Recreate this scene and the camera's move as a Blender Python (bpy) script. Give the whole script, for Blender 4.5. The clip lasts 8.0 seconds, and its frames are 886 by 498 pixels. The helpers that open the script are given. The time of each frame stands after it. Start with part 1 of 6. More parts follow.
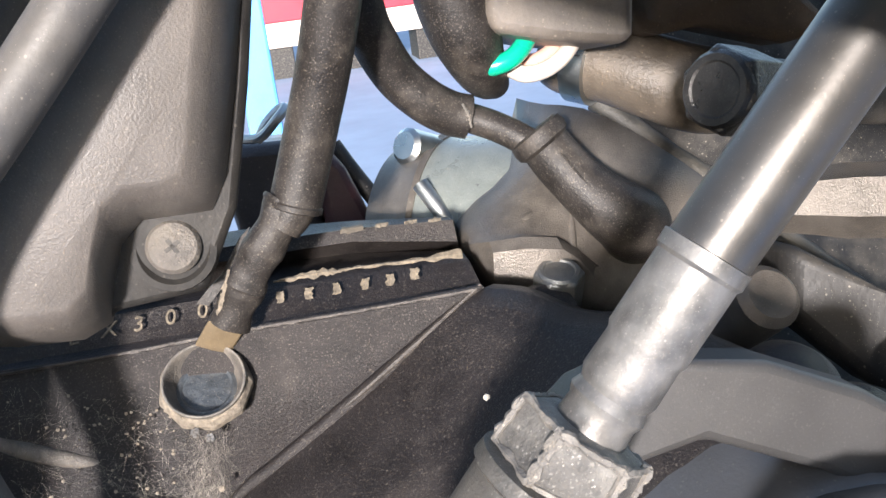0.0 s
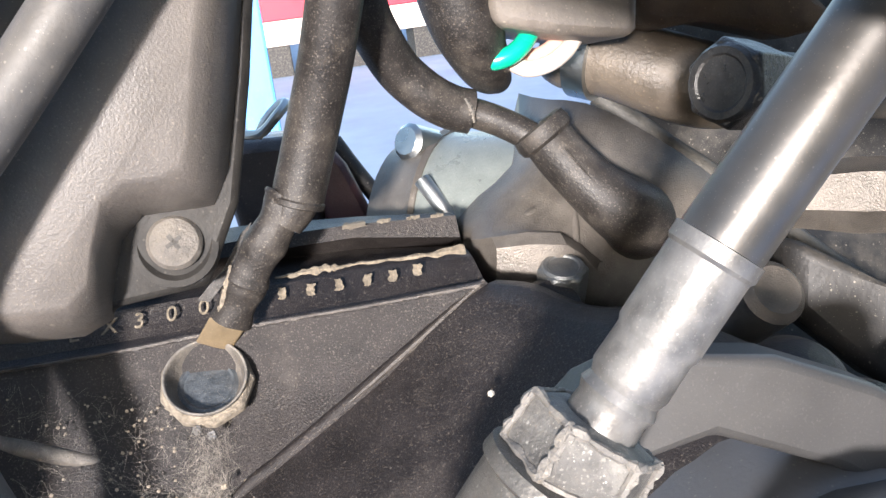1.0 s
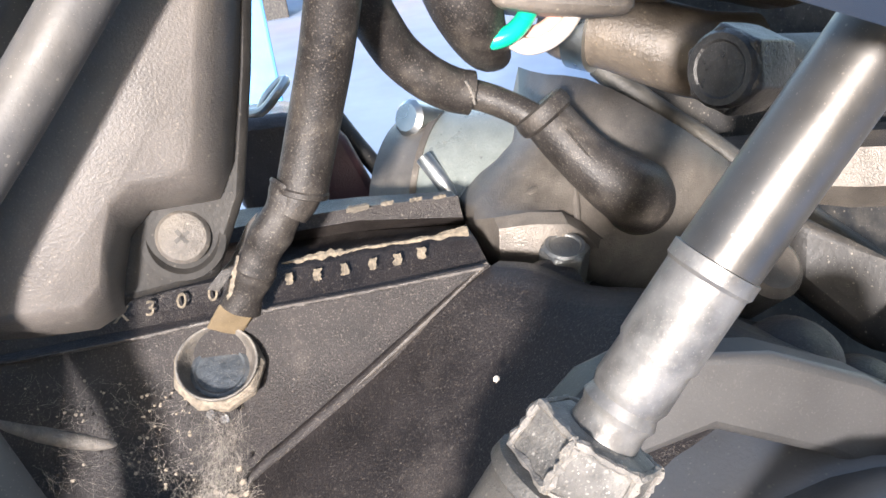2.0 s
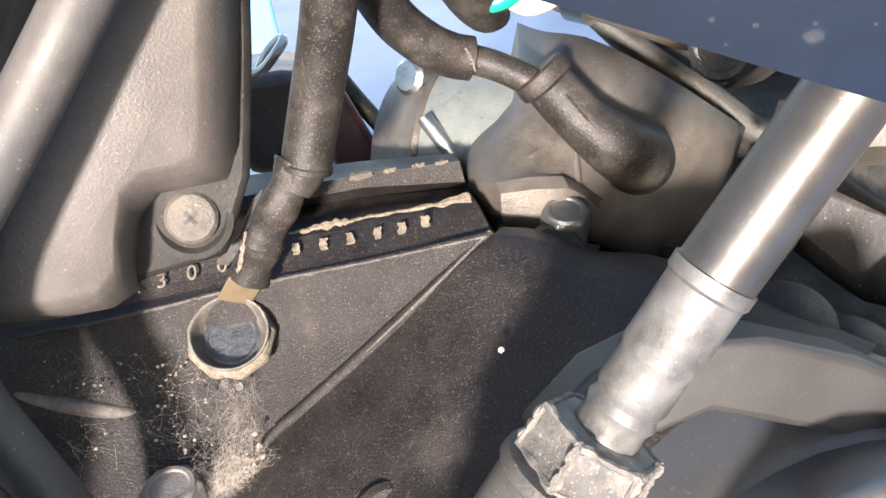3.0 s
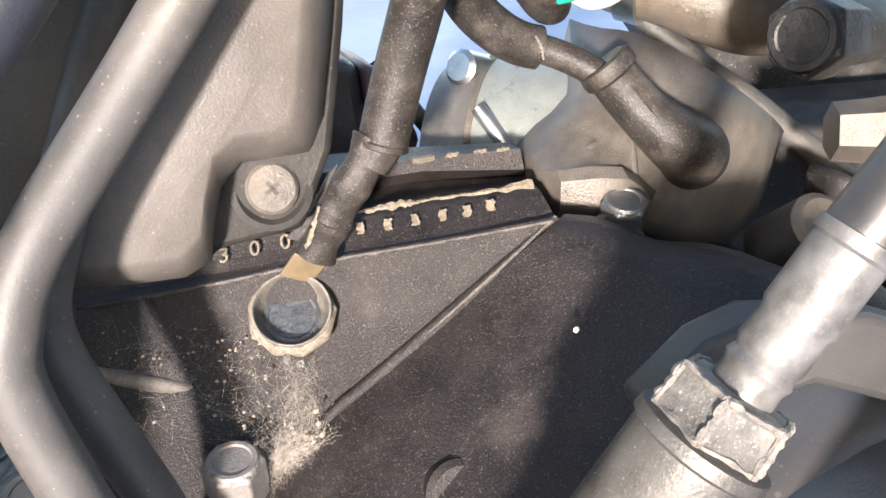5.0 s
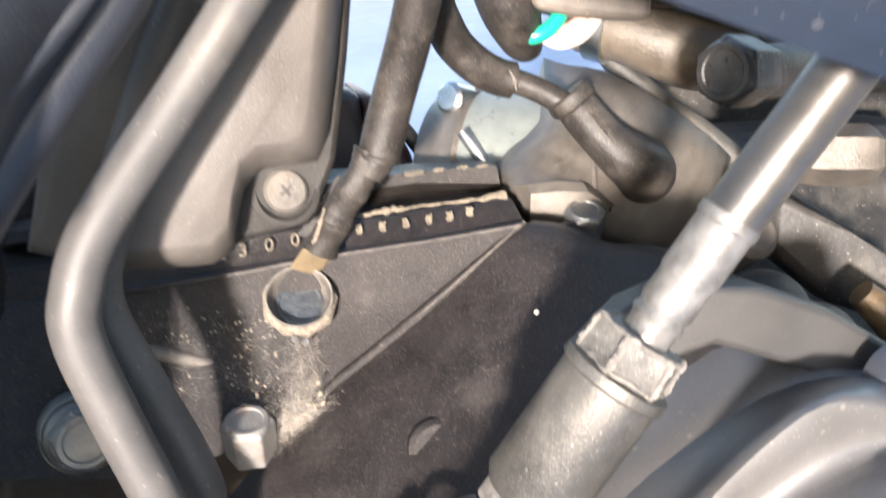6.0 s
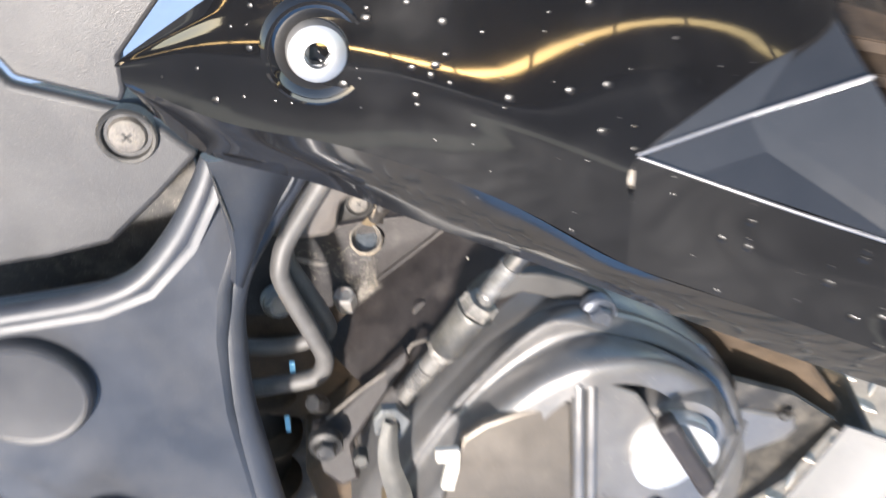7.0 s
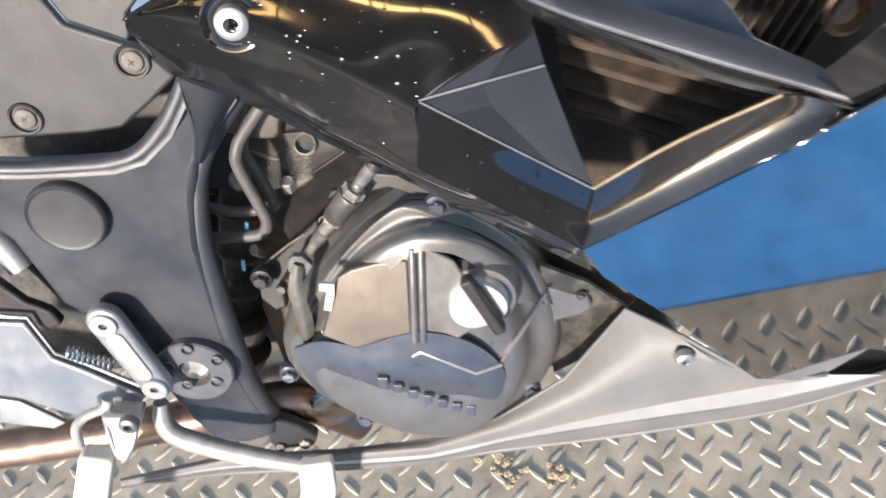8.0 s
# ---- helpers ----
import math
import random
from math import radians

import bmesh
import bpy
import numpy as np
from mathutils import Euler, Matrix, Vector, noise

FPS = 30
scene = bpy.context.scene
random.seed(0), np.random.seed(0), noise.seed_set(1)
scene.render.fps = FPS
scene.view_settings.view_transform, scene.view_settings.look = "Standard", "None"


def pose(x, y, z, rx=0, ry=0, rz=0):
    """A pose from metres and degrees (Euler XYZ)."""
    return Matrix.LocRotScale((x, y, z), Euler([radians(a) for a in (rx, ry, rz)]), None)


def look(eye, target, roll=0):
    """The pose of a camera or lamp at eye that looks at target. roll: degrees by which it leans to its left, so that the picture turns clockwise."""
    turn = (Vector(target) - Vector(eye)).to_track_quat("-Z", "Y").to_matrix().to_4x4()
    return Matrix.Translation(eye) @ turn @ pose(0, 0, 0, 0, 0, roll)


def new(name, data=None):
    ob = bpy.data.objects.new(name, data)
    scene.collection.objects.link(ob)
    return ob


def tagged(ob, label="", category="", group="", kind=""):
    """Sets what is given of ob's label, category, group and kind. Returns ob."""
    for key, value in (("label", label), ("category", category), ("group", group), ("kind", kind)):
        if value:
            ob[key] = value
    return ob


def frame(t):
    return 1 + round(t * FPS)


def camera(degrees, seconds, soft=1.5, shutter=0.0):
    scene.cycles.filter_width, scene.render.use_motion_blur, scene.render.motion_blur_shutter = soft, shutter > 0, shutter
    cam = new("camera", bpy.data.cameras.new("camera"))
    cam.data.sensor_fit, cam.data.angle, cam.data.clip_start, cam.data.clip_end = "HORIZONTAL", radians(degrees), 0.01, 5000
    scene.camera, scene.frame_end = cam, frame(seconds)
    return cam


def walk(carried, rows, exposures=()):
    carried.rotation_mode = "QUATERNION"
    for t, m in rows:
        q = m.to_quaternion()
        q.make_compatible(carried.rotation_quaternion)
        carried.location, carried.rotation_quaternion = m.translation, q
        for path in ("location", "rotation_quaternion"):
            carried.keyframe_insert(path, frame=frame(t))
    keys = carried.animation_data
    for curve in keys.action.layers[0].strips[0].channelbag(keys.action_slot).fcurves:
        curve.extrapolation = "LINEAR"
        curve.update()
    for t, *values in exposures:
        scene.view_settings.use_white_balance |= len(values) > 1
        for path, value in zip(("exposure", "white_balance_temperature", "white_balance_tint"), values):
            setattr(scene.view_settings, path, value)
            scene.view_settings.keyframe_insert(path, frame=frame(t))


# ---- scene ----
cam = camera(52.5, 8.0, shutter=0.45)
PATH = [
    (0, (-0.13002, -0.15699, 0.49624), (0.1753, 1.7118, -0.1475), -7.12),
    (0.5, (-0.13158, -0.15701, 0.49543), (0.1805, 1.7094, -0.1520), -6.99),
    (1, (-0.13083, -0.15586, 0.49550), (0.1793, 1.7109, -0.1518), -7.17),
    (1.5, (-0.13066, -0.15610, 0.49730), (0.1729, 1.7036, -0.1731), -7.61),
    (3, (-0.12947, -0.15433, 0.51282), (0.1151, 1.5931, -0.4287), -10.02),
    (3.5, (-0.12976, -0.15487, 0.51167), (0.1170, 1.5936, -0.4274), -9.80),
    (4, (-0.12900, -0.15529, 0.51219), (0.1051, 1.5920, -0.4323), -10.13),
    (4.5, (-0.13435, -0.15495, 0.51183), (0.1165, 1.5866, -0.4391), -9.79),
    (4.7, (-0.14446, -0.15288, 0.51023), (0.1555, 1.5873, -0.4288), -8.29),
    (5.8, (-0.15201, -0.17457, 0.51062), (0.2063, 1.5814, -0.3313), -5.17),
    (6, (-0.15190, -0.18290, 0.51500), (0.1980, 1.5805, -0.3090), -5.75),
    (6.1, (-0.14415, -0.18470, 0.52309), (0.1244, 1.5844, -0.3168), -6.25),
    (6.2, (-0.13784, -0.19088, 0.53366), (0.0767, 1.5882, -0.3545), -8.19),
    (6.3, (-0.13792, -0.19643, 0.54010), (0.0386, 1.5604, -0.3992), -8.77),
    (6.4, (-0.14247, -0.21118, 0.55379), (0.0583, 1.4965, -0.4677), -7.60),
    (6.5, (-0.14043, -0.22894, 0.56628), (0.0216, 1.4460, -0.5146), -7.44),
    (6.6, (-0.14340, -0.24988, 0.58714), (0.0136, 1.3871, -0.5512), -6.24),
    (6.7, (-0.14059, -0.26095, 0.62665), (-0.0233, 1.2856, -0.6361), -7.58),
    (6.8, (-0.13844, -0.28144, 0.65580), (-0.0434, 1.2376, -0.6417), -8.38),
    (6.9, (-0.13456, -0.30227, 0.67751), (-0.0606, 1.1978, -0.6432), -9.35),
    (7, (-0.12848, -0.32292, 0.69340), (-0.0700, 1.1622, -0.6448), -9.40),
    (7.2, (-0.11349, -0.36190, 0.70957), (-0.0856, 1.0856, -0.6703), -8.99),
    (7.4, (-0.09173, -0.39866, 0.73012), (-0.1167, 1.0292, -0.6701), -9.26),
    (7.5, (-0.08089, -0.41203, 0.74399), (-0.1372, 0.9986, -0.6727), -9.33),
    (8, (-0.01962, -0.47249, 0.78766), (-0.1820, 0.9259, -0.6330), -9.72),
]
walk(cam, [(t, look(eye, target, roll)) for t, eye, target, roll in PATH],
     exposures=[(0.0, 2.16, 6350, 15), (1.6, 2.50, 6300, 15), (3.0, 2.57, 6750, 17), (4.7, 2.61, 6750, 17), (6.0, 2.75, 6750, 16), (6.8, 2.60, 6350, 13), (7.5, 2.15, 6600, 14), (8.0, 1.95, 6700, 14)])

# ---- world and sun ----
SUN_ELEVATION, SUN_AZIMUTH = 11.0, -21.5
world = bpy.data.worlds.new("sky")
scene.world = world
world.use_nodes = True
sky = world.node_tree.nodes.new("ShaderNodeTexSky")
sky.sky_type, sky.sun_disc = "NISHITA", False
sky.sun_elevation = radians(SUN_ELEVATION)
sky.sun_rotation = radians(180 - SUN_AZIMUTH)
back = world.node_tree.nodes["Background"]
back.inputs["Strength"].default_value = 0.12
world.node_tree.links.new(sky.outputs[0], back.inputs["Color"])
sun_data = bpy.data.lights.new("sun", "SUN")
sun_data.energy, sun_data.angle, sun_data.color = 2.8, radians(4.5), (1.0, 0.95, 0.885)
sun = new("sun", sun_data)
sun_from = Vector((math.sin(radians(SUN_AZIMUTH)) * math.cos(radians(SUN_ELEVATION)),
                   -math.cos(radians(SUN_AZIMUTH)) * math.cos(radians(SUN_ELEVATION)),
                   math.sin(radians(SUN_ELEVATION))))
sun.matrix_world = look(sun_from * 5, (0, 0, 0))


# ---- materials ----
def material(name, color, rough=0.5, metal=0.0, grain=0.25, scale=120.0, bump=0.15, bump_scale=600.0,
             dust=0.0, dust_color=(0.42, 0.37, 0.30), dust_scale=800.0, dust_level=0.6, coat=0.0, rough_var=0.12, spec=0.5, grit=0.0):
    """Paint, metal or rubber with grain at two scales, fine relief, and dust that lies in patches and specks."""
    m = bpy.data.materials.new(name)
    m.use_nodes = True
    n, k = m.node_tree.nodes, m.node_tree.links
    b = n["Principled BSDF"]
    b.inputs["Metallic"].default_value = metal
    b.inputs["Specular IOR Level"].default_value = spec
    b.inputs["Coat Weight"].default_value = coat
    b.inputs["Coat Roughness"].default_value = 0.04
    place = n.new("ShaderNodeTexCoord")
    where = place.outputs["Object"]

    def cloud(size, detail=4.0, rough_=0.6):
        t = n.new("ShaderNodeTexNoise")
        t.inputs["Scale"].default_value, t.inputs["Detail"].default_value, t.inputs["Roughness"].default_value = size, detail, rough_
        k.new(where, t.inputs["Vector"])
        return t.outputs["Fac"]

    def ranged(value, a, b_, lo, hi):
        r = n.new("ShaderNodeMapRange")
        for i, v in zip(("From Min", "From Max", "To Min", "To Max"), (a, b_, lo, hi)):
            r.inputs[i].default_value = v
        k.new(value, r.inputs["Value"])
        return r.outputs[0]

    def mixed(fac, a, b_):
        x = n.new("ShaderNodeMix")
        x.data_type = "RGBA"
        k.new(fac, x.inputs["Factor"])
        for slot, v in ((x.inputs[6], a), (x.inputs[7], b_)):
            if isinstance(v, tuple):
                slot.default_value = (*v, 1)
            else:
                k.new(v, slot)
        return x.outputs[2]

    fine, broad = cloud(scale), cloud(scale * 0.16, 3.0)
    dark = tuple(c * (1 - grain) for c in color)
    light = tuple(min(1.0, c * (1 + grain)) for c in color)
    col = mixed(ranged(fine, 0.3, 0.7, 0, 1), dark, light)
    col = mixed(ranged(broad, 0.35, 0.7, 0, 0.55), col, tuple(c * (1 - 0.7 * grain) for c in color))
    if dust:
        patch = ranged(cloud(scale * 0.45, 5.0, 0.65), dust_level - 0.12, dust_level + 0.16, 0, dust)
        col = mixed(patch, col, dust_color)
        for size, level, weight in ((dust_scale, 0.42, 1.5), (dust_scale * 2.7, 0.28, 1.2)):
            speck = n.new("ShaderNodeTexVoronoi")
            speck.inputs["Scale"].default_value = size
            k.new(where, speck.inputs["Vector"])
            keep = n.new("ShaderNodeMath")
            keep.operation = "SUBTRACT"
            k.new(ranged(speck.outputs["Color"], level, level + 0.42, -0.02, 0.20), keep.inputs[0])
            ragged = n.new("ShaderNodeMath")
            ragged.operation = "MULTIPLY_ADD"
            k.new(cloud(size * 3.0, 2.0), ragged.inputs[0])
            ragged.inputs[1].default_value = 0.22
            k.new(speck.outputs["Distance"], ragged.inputs[2])
            k.new(ragged.outputs[0], keep.inputs[1])
            mark = ranged(keep.outputs[0], -0.13, -0.04, 0, min(0.7, dust * weight))
            col = mixed(mark, col, tuple(min(1.0, c * 1.15) for c in dust_color))
    if grit:
        for size, low, weight in ((3300.0, 0.60, grit), (1500.0, 0.66, grit * 0.8)):
            col = mixed(ranged(cloud(size, 2.0, 0.5), low, low + 0.10, 0, weight), col, dust_color)
    k.new(col, b.inputs["Base Color"])
    k.new(ranged(cloud(scale * 0.5), 0.3, 0.7, max(0.02, rough - rough_var), min(1, rough + rough_var)), b.inputs["Roughness"])
    if bump:
        h = n.new("ShaderNodeBump")
        h.inputs["Strength"].default_value, h.inputs["Distance"].default_value = bump, 0.0006
        k.new(cloud(bump_scale, 5.0, 0.65), h.inputs["Height"])
        k.new(h.outputs[0], b.inputs["Normal"])
    return m


CASE = material("black_engine_paint", (0.0160, 0.0134, 0.0130), 0.44, 0.0, 0.45, 120, 0.50, 2600, dust=0.14, dust_color=(0.29, 0.25, 0.215), dust_scale=1700, dust_level=0.70, spec=0.34, grit=0.22)
RUBBER = material("black_rubber", (0.018, 0.0155, 0.014), 0.52, 0.0, 0.45, 300, 0.25, 1600, dust=0.17, dust_color=(0.30, 0.26, 0.215), dust_scale=1500, dust_level=0.62, spec=0.36, grit=0.22)
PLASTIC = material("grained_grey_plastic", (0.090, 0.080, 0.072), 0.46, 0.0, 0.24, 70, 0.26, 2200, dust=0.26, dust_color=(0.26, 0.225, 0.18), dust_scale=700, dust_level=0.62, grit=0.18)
# darker copy of the cover plastic, with the shade round the panel painted in
PLASTIC_SHADED = material("black_and_painted_shade", (0.015, 0.014, 0.013), 0.6, 0.0, 0.3, 120, 0.3, 900, dust=0.08, dust_color=(0.26, 0.23, 0.19), dust_level=0.6, spec=0.3)
SIDE_PLASTIC = material("satin_grey_plastic", (0.021, 0.021, 0.023), 0.48, 0.0, 0.4, 30, 0.3, 1800, dust=0.18, dust_color=(0.17, 0.16, 0.15), dust_scale=900, dust_level=0.58)
FRAME = material("satin_frame_paint", (0.023, 0.0255, 0.032), 0.44, 0.05, 0.3, 30, 0.22, 1800, dust=0.14, dust_color=(0.21, 0.19, 0.165), dust_scale=900, dust_level=0.60)
GLOSS = material("gloss_black_fairing", (0.0045, 0.0045, 0.0052), 0.04, 0.0, 0.25, 60, 0.0, 300, dust=0.06, dust_color=(0.14, 0.135, 0.13), dust_scale=1300, dust_level=0.70, coat=0.8, rough_var=0.015)
LIP_GLOSS = material("gloss_black_lip", (0.008, 0.008, 0.009), 0.05, 0.0, 0.25, 60, 0.0, 300, dust=0.05, dust_color=(0.26, 0.24, 0.22), dust_scale=300, dust_level=0.70, coat=0.5, rough_var=0.03)
NUT = material("white_corroded_nut", (0.095, 0.090, 0.083), 0.6, 0.3, 0.45, 300, 0.5, 1500, dust=0.6, dust_color=(0.34, 0.32, 0.285), dust_scale=700, dust_level=0.50, grit=0.3)
FLANGE = material("grainy_grey_flange_paint", (0.046, 0.045, 0.045), 0.50, 0.25, 0.25, 60, 0.10, 2600, dust=0.12, dust_color=(0.18, 0.17, 0.155), dust_scale=1400, dust_level=0.60, grit=0.12)
# lighter than the fairing: edge glints put into the colour
GLOSS_GLINT = material("gloss_edge_glint", (0.16, 0.16, 0.17), 0.20, 0.6, 0.2, 60, 0.0, 300, dust=0.08, dust_level=0.66, rough_var=0.05)
ADJUSTER = material("dusty_dark_metal", (0.060, 0.057, 0.052), 0.48, 0.5, 0.35, 150, 0.25, 1600, dust=0.35, dust_color=(0.28, 0.26, 0.23), dust_scale=900, dust_level=0.57, grit=0.25)
COWL = material("polished_black_cowl", (0.36, 0.36, 0.37), 0.035, 1.0, 0.06, 40, 0.0, 300, dust=0.03, dust_scale=420, dust_level=0.78, rough_var=0.015)
COVER = material("satin_clutch_cover_paint", (0.135, 0.131, 0.129), 0.36, 0.50, 0.16, 60, 0.14, 1500, dust=0.14, dust_scale=420, dust_level=0.64, rough_var=0.10)
COVER_DARK = material("dark_clutch_cover_paint", (0.092, 0.100, 0.118), 0.38, 0.6, 0.14, 60, 0.14, 1500, dust=0.10, dust_scale=420, dust_level=0.66)
CAP_METAL = material("polished_cap", (0.50, 0.49, 0.475), 0.34, 0.55, 0.08, 80, 0.03, 800, rough_var=0.08)
ZINC = material("zinc_plated_steel", (0.42, 0.44, 0.44), 0.32, 1.0, 0.15, 200, 0.15, 900, dust=0.2, dust_level=0.62)
STEEL = material("dull_steel_tube", (0.150, 0.145, 0.138), 0.44, 0.5, 0.4, 250, 0.12, 1500, dust=0.2, dust_color=(0.36, 0.33, 0.29), dust_scale=1100, dust_level=0.62, grit=0.15)
DARK_STEEL = material("dark_steel_tube", (0.105, 0.099, 0.092), 0.38, 0.75, 0.2, 120, 0.05, 900, dust=0.12, dust_scale=1400, dust_level=0.65)
OXIDE = material("oxidised_aluminium", (0.165, 0.154, 0.140), 0.65, 0.3, 0.5, 420, 0.6, 1500, dust=0.5, dust_color=(0.33, 0.295, 0.245), dust_scale=1200, dust_level=0.56)
CAST = material("cast_aluminium", (0.120, 0.107, 0.093), 0.40, 0.45, 0.4, 150, 0.35, 2600, dust=0.35, dust_color=(0.22, 0.19, 0.155), dust_scale=900, dust_level=0.60, grit=0.25)
ALUMINIUM = material("satin_aluminium", (0.42, 0.41, 0.40), 0.46, 0.85, 0.12, 60, 0.15, 900, dust=0.15, dust_level=0.62)
ALU_BRACKET = material("grey_bracket_paint", (0.26, 0.27, 0.28), 0.4, 0.7, 0.12, 60, 0.15, 1200, dust=0.12, dust_level=0.64)
MOTOR = material("grey_green_motor_paint", (0.170, 0.187, 0.172), 0.34, 0.25, 0.2, 200, 0.25, 1500, dust=0.22, dust_color=(0.34, 0.33, 0.29), dust_scale=900, dust_level=0.6, grit=0.15)
BRASS = material("brass_terminal", (0.150, 0.112, 0.066), 0.55, 0.35, 0.3, 300, 0.3, 900, dust=0.3, dust_color=(0.24, 0.195, 0.135), dust_level=0.6)
RUSTY = material("rust_spotted_bolt", (0.22, 0.212, 0.198), 0.55, 0.4, 0.2, 260, 0.5, 1500, dust=0.6, dust_color=(0.17, 0.075, 0.032), dust_scale=260, dust_level=0.66, grit=0.2)
DIRT = material("dried_dirt", (0.235, 0.20, 0.155), 0.95, 0.0, 0.5, 900, 1.0, 1800)
WEB = material("cobweb", (0.36, 0.325, 0.28), 0.9, 0.0, 0.3, 400, 0.0, 900)
PALE = material("dirt_in_stamping", (0.165, 0.138, 0.102), 0.9, 0.0, 0.55, 1200, 0.5, 1600)
DECK = material("dirty_tread_plate", (0.36, 0.300, 0.235), 0.8, 0.0, 0.45, 22, 0.7, 500, dust=0.6, dust_color=(0.46, 0.36, 0.25), dust_scale=160, dust_level=0.53)
TREAD = material("worn_tread_bar", (0.50, 0.45, 0.385), 0.5, 0.25, 0.3, 70, 0.4, 900, dust=0.35, dust_color=(0.34, 0.27, 0.19), dust_level=0.56)
BLUE = material("blue_deck_paint", (0.095, 0.36, 0.74), 0.5, 0.0, 0.22, 14, 0.2, 500, dust=0.16, dust_color=(0.40, 0.40, 0.40), dust_level=0.64)
BELLY = material("grey_satin_belly_pan", (0.098, 0.097, 0.097), 0.55, 0.0, 0.22, 24, 0.08, 900, dust=0.30, dust_color=(0.20, 0.182, 0.158), dust_level=0.56)
BELLY_EDGE = material("pale_polished_pan_edge", (0.34, 0.34, 0.345), 0.16, 0.0, 0.10, 60, 0.05, 700, dust=0.25, dust_color=(0.34, 0.30, 0.24), dust_level=0.62, coat=0.5)
EXHAUST = material("heat_browned_pipe", (0.30, 0.20, 0.15), 0.34, 0.9, 0.25, 40, 0.2, 700, dust=0.15, dust_level=0.6)
GROUND = material("pale_blue_concrete", (0.27, 0.34, 0.45), 0.85, 0.0, 0.12, 3, 0.4, 80)
BRONZE = material("bronze_grey_panel_paint", (0.108, 0.094, 0.079), 0.36, 0.7, 0.14, 50, 0.08, 1800, dust=0.10, dust_level=0.66, rough_var=0.06)
ASPHALT = material("worn_asphalt", (0.046, 0.045, 0.044), 0.85, 0.0, 0.3, 4, 0.5, 90)
PIPE = material("coated_steel_pipe", (0.062, 0.059, 0.057), 0.58, 0.0, 0.2, 120, 0.15, 1500, dust=0.14, dust_level=0.62)
DUSTY_METAL = material("dust_caked_metal", (0.105, 0.095, 0.085), 0.65, 0.2, 0.4, 400, 0.6, 1500, dust=0.45, dust_color=(0.22, 0.195, 0.16), dust_scale=900, dust_level=0.54, grit=0.3)
# dark colour of the added wall behind the viewpoint
WALL = material("dark_reflected_wall", (0.055, 0.045, 0.037), 0.8, 0.0, 0.4, 3, 0.5, 40)
DULL_ZINC = material("dull_zinc_plating", (0.155, 0.160, 0.158), 0.40, 0.7, 0.25, 300, 0.3, 1600, dust=0.3, dust_scale=900, dust_level=0.6, grit=0.2)
GREEN = material("green_wire_sleeve", (0.0, 0.38, 0.22), 0.3, 0.0, 0.1, 200, 0.05, 900)
WHITE = material("white_wire_sleeve", (0.62, 0.54, 0.47), 0.35, 0.0, 0.1, 200, 0.05, 900)
RED = material("red_paint", (0.55, 0.02, 0.04), 0.5, 0.0, 0.1, 10, 0.1, 300)
RADIATOR = material("brown_dusty_fins", (0.040, 0.030, 0.023), 0.75, 0.0, 0.4, 90, 0.5, 900, dust=0.35, dust_color=(0.16, 0.11, 0.07), dust_scale=500, dust_level=0.60, spec=0.2)
TAPE = material("cream_paint_mark", (0.52, 0.48, 0.41), 0.6, 0.0, 0.15, 200, 0.1, 900, dust=0.2, dust_level=0.6)
# for black parts, and as painted shade on parts deep in the engine
DARK = material("black_and_painted_shade", (0.016, 0.015, 0.014), 0.6, 0.0, 0.3, 120, 0.3, 900, dust=0.2, dust_level=0.6)
TAN = material("tan_dust_on_casting", (0.075, 0.056, 0.035), 0.5, 0.35, 0.45, 60, 0.5, 500, dust=0.5, dust_color=(0.24, 0.17, 0.085), dust_level=0.57)
LEVER = material("dull_grey_lever", (0.060, 0.058, 0.053), 0.55, 0.3, 0.35, 120, 0.4, 900, dust=0.18, dust_color=(0.24, 0.21, 0.16), dust_level=0.60)
HOSE = material("dusty_brown_hose", (0.100, 0.083, 0.066), 0.45, 0.1, 0.4, 100, 0.4, 1200, dust=0.4, dust_color=(0.23, 0.19, 0.14), dust_scale=500, dust_level=0.57)
CONNECTOR = material("dust_grey_connector", (0.125, 0.108, 0.092), 0.5, 0.0, 0.3, 120, 0.4, 1200, dust=0.4, dust_color=(0.25, 0.215, 0.17), dust_scale=600, dust_level=0.57)
DROP = material("water_drop", (0.006, 0.006, 0.007), 0.24, 0.0, 0.1, 200, 0.0, 300, spec=0.3)
CLOD = material("tan_dried_clod", (0.42, 0.335, 0.215), 0.95, 0.0, 0.4, 300, 1.0, 900)
HEADER = material("crusted_header_pipe", (0.062, 0.044, 0.024), 0.6, 0.25, 0.5, 120, 0.9, 300, dust=0.6, dust_color=(0.17, 0.11, 0.05), dust_scale=300, dust_level=0.55)
DUSTY_GLOSS = material("dusty_gloss_black_plastic", (0.012, 0.012, 0.0125), 0.10, 0.0, 0.3, 40, 0.03, 600, dust=0.07, dust_color=(0.20, 0.19, 0.18), dust_scale=1100, dust_level=0.68, coat=0.8, rough_var=0.05)
SCOOP = material("satin_black_scoop", (0.012, 0.012, 0.013), 0.12, 0.0, 0.3, 40, 0.03, 600, dust=0.06, dust_color=(0.18, 0.17, 0.16), dust_scale=1100, dust_level=0.68, coat=0.35, rough_var=0.05)
# colour of the added ground strip that the fairing mirrors
REFLECTED_PALE = material("pale_reflected_strip", (0.62, 0.54, 0.38), 0.9, 0.0, 0.25, 6, 0.5, 60)
ENGINE_BOLT = material("dark_bolt_steel", (0.036, 0.035, 0.034), 0.36, 0.6, 0.3, 300, 0.4, 1500, dust=0.2, dust_color=(0.22, 0.20, 0.18), dust_scale=900, dust_level=0.62, grit=0.15)
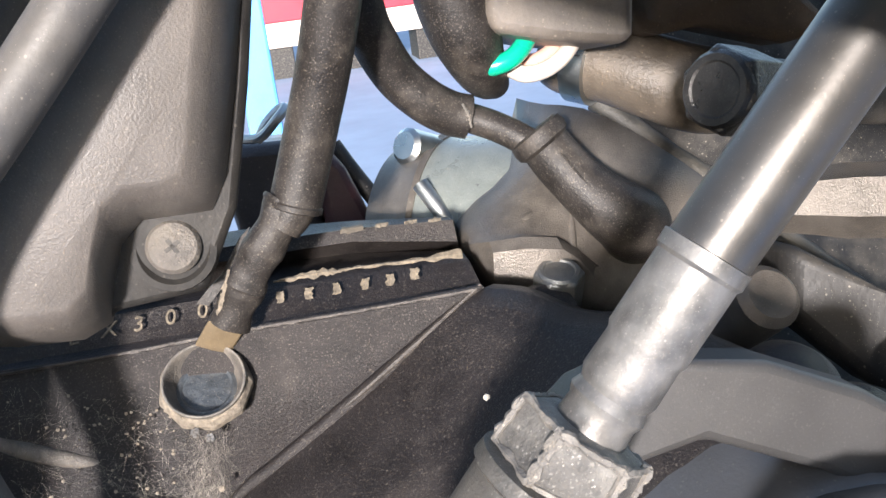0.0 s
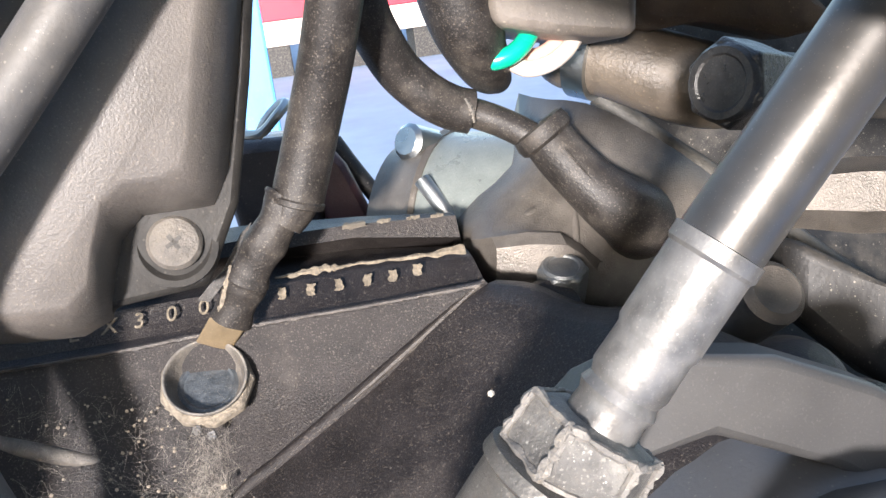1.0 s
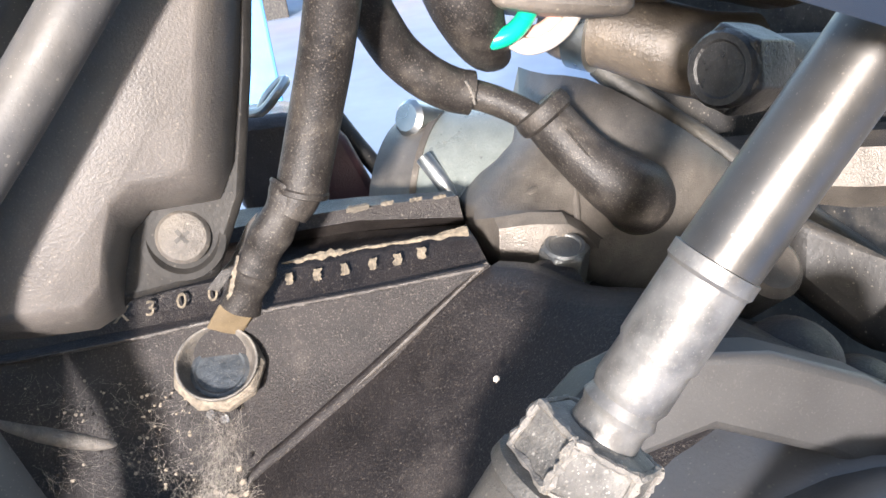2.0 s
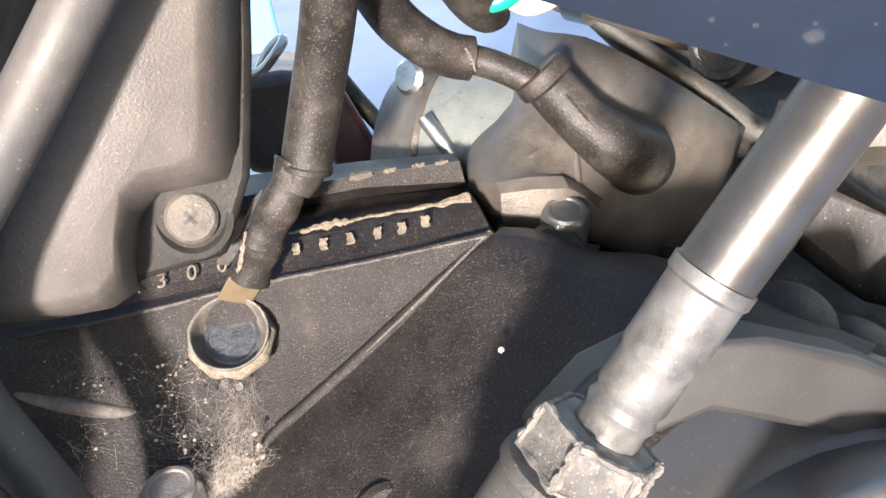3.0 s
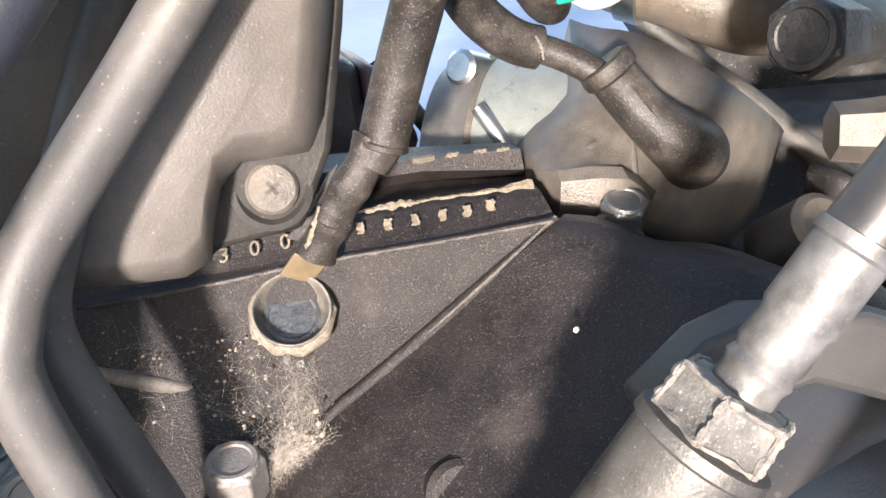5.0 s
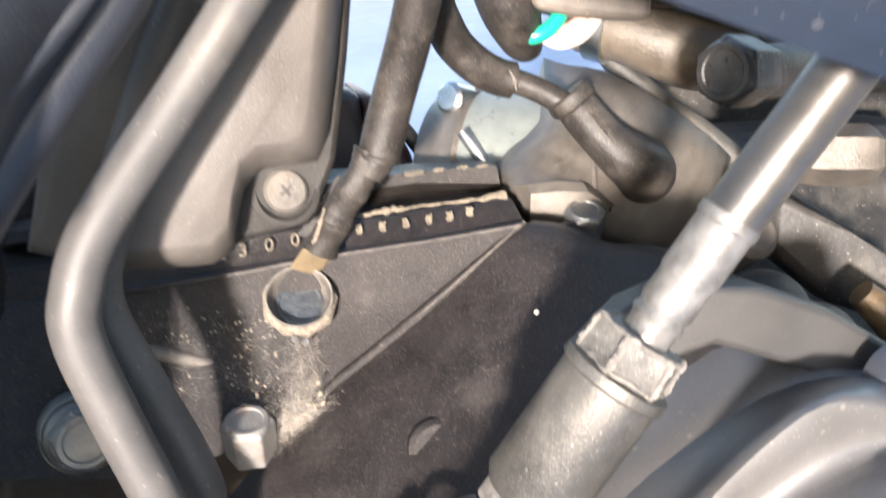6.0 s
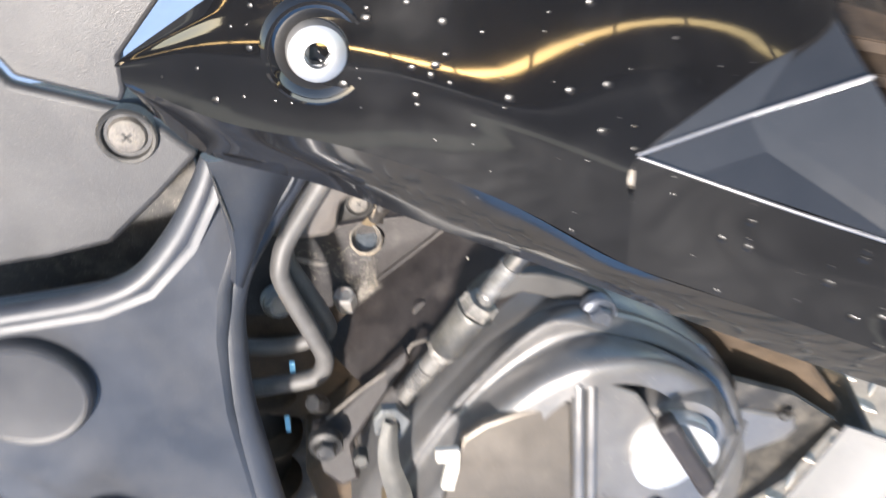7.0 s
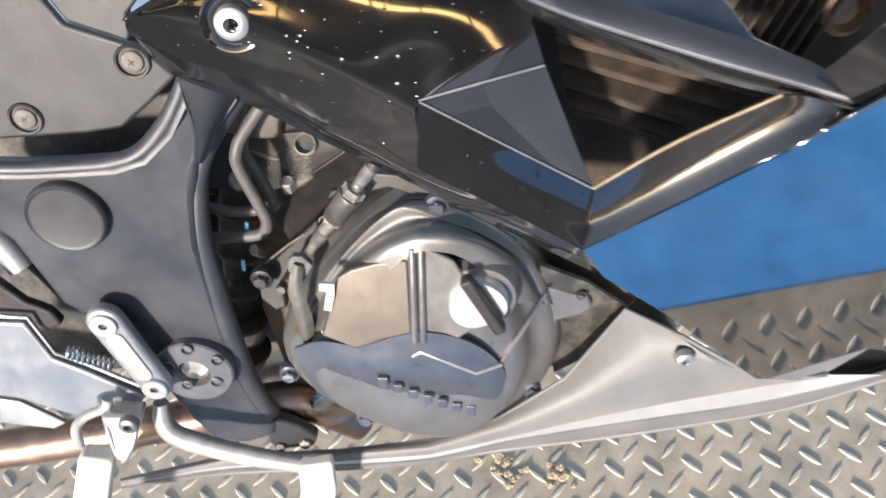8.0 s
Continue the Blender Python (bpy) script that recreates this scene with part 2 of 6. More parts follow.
# dusty case paint, lightened to paint highlights along edges
EDGE_HIGHLIGHT = material("dusty_edge_highlight", (0.042, 0.036, 0.032), 0.42, 0.1, 0.5, 500, 0.4, 2600, dust=0.2, dust_color=(0.25, 0.22, 0.185), dust_scale=1600, dust_level=0.6, grit=0.35)
# dusty rib colour, made paler to carry the rib's highlight
RIB_HIGHLIGHT = material("dusty_rib_highlight", (0.105, 0.094, 0.083), 0.55, 0.0, 0.4, 400, 0.5, 2600, dust=0.4, dust_color=(0.26, 0.23, 0.19), dust_scale=1500, dust_level=0.55, grit=0.4)
DISC = material("grey_pivot_disc", (0.095, 0.098, 0.106), 0.40, 0.35, 0.2, 60, 0.1, 1500, dust=0.12, dust_level=0.64)
PEDAL = material("worn_grey_pedal", (0.30, 0.293, 0.28), 0.46, 0.4, 0.25, 80, 0.3, 900, dust=0.25, dust_level=0.60)
BELLOWS = material("dust_grey_rubber", (0.085, 0.079, 0.072), 0.6, 0.0, 0.4, 200, 0.3, 1500, dust=0.4, dust_color=(0.27, 0.25, 0.22), dust_level=0.56)
AIRBOX = material("faded_black_airbox", (0.050, 0.041, 0.041), 0.42, 0.0, 0.3, 120, 0.3, 1800, dust=0.2, dust_color=(0.20, 0.17, 0.15), dust_scale=900, dust_level=0.62, grit=0.2)
AIRBOX_RED = material("reddish_faded_plastic", (0.085, 0.036, 0.036), 0.42, 0.0, 0.3, 90, 0.3, 1800, dust=0.2, dust_color=(0.20, 0.16, 0.14), dust_scale=900, dust_level=0.62, grit=0.2)
BOLT_FACE = material("scratched_blue_zinc", (0.085, 0.098, 0.112), 0.42, 0.6, 0.35, 500, 0.35, 1500, dust=0.4, dust_color=(0.28, 0.27, 0.25), dust_scale=1200, dust_level=0.60, grit=0.3)
PINK = material("pale_pink_wire_sleeve", (0.60, 0.34, 0.27), 0.35, 0.0, 0.1, 200, 0.05, 900)
BRIGHT_DROP = material("clear_drop", (0.10, 0.095, 0.09), 0.05, 0.0, 0.1, 200, 0.0, 300, coat=1.0)
# sunlit blue deck as it shows through gaps, put into a colour
GAP_BLUE = material("blue_seen_through_gap", (0.28, 0.62, 0.85), 0.45, 0.0, 0.05, 60, 0.1, 900)
MUD = material("brown_engine_grime", (0.060, 0.044, 0.031), 0.6, 0.1, 0.4, 70, 0.6, 900, dust=0.30, dust_color=(0.20, 0.145, 0.09), dust_level=0.58, spec=0.3)

# ---- the motorcycle's own axes: forward, out to its right, up; it leans a little on its stand ----
OUT = Vector((0.0, -0.98957, 0.14408))
UP = Vector((0.0, 0.14408, 0.98957))
BIKE = Matrix(((1, OUT.x, UP.x, 0), (0, OUT.y, UP.y, 0), (0, OUT.z, UP.z, 0), (0, 0, 0, 1)))
O_AXIS = Vector((0, 1, 0))


# ---- mesh tools ----
def part(name, bm, mat, parent=None, label="", smooth=True, bevel=0.0, seg=2, thick=0.0, angle=35, split=40):
    """Links a bmesh as one mesh object, under a thing or a part."""
    bmesh.ops.recalc_face_normals(bm, faces=bm.faces)
    me = bpy.data.meshes.new(name)
    bm.to_mesh(me)
    bm.free()
    for p in me.polygons:
        p.use_smooth = smooth
    me.materials.append(mat)
    ob = new(name, me)
    while parent and parent.parent and parent.parent.parent:
        parent = parent.parent
    ob.parent = parent
    if thick:
        s = ob.modifiers.new("thickness", "SOLIDIFY")
        s.thickness, s.offset = thick, 0.0
        e = ob.modifiers.new("hard_edges", "EDGE_SPLIT")
        e.split_angle = radians(split)
    if bevel:
        v = ob.modifiers.new("edges", "BEVEL")
        v.width, v.segments, v.limit_method, v.angle_limit = bevel, seg, "ANGLE", radians(30)
        v.harden_normals = False
    if smooth and angle:
        me.set_sharp_from_angle(angle=radians(angle))
    return tagged(ob, label)


def spline(pts, steps):
    """Points along a Catmull-Rom curve through pts."""
    p = [Vector(q) for q in pts]
    p = [p[0] * 2 - p[1]] + p + [p[-1] * 2 - p[-2]]
    out = []
    for i in range(1, len(p) - 2):
        a, b, c, d = p[i - 1:i + 3]
        for s in range(steps):
            t = s / steps
            out.append(0.5 * (2 * b + (c - a) * t + (2 * a - 5 * b + 4 * c - d) * t * t + (3 * b - a - 3 * c + d) * t ** 3))
    return out + [p[-2]]


def tube(pts, r, sides=20, steps=8, bm=None, cap=True):
    """A round bar along a curve. r: one radius, or one for each point."""
    bm = bm or bmesh.new()
    path = spline(pts, steps) if steps > 1 else [Vector(p) for p in pts]
    if isinstance(r, (int, float)):
        radii = [r] * len(path)
    else:
        radii = [v.x for v in spline([(q, 0, 0) for q in r], steps)] if steps > 1 else list(r)
    side = None
    rings = []
    for i, p in enumerate(path):
        d = (path[min(i + 1, len(path) - 1)] - path[max(i - 1, 0)]).normalized()
        if side is None:
            side = d.orthogonal().normalized()
        side = (side - d * side.dot(d)).normalized()
        up = d.cross(side)
        rings.append([bm.verts.new(p + radii[i] * (side * math.cos(a) + up * math.sin(a)))
                      for a in (2 * math.pi * j / sides for j in range(sides))])
    for a, b in zip(rings, rings[1:]):
        for j in range(sides):
            bm.faces.new((a[j], a[(j + 1) % sides], b[(j + 1) % sides], b[j]))
    if cap:
        bm.faces.new(rings[0])
        bm.faces.new(rings[-1][::-1])
    return bm


def lathe(at, axis, profile, sides=36, bm=None, phase=0.0):
    """Turns a profile of (distance along the axis, radius) round the axis."""
    bm = bm or bmesh.new()
    at, axis = Vector(at), Vector(axis).normalized()
    side = axis.orthogonal().normalized()
    up = axis.cross(side)
    rings = []
    for d, r in profile:
        if r < 1e-6:
            rings.append([bm.verts.new(at + axis * d)])
        else:
            rings.append([bm.verts.new(at + axis * d + r * (side * math.cos(a) + up * math.sin(a)))
                          for a in (phase + 2 * math.pi * j / sides for j in range(sides))])
    for a, b in zip(rings, rings[1:]):
        for j in range(sides):
            q = [a[j % len(a)], a[(j + 1) % len(a)], b[(j + 1) % len(b)], b[j % len(b)]]
            q = list(dict.fromkeys(q))
            if len(q) > 2:
                bm.faces.new(q)
    for ring, flip in ((rings[0], True), (rings[-1], False)):
        if len(ring) > 2:
            bm.faces.new(ring[::-1] if flip else ring)
    return bm


def prism(pts, depth, bm=None, along=None):
    """A plate: an outline of points, drawn out by depth along the motorcycle's side axis or another one."""
    bm = bm or bmesh.new()
    v = Vector(along).normalized() * depth if along else O_AXIS * depth
    a = [bm.verts.new(Vector(p)) for p in pts]
    b = [bm.verts.new(Vector(p) + v) for p in pts]
    bm.faces.new(a)
    bm.faces.new(b[::-1])
    for i in range(len(a)):
        j = (i + 1) % len(a)
        bm.faces.new((a[j], a[i], b[i], b[j]))
    return bm


def sheet(rows, nu=6, nv=6, bm=None):
    """A smooth skin through rows of points."""
    bm = bm or bmesh.new()
    across = [spline(r, nu) if nu > 1 else [Vector(p) for p in r] for r in rows]
    cols = [spline([r[i] for r in across], nv) if nv > 1 else [r[i] for r in across] for i in range(len(across[0]))]
    grid = [[bm.verts.new(p) for p in c] for c in cols]
    for a, b in zip(grid, grid[1:]):
        for j in range(len(a) - 1):
            bm.faces.new((a[j], a[j + 1], b[j + 1], b[j]))
    return bm


def box(center, size, bm=None, turn=None):
    bm = bm or bmesh.new()
    got = bmesh.ops.create_cube(bm, size=1.0)["verts"]
    m = Matrix.Translation(center) @ (turn.to_4x4() if turn else Matrix()) @ Matrix.Diagonal((*size, 1))
    bmesh.ops.transform(bm, matrix=m, verts=got)
    return bm


def closed(pts, steps):
    p = [Vector(q) for q in pts]
    n = len(p)
    out = []
    for i in range(n):
        a, b, c, d = p[i - 1], p[i], p[(i + 1) % n], p[(i + 2) % n]
        for s in range(steps):
            t = s / steps
            out.append(0.5 * (2 * b + (c - a) * t + (2 * a - 5 * b + 4 * c - d) * t * t + (3 * b - a - 3 * c + d) * t ** 3))
    return out


def rings(list_of_rings, bm=None, top=True):
    bm = bm or bmesh.new()
    made = [[bm.verts.new(v) for v in r] for r in list_of_rings]
    for a, b in zip(made, made[1:]):
        for j in range(len(a)):
            bm.faces.new((a[j], a[(j + 1) % len(a)], b[(j + 1) % len(b)], b[j]))
    if top:
        bm.faces.new(made[-1])
    return bm


def hex_bolt(at, axis, flat, height, flange=0.0, name="bolt", mat=None, parent=None, label="", turn=0.2):
    """A hexagon bolt head with a round chamfered top, on a flange where it has one."""
    r = flat / 2 / math.cos(math.pi / 6)
    ob = part(name, lathe(at, axis, [(-0.004, r * 0.95), (0, r), (height * 0.80, r), (height * 0.92, r * 0.90)], 6, phase=turn), mat, parent, label, smooth=False, bevel=0.0003)
    part("head_face", lathe(at, axis, [(height * 0.70, flat * 0.50), (height * 0.90, flat * 0.49), (height, flat * 0.44), (height, flat * 0.36), (height - 0.0003, flat * 0.33), (height - 0.0003, 0)], 32), mat, ob)
    if flange:
        part("flange", lathe(at, axis, [(-0.003, flange), (0.0010, flange), (0.0017, flange * 0.95), (0.0014, flange * 0.90), (0.0022, r * 1.02), (0.003, r * 0.9)], 40), mat, ob)
    return ob


def socket_screw(at, axis, r, name, mat, parent, label="", cup=None):
    """A button head with a hexagon socket, in a washer cup where it has one."""
    hole = r * 0.42
    bm = lathe(at, axis, [(-0.003, r), (0.0008, r), (r * 0.35, r * 0.93), (r * 0.5, r * 0.72), (r * 0.52, hole * 1.05), (r * 0.5, hole), (-0.002, hole * 0.95), (-0.002, 0)], 36)
    ob = part(name, bm, mat, parent, label)
    six = lathe(Vector(at) + Vector(axis).normalized() * (-0.0019), axis, [(0, hole * 1.02), (r * 0.47, hole * 1.02), (r * 0.49, hole * 1.25), (0, hole * 1.25)], 6)
    part("socket", six, mat, ob)
    if cup:
        part("washer", lathe(at, axis, [(-0.003, cup), (0.0006, cup), (0.0018, cup * 0.96), (0.0016, cup * 0.86), (-0.001, r * 1.08), (-0.002, r)], 40), GLOSS, ob)
    return ob


def cross_screw(at, axis, r, name, mat, parent, label="", turn=0.3):
    """A pan head with a near-black cross that paints the shade of its recess."""
    axis = Vector(axis).normalized()
    ob = part(name, lathe(at, axis, [(-0.002, r), (0.0005, r), (r * 0.32, r * 0.86), (r * 0.44, r * 0.5), (r * 0.45, 0)], 36), mat, parent, label)
    bm = bmesh.new()
    side = axis.orthogonal().normalized()
    side.rotate(Matrix.Rotation(turn, 3, axis))
    for d in (side, axis.cross(side)):
        m = Matrix((d, axis.cross(d), axis)).transposed()
        box(Vector(at) + axis * r * 0.36, (r * 0.62, r * 0.15, r * 0.22), bm, m)
    # no recess is cut; the dark boxes carry its shade
    part("dark_cross", bm, DARK, ob)
    return ob

# ---- setting: tread-plate deck with a blue painted border, pale ground beyond ----
DECK_NEAR, DECK_FAR, CELL = -0.308, 0.46, 0.037
deck = tagged(part("deck", box((0.1, (DECK_NEAR + DECK_FAR) / 2, -0.004), (2.6, DECK_FAR - DECK_NEAR, 0.008)), DECK, smooth=False),
              "dirty steel tread-plate deck under the motorcycle", "deck", kind="structure")
tagged(part("deck_edge", box((0.1, DECK_NEAR - 0.35, -0.010), (2.6, 0.698, 0.016)), BLUE, smooth=False, bevel=0.003),
                   "blue painted steel border of the deck", "deck edge", kind="structure")
tagged(part("deck_edge", box((0.1, DECK_FAR + 0.03, -0.02), (2.6, 0.058, 0.05)), BLUE, smooth=False, bevel=0.003),
                  "blue painted steel border of the deck", "deck edge", kind="structure")
tagged(part("deck_frame", box((0.1, -0.1, -0.27), (2.4, 0.9, 0.5)), DARK, smooth=False, bevel=0.01), "dark steel frame under the deck", "frame", kind="structure")
ground_bm = bmesh.new()
ground_bm.faces.new([ground_bm.verts.new(v) for v in ((-400, -400, -0.52), (400, -400, -0.52), (400, 400, -0.52), (-400, 400, -0.52))])
ground = tagged(part("ground", ground_bm, ASPHALT, smooth=False), "worn grey asphalt ground", "ground", kind="structure")
yard = tagged(part("yard_slab", box((0, 30.6, -0.515), (80, 60, 0.02)), GROUND, smooth=False), "pale sunlit concrete yard", "ground", kind="structure")

# unseen pale strip, added so the gloss fairing reflects a wavy band
for near, far, wave in ((-8.2, -9.7, 0.9),):
    strip_bm = bmesh.new()
    xs = [-36 + 0.6 * k for k in range(121)]
    edge_a = [strip_bm.verts.new((x, near + wave * (noise.noise(Vector((x * 0.55, near, 0))) + 0.5 * noise.noise(Vector((x * 2.1, near, 3)))), -0.512)) for x in xs]
    edge_b = [strip_bm.verts.new((x, max(-36.0, far + wave * (noise.noise(Vector((x * 0.55, near, 0))) + 0.4 * noise.noise(Vector((x * 2.3, far, 7))))), -0.512)) for x in xs]
    for k in range(120):
        strip_bm.faces.new((edge_b[k], edge_b[k + 1], edge_a[k + 1], edge_a[k]))
    tagged(part("reflected_strip", strip_bm, REFLECTED_PALE, smooth=False), "unseen ragged pale strip added for the fairing to reflect", "ground", kind="structure")
# added out of view: keeps reflections dark, its slot gives a bright line
screen_bm = box((0, -40.15, 0.62), (160, 0.3, 2.28))
box((0, -40.15, 4.14), (160, 0.3, 3.92), screen_bm)
for k in range(27):
    box((-78 + 6 * k, -40.15, 1.97), (0.25, 0.26, 0.44), screen_bm)
wall = tagged(part("wall_reflected", screen_bm, WALL, smooth=False), "unseen dark wall with an open slot, added to shape reflections", "wall", kind="structure")

# things on the far side of the deck
post = tagged(part("blue_post", box((-0.1493, 1.1376, 0.34), (0.047, 0.05, 1.72)), BLUE, smooth=False, bevel=0.004),
              "upright blue painted steel post beyond the deck", "post")
crate = tagged(new("storage_cabinet"), "red and white painted cabinet on dark legs", "cabinet")
crate.location = (0.3951, 8.4043, -0.52)
part("body", box((0, 0, 0.40), (2.6, 0.5, 0.22)), WHITE, crate, smooth=False, bevel=0.01)
part("lid", box((0, 0, 0.70), (2.62, 0.52, 0.38)), RED, crate, "red upper part", smooth=False, bevel=0.01)
for x in (-0.45, 0.35, 1.0):
    part("leg", box((x, 0, 0.145), (0.32, 0.45, 0.29)), DARK, crate, "dark leg", smooth=False, bevel=0.01)

# ---- the motorcycle ----
bike = tagged(new("motorcycle"), "black sports motorcycle with dusty engine, fairing and grey belly pan", "motorcycle")
bike.matrix_world = BIKE

# crankcase: stamped top strip, left face, face that swells out to the clutch cover
case_bm = sheet([
    [(-0.2096, 0.0500, 0.4454), (-0.1858, 0.0500, 0.4452), (-0.1411, 0.0520, 0.4460), (-0.1192, 0.0550, 0.4444), (-0.1019, 0.0580, 0.4426), (-0.0957, 0.0300, 0.4354)],
    [(-0.2051, 0.0620, 0.4455), (-0.1832, 0.0620, 0.4443), (-0.1413, 0.0630, 0.4448), (-0.1204, 0.0660, 0.4446), (-0.1025, 0.0680, 0.4434), (-0.0956, 0.0350, 0.4347)],
    [(-0.2056, 0.0630, 0.4433), (-0.1836, 0.0630, 0.4424), (-0.1419, 0.0640, 0.4424), (-0.1210, 0.0670, 0.4424), (-0.1022, 0.0680, 0.4393), (-0.0952, 0.0350, 0.4297)],
    [(-0.2078, 0.0590, 0.4413), (-0.1853, 0.0590, 0.4401), (-0.1425, 0.0600, 0.4401), (-0.1211, 0.0630, 0.4396), (-0.1012, 0.0640, 0.4370), (-0.0949, 0.0350, 0.4283)],
    [(-0.2066, 0.0650, 0.4386), (-0.1847, 0.0650, 0.4375), (-0.1431, 0.0670, 0.4375), (-0.1223, 0.0705, 0.4382), (-0.1022, 0.0730, 0.4377), (-0.0950, 0.0400, 0.4275)],
    [(-0.2055, 0.0680, 0.4384), (-0.1841, 0.0680, 0.4374), (-0.1431, 0.0700, 0.4374), (-0.1228, 0.0740, 0.4376), (-0.1022, 0.0770, 0.4372), (-0.0951, 0.0450, 0.4270)],
    [(-0.2069, 0.0700, 0.4329), (-0.1852, 0.0700, 0.4325), (-0.1443, 0.0730, 0.4327), (-0.1241, 0.0775, 0.4334), (-0.1016, 0.0810, 0.4338), (-0.0934, 0.0450, 0.4211)],
    [(-0.2063, 0.0720, 0.4324), (-0.1849, 0.0720, 0.4319), (-0.1444, 0.0750, 0.4321), (-0.1244, 0.0795, 0.4329), (-0.1017, 0.0840, 0.4339), (-0.0928, 0.0450, 0.4199)],
], 1, 1)
sheet([
    [(-0.2063, 0.0720, 0.4324), (-0.1849, 0.0720, 0.4319), (-0.1644, 0.0734, 0.4316), (-0.1444, 0.0750, 0.4321), (-0.1244, 0.0795, 0.4329), (-0.1017, 0.0840, 0.4339)],
    [(-0.2132, 0.0800, 0.4204), (-0.1904, 0.0800, 0.4179), (-0.1748, 0.0780, 0.4143), (-0.1501, 0.0760, 0.4176), (-0.1298, 0.0805, 0.4224), (-0.1017, 0.0840, 0.4337)],
    [(-0.2195, 0.0900, 0.4072), (-0.1980, 0.0910, 0.4029), (-0.1831, 0.0900, 0.3993), (-0.1581, 0.0860, 0.4012), (-0.1345, 0.0840, 0.4142), (-0.1017, 0.0840, 0.4336)],
], 3, 4, case_bm)
sheet([
    [(-0.0949, 0.0600, 0.4254), (-0.1017, 0.0840, 0.4337), (-0.1212, 0.0835, 0.4217), (-0.1375, 0.0845, 0.4123), (-0.1514, 0.0870, 0.4044), (-0.1640, 0.0900, 0.3965), (-0.1794, 0.0940, 0.3847)],
    [(-0.0880, 0.0620, 0.4238), (-0.0957, 0.0880, 0.4326), (-0.1100, 0.0960, 0.4210), (-0.1265, 0.0990, 0.4116), (-0.1425, 0.1010, 0.4028), (-0.1553, 0.1030, 0.3953), (-0.1716, 0.1060, 0.3810)],
    [(-0.0777, 0.0660, 0.4179), (-0.0887, 0.0940, 0.4293), (-0.0995, 0.1080, 0.4205), (-0.1157, 0.1120, 0.4098), (-0.1333, 0.1130, 0.4009), (-0.1473, 0.1140, 0.3928), (-0.1649, 0.1160, 0.3771)],
    [(-0.0656, 0.0760, 0.4164), (-0.0794, 0.1060, 0.4289), (-0.0875, 0.1200, 0.4209), (-0.1045, 0.1260, 0.4103), (-0.1215, 0.1270, 0.4016), (-0.1368, 0.1270, 0.3924), (-0.1579, 0.1260, 0.3743)],
    [(-0.0401, 0.1000, 0.4036), (-0.0611, 0.1260, 0.4181), (-0.0788, 0.1340, 0.4152), (-0.0949, 0.1360, 0.4050), (-0.1118, 0.1370, 0.3962), (-0.1289, 0.1360, 0.3844), (-0.1518, 0.1340, 0.3639)],
], 4, 4, case_bm)
crankcase = part("crankcase", case_bm, CASE, bike, "black painted engine case with dried dirt", angle=40)
part("ridge", tube([(-0.1021, 0.0829, 0.4336), (-0.1142, 0.0831, 0.4259), (-0.1282, 0.0835, 0.4174), (-0.1398, 0.0843, 0.4110), (-0.1455, 0.0851, 0.4083), (-0.1520, 0.0859, 0.4040)], [0.0009, 0.0013, 0.0014, 0.0013, 0.0011, 0.0005], 14, 6), CASE, crankcase)
# the ridge's highlight is put into this lighter crest
part("ridge_crest", tube([(-0.1021, 0.0836, 0.4342), (-0.1142, 0.0842, 0.4265), (-0.1240, 0.0845, 0.4205), (-0.1282, 0.0845, 0.4180)], [0.0004, 0.0006, 0.0005, 0.0002], 8, 6), EDGE_HIGHLIGHT, crankcase, "dusty crest with a painted highlight")
# crescent highlight painted as a pale rib
part("rib", tube([(-0.1914, 0.0744, 0.4254), (-0.1864, 0.0758, 0.4224), (-0.1796, 0.0766, 0.4189), (-0.1727, 0.0768, 0.4158), (-0.1671, 0.0764, 0.4140)], [0.0006, 0.0012, 0.0015, 0.0013, 0.0004], 16, 6), RIB_HIGHLIGHT, crankcase)
part("edge_bead", tube([(-0.1849, 0.0722, 0.4318), (-0.1644, 0.0735, 0.4315), (-0.1444, 0.0751, 0.4321), (-0.1244, 0.0796, 0.4328), (-0.1021, 0.0838, 0.4338)], 0.0005, 8, 3), CASE, crankcase)
part("boss", lathe((-0.0912, 0.0800, 0.4248), (0.15, 0.75, 0.6), [(-0.01, 0.0062), (0.003, 0.0060), (0.005, 0.0046), (0.0052, 0)], 28), CASE, crankcase)
part("boss", lathe((-0.1305, 0.1060, 0.4008), (0.1, 0.9, 0.3), [(-0.012, 0.0056), (0.0025, 0.0054), (0.0034, 0.0044), (0.0034, 0)], 28), CASE, crankcase)
for at, r in (((-0.0640, 0.1085, 0.4140), 0.0084), ((-0.0540, 0.1100, 0.4060), 0.0080)):
    part("boss", lathe(at, (0.1, 0.55, 0.83), [(-0.012, r * 1.05), (0.003, r), (0.0062, r * 0.82), (0.0085, r * 0.48), (0.0092, 0)], 28), CASE, crankcase)
part("plug_ring", lathe((-0.1291, 0.1080, 0.3947), (0.1, 0.9, 0.3), [(-0.012, 0.0075), (0.0015, 0.0074), (0.0022, 0.0062), (0.001, 0.0060)], 28), MUD, crankcase)


# stamped characters: one line that reads, the rest plain bars
def stamp(text, at, right, up, size, mat, parent, name="stamped_characters"):
    cu = bpy.data.curves.new(name, "FONT")
    cu.body, cu.size, cu.extrude, cu.space_character = text, size, 0.00012, 1.7
    tmp = bpy.data.objects.new(name, cu)
    me = bpy.data.meshes.new_from_object(tmp)
    right, up = Vector(right).normalized(), Vector(up)
    up = (up - right * up.dot(right)).normalized()
    m = Matrix((right, up, right.cross(up))).transposed().to_4x4()
    me.transform(Matrix.Translation(at) @ m)
    me.materials.append(mat)
    ob = new(name, me)
    ob.parent = parent
    return ob


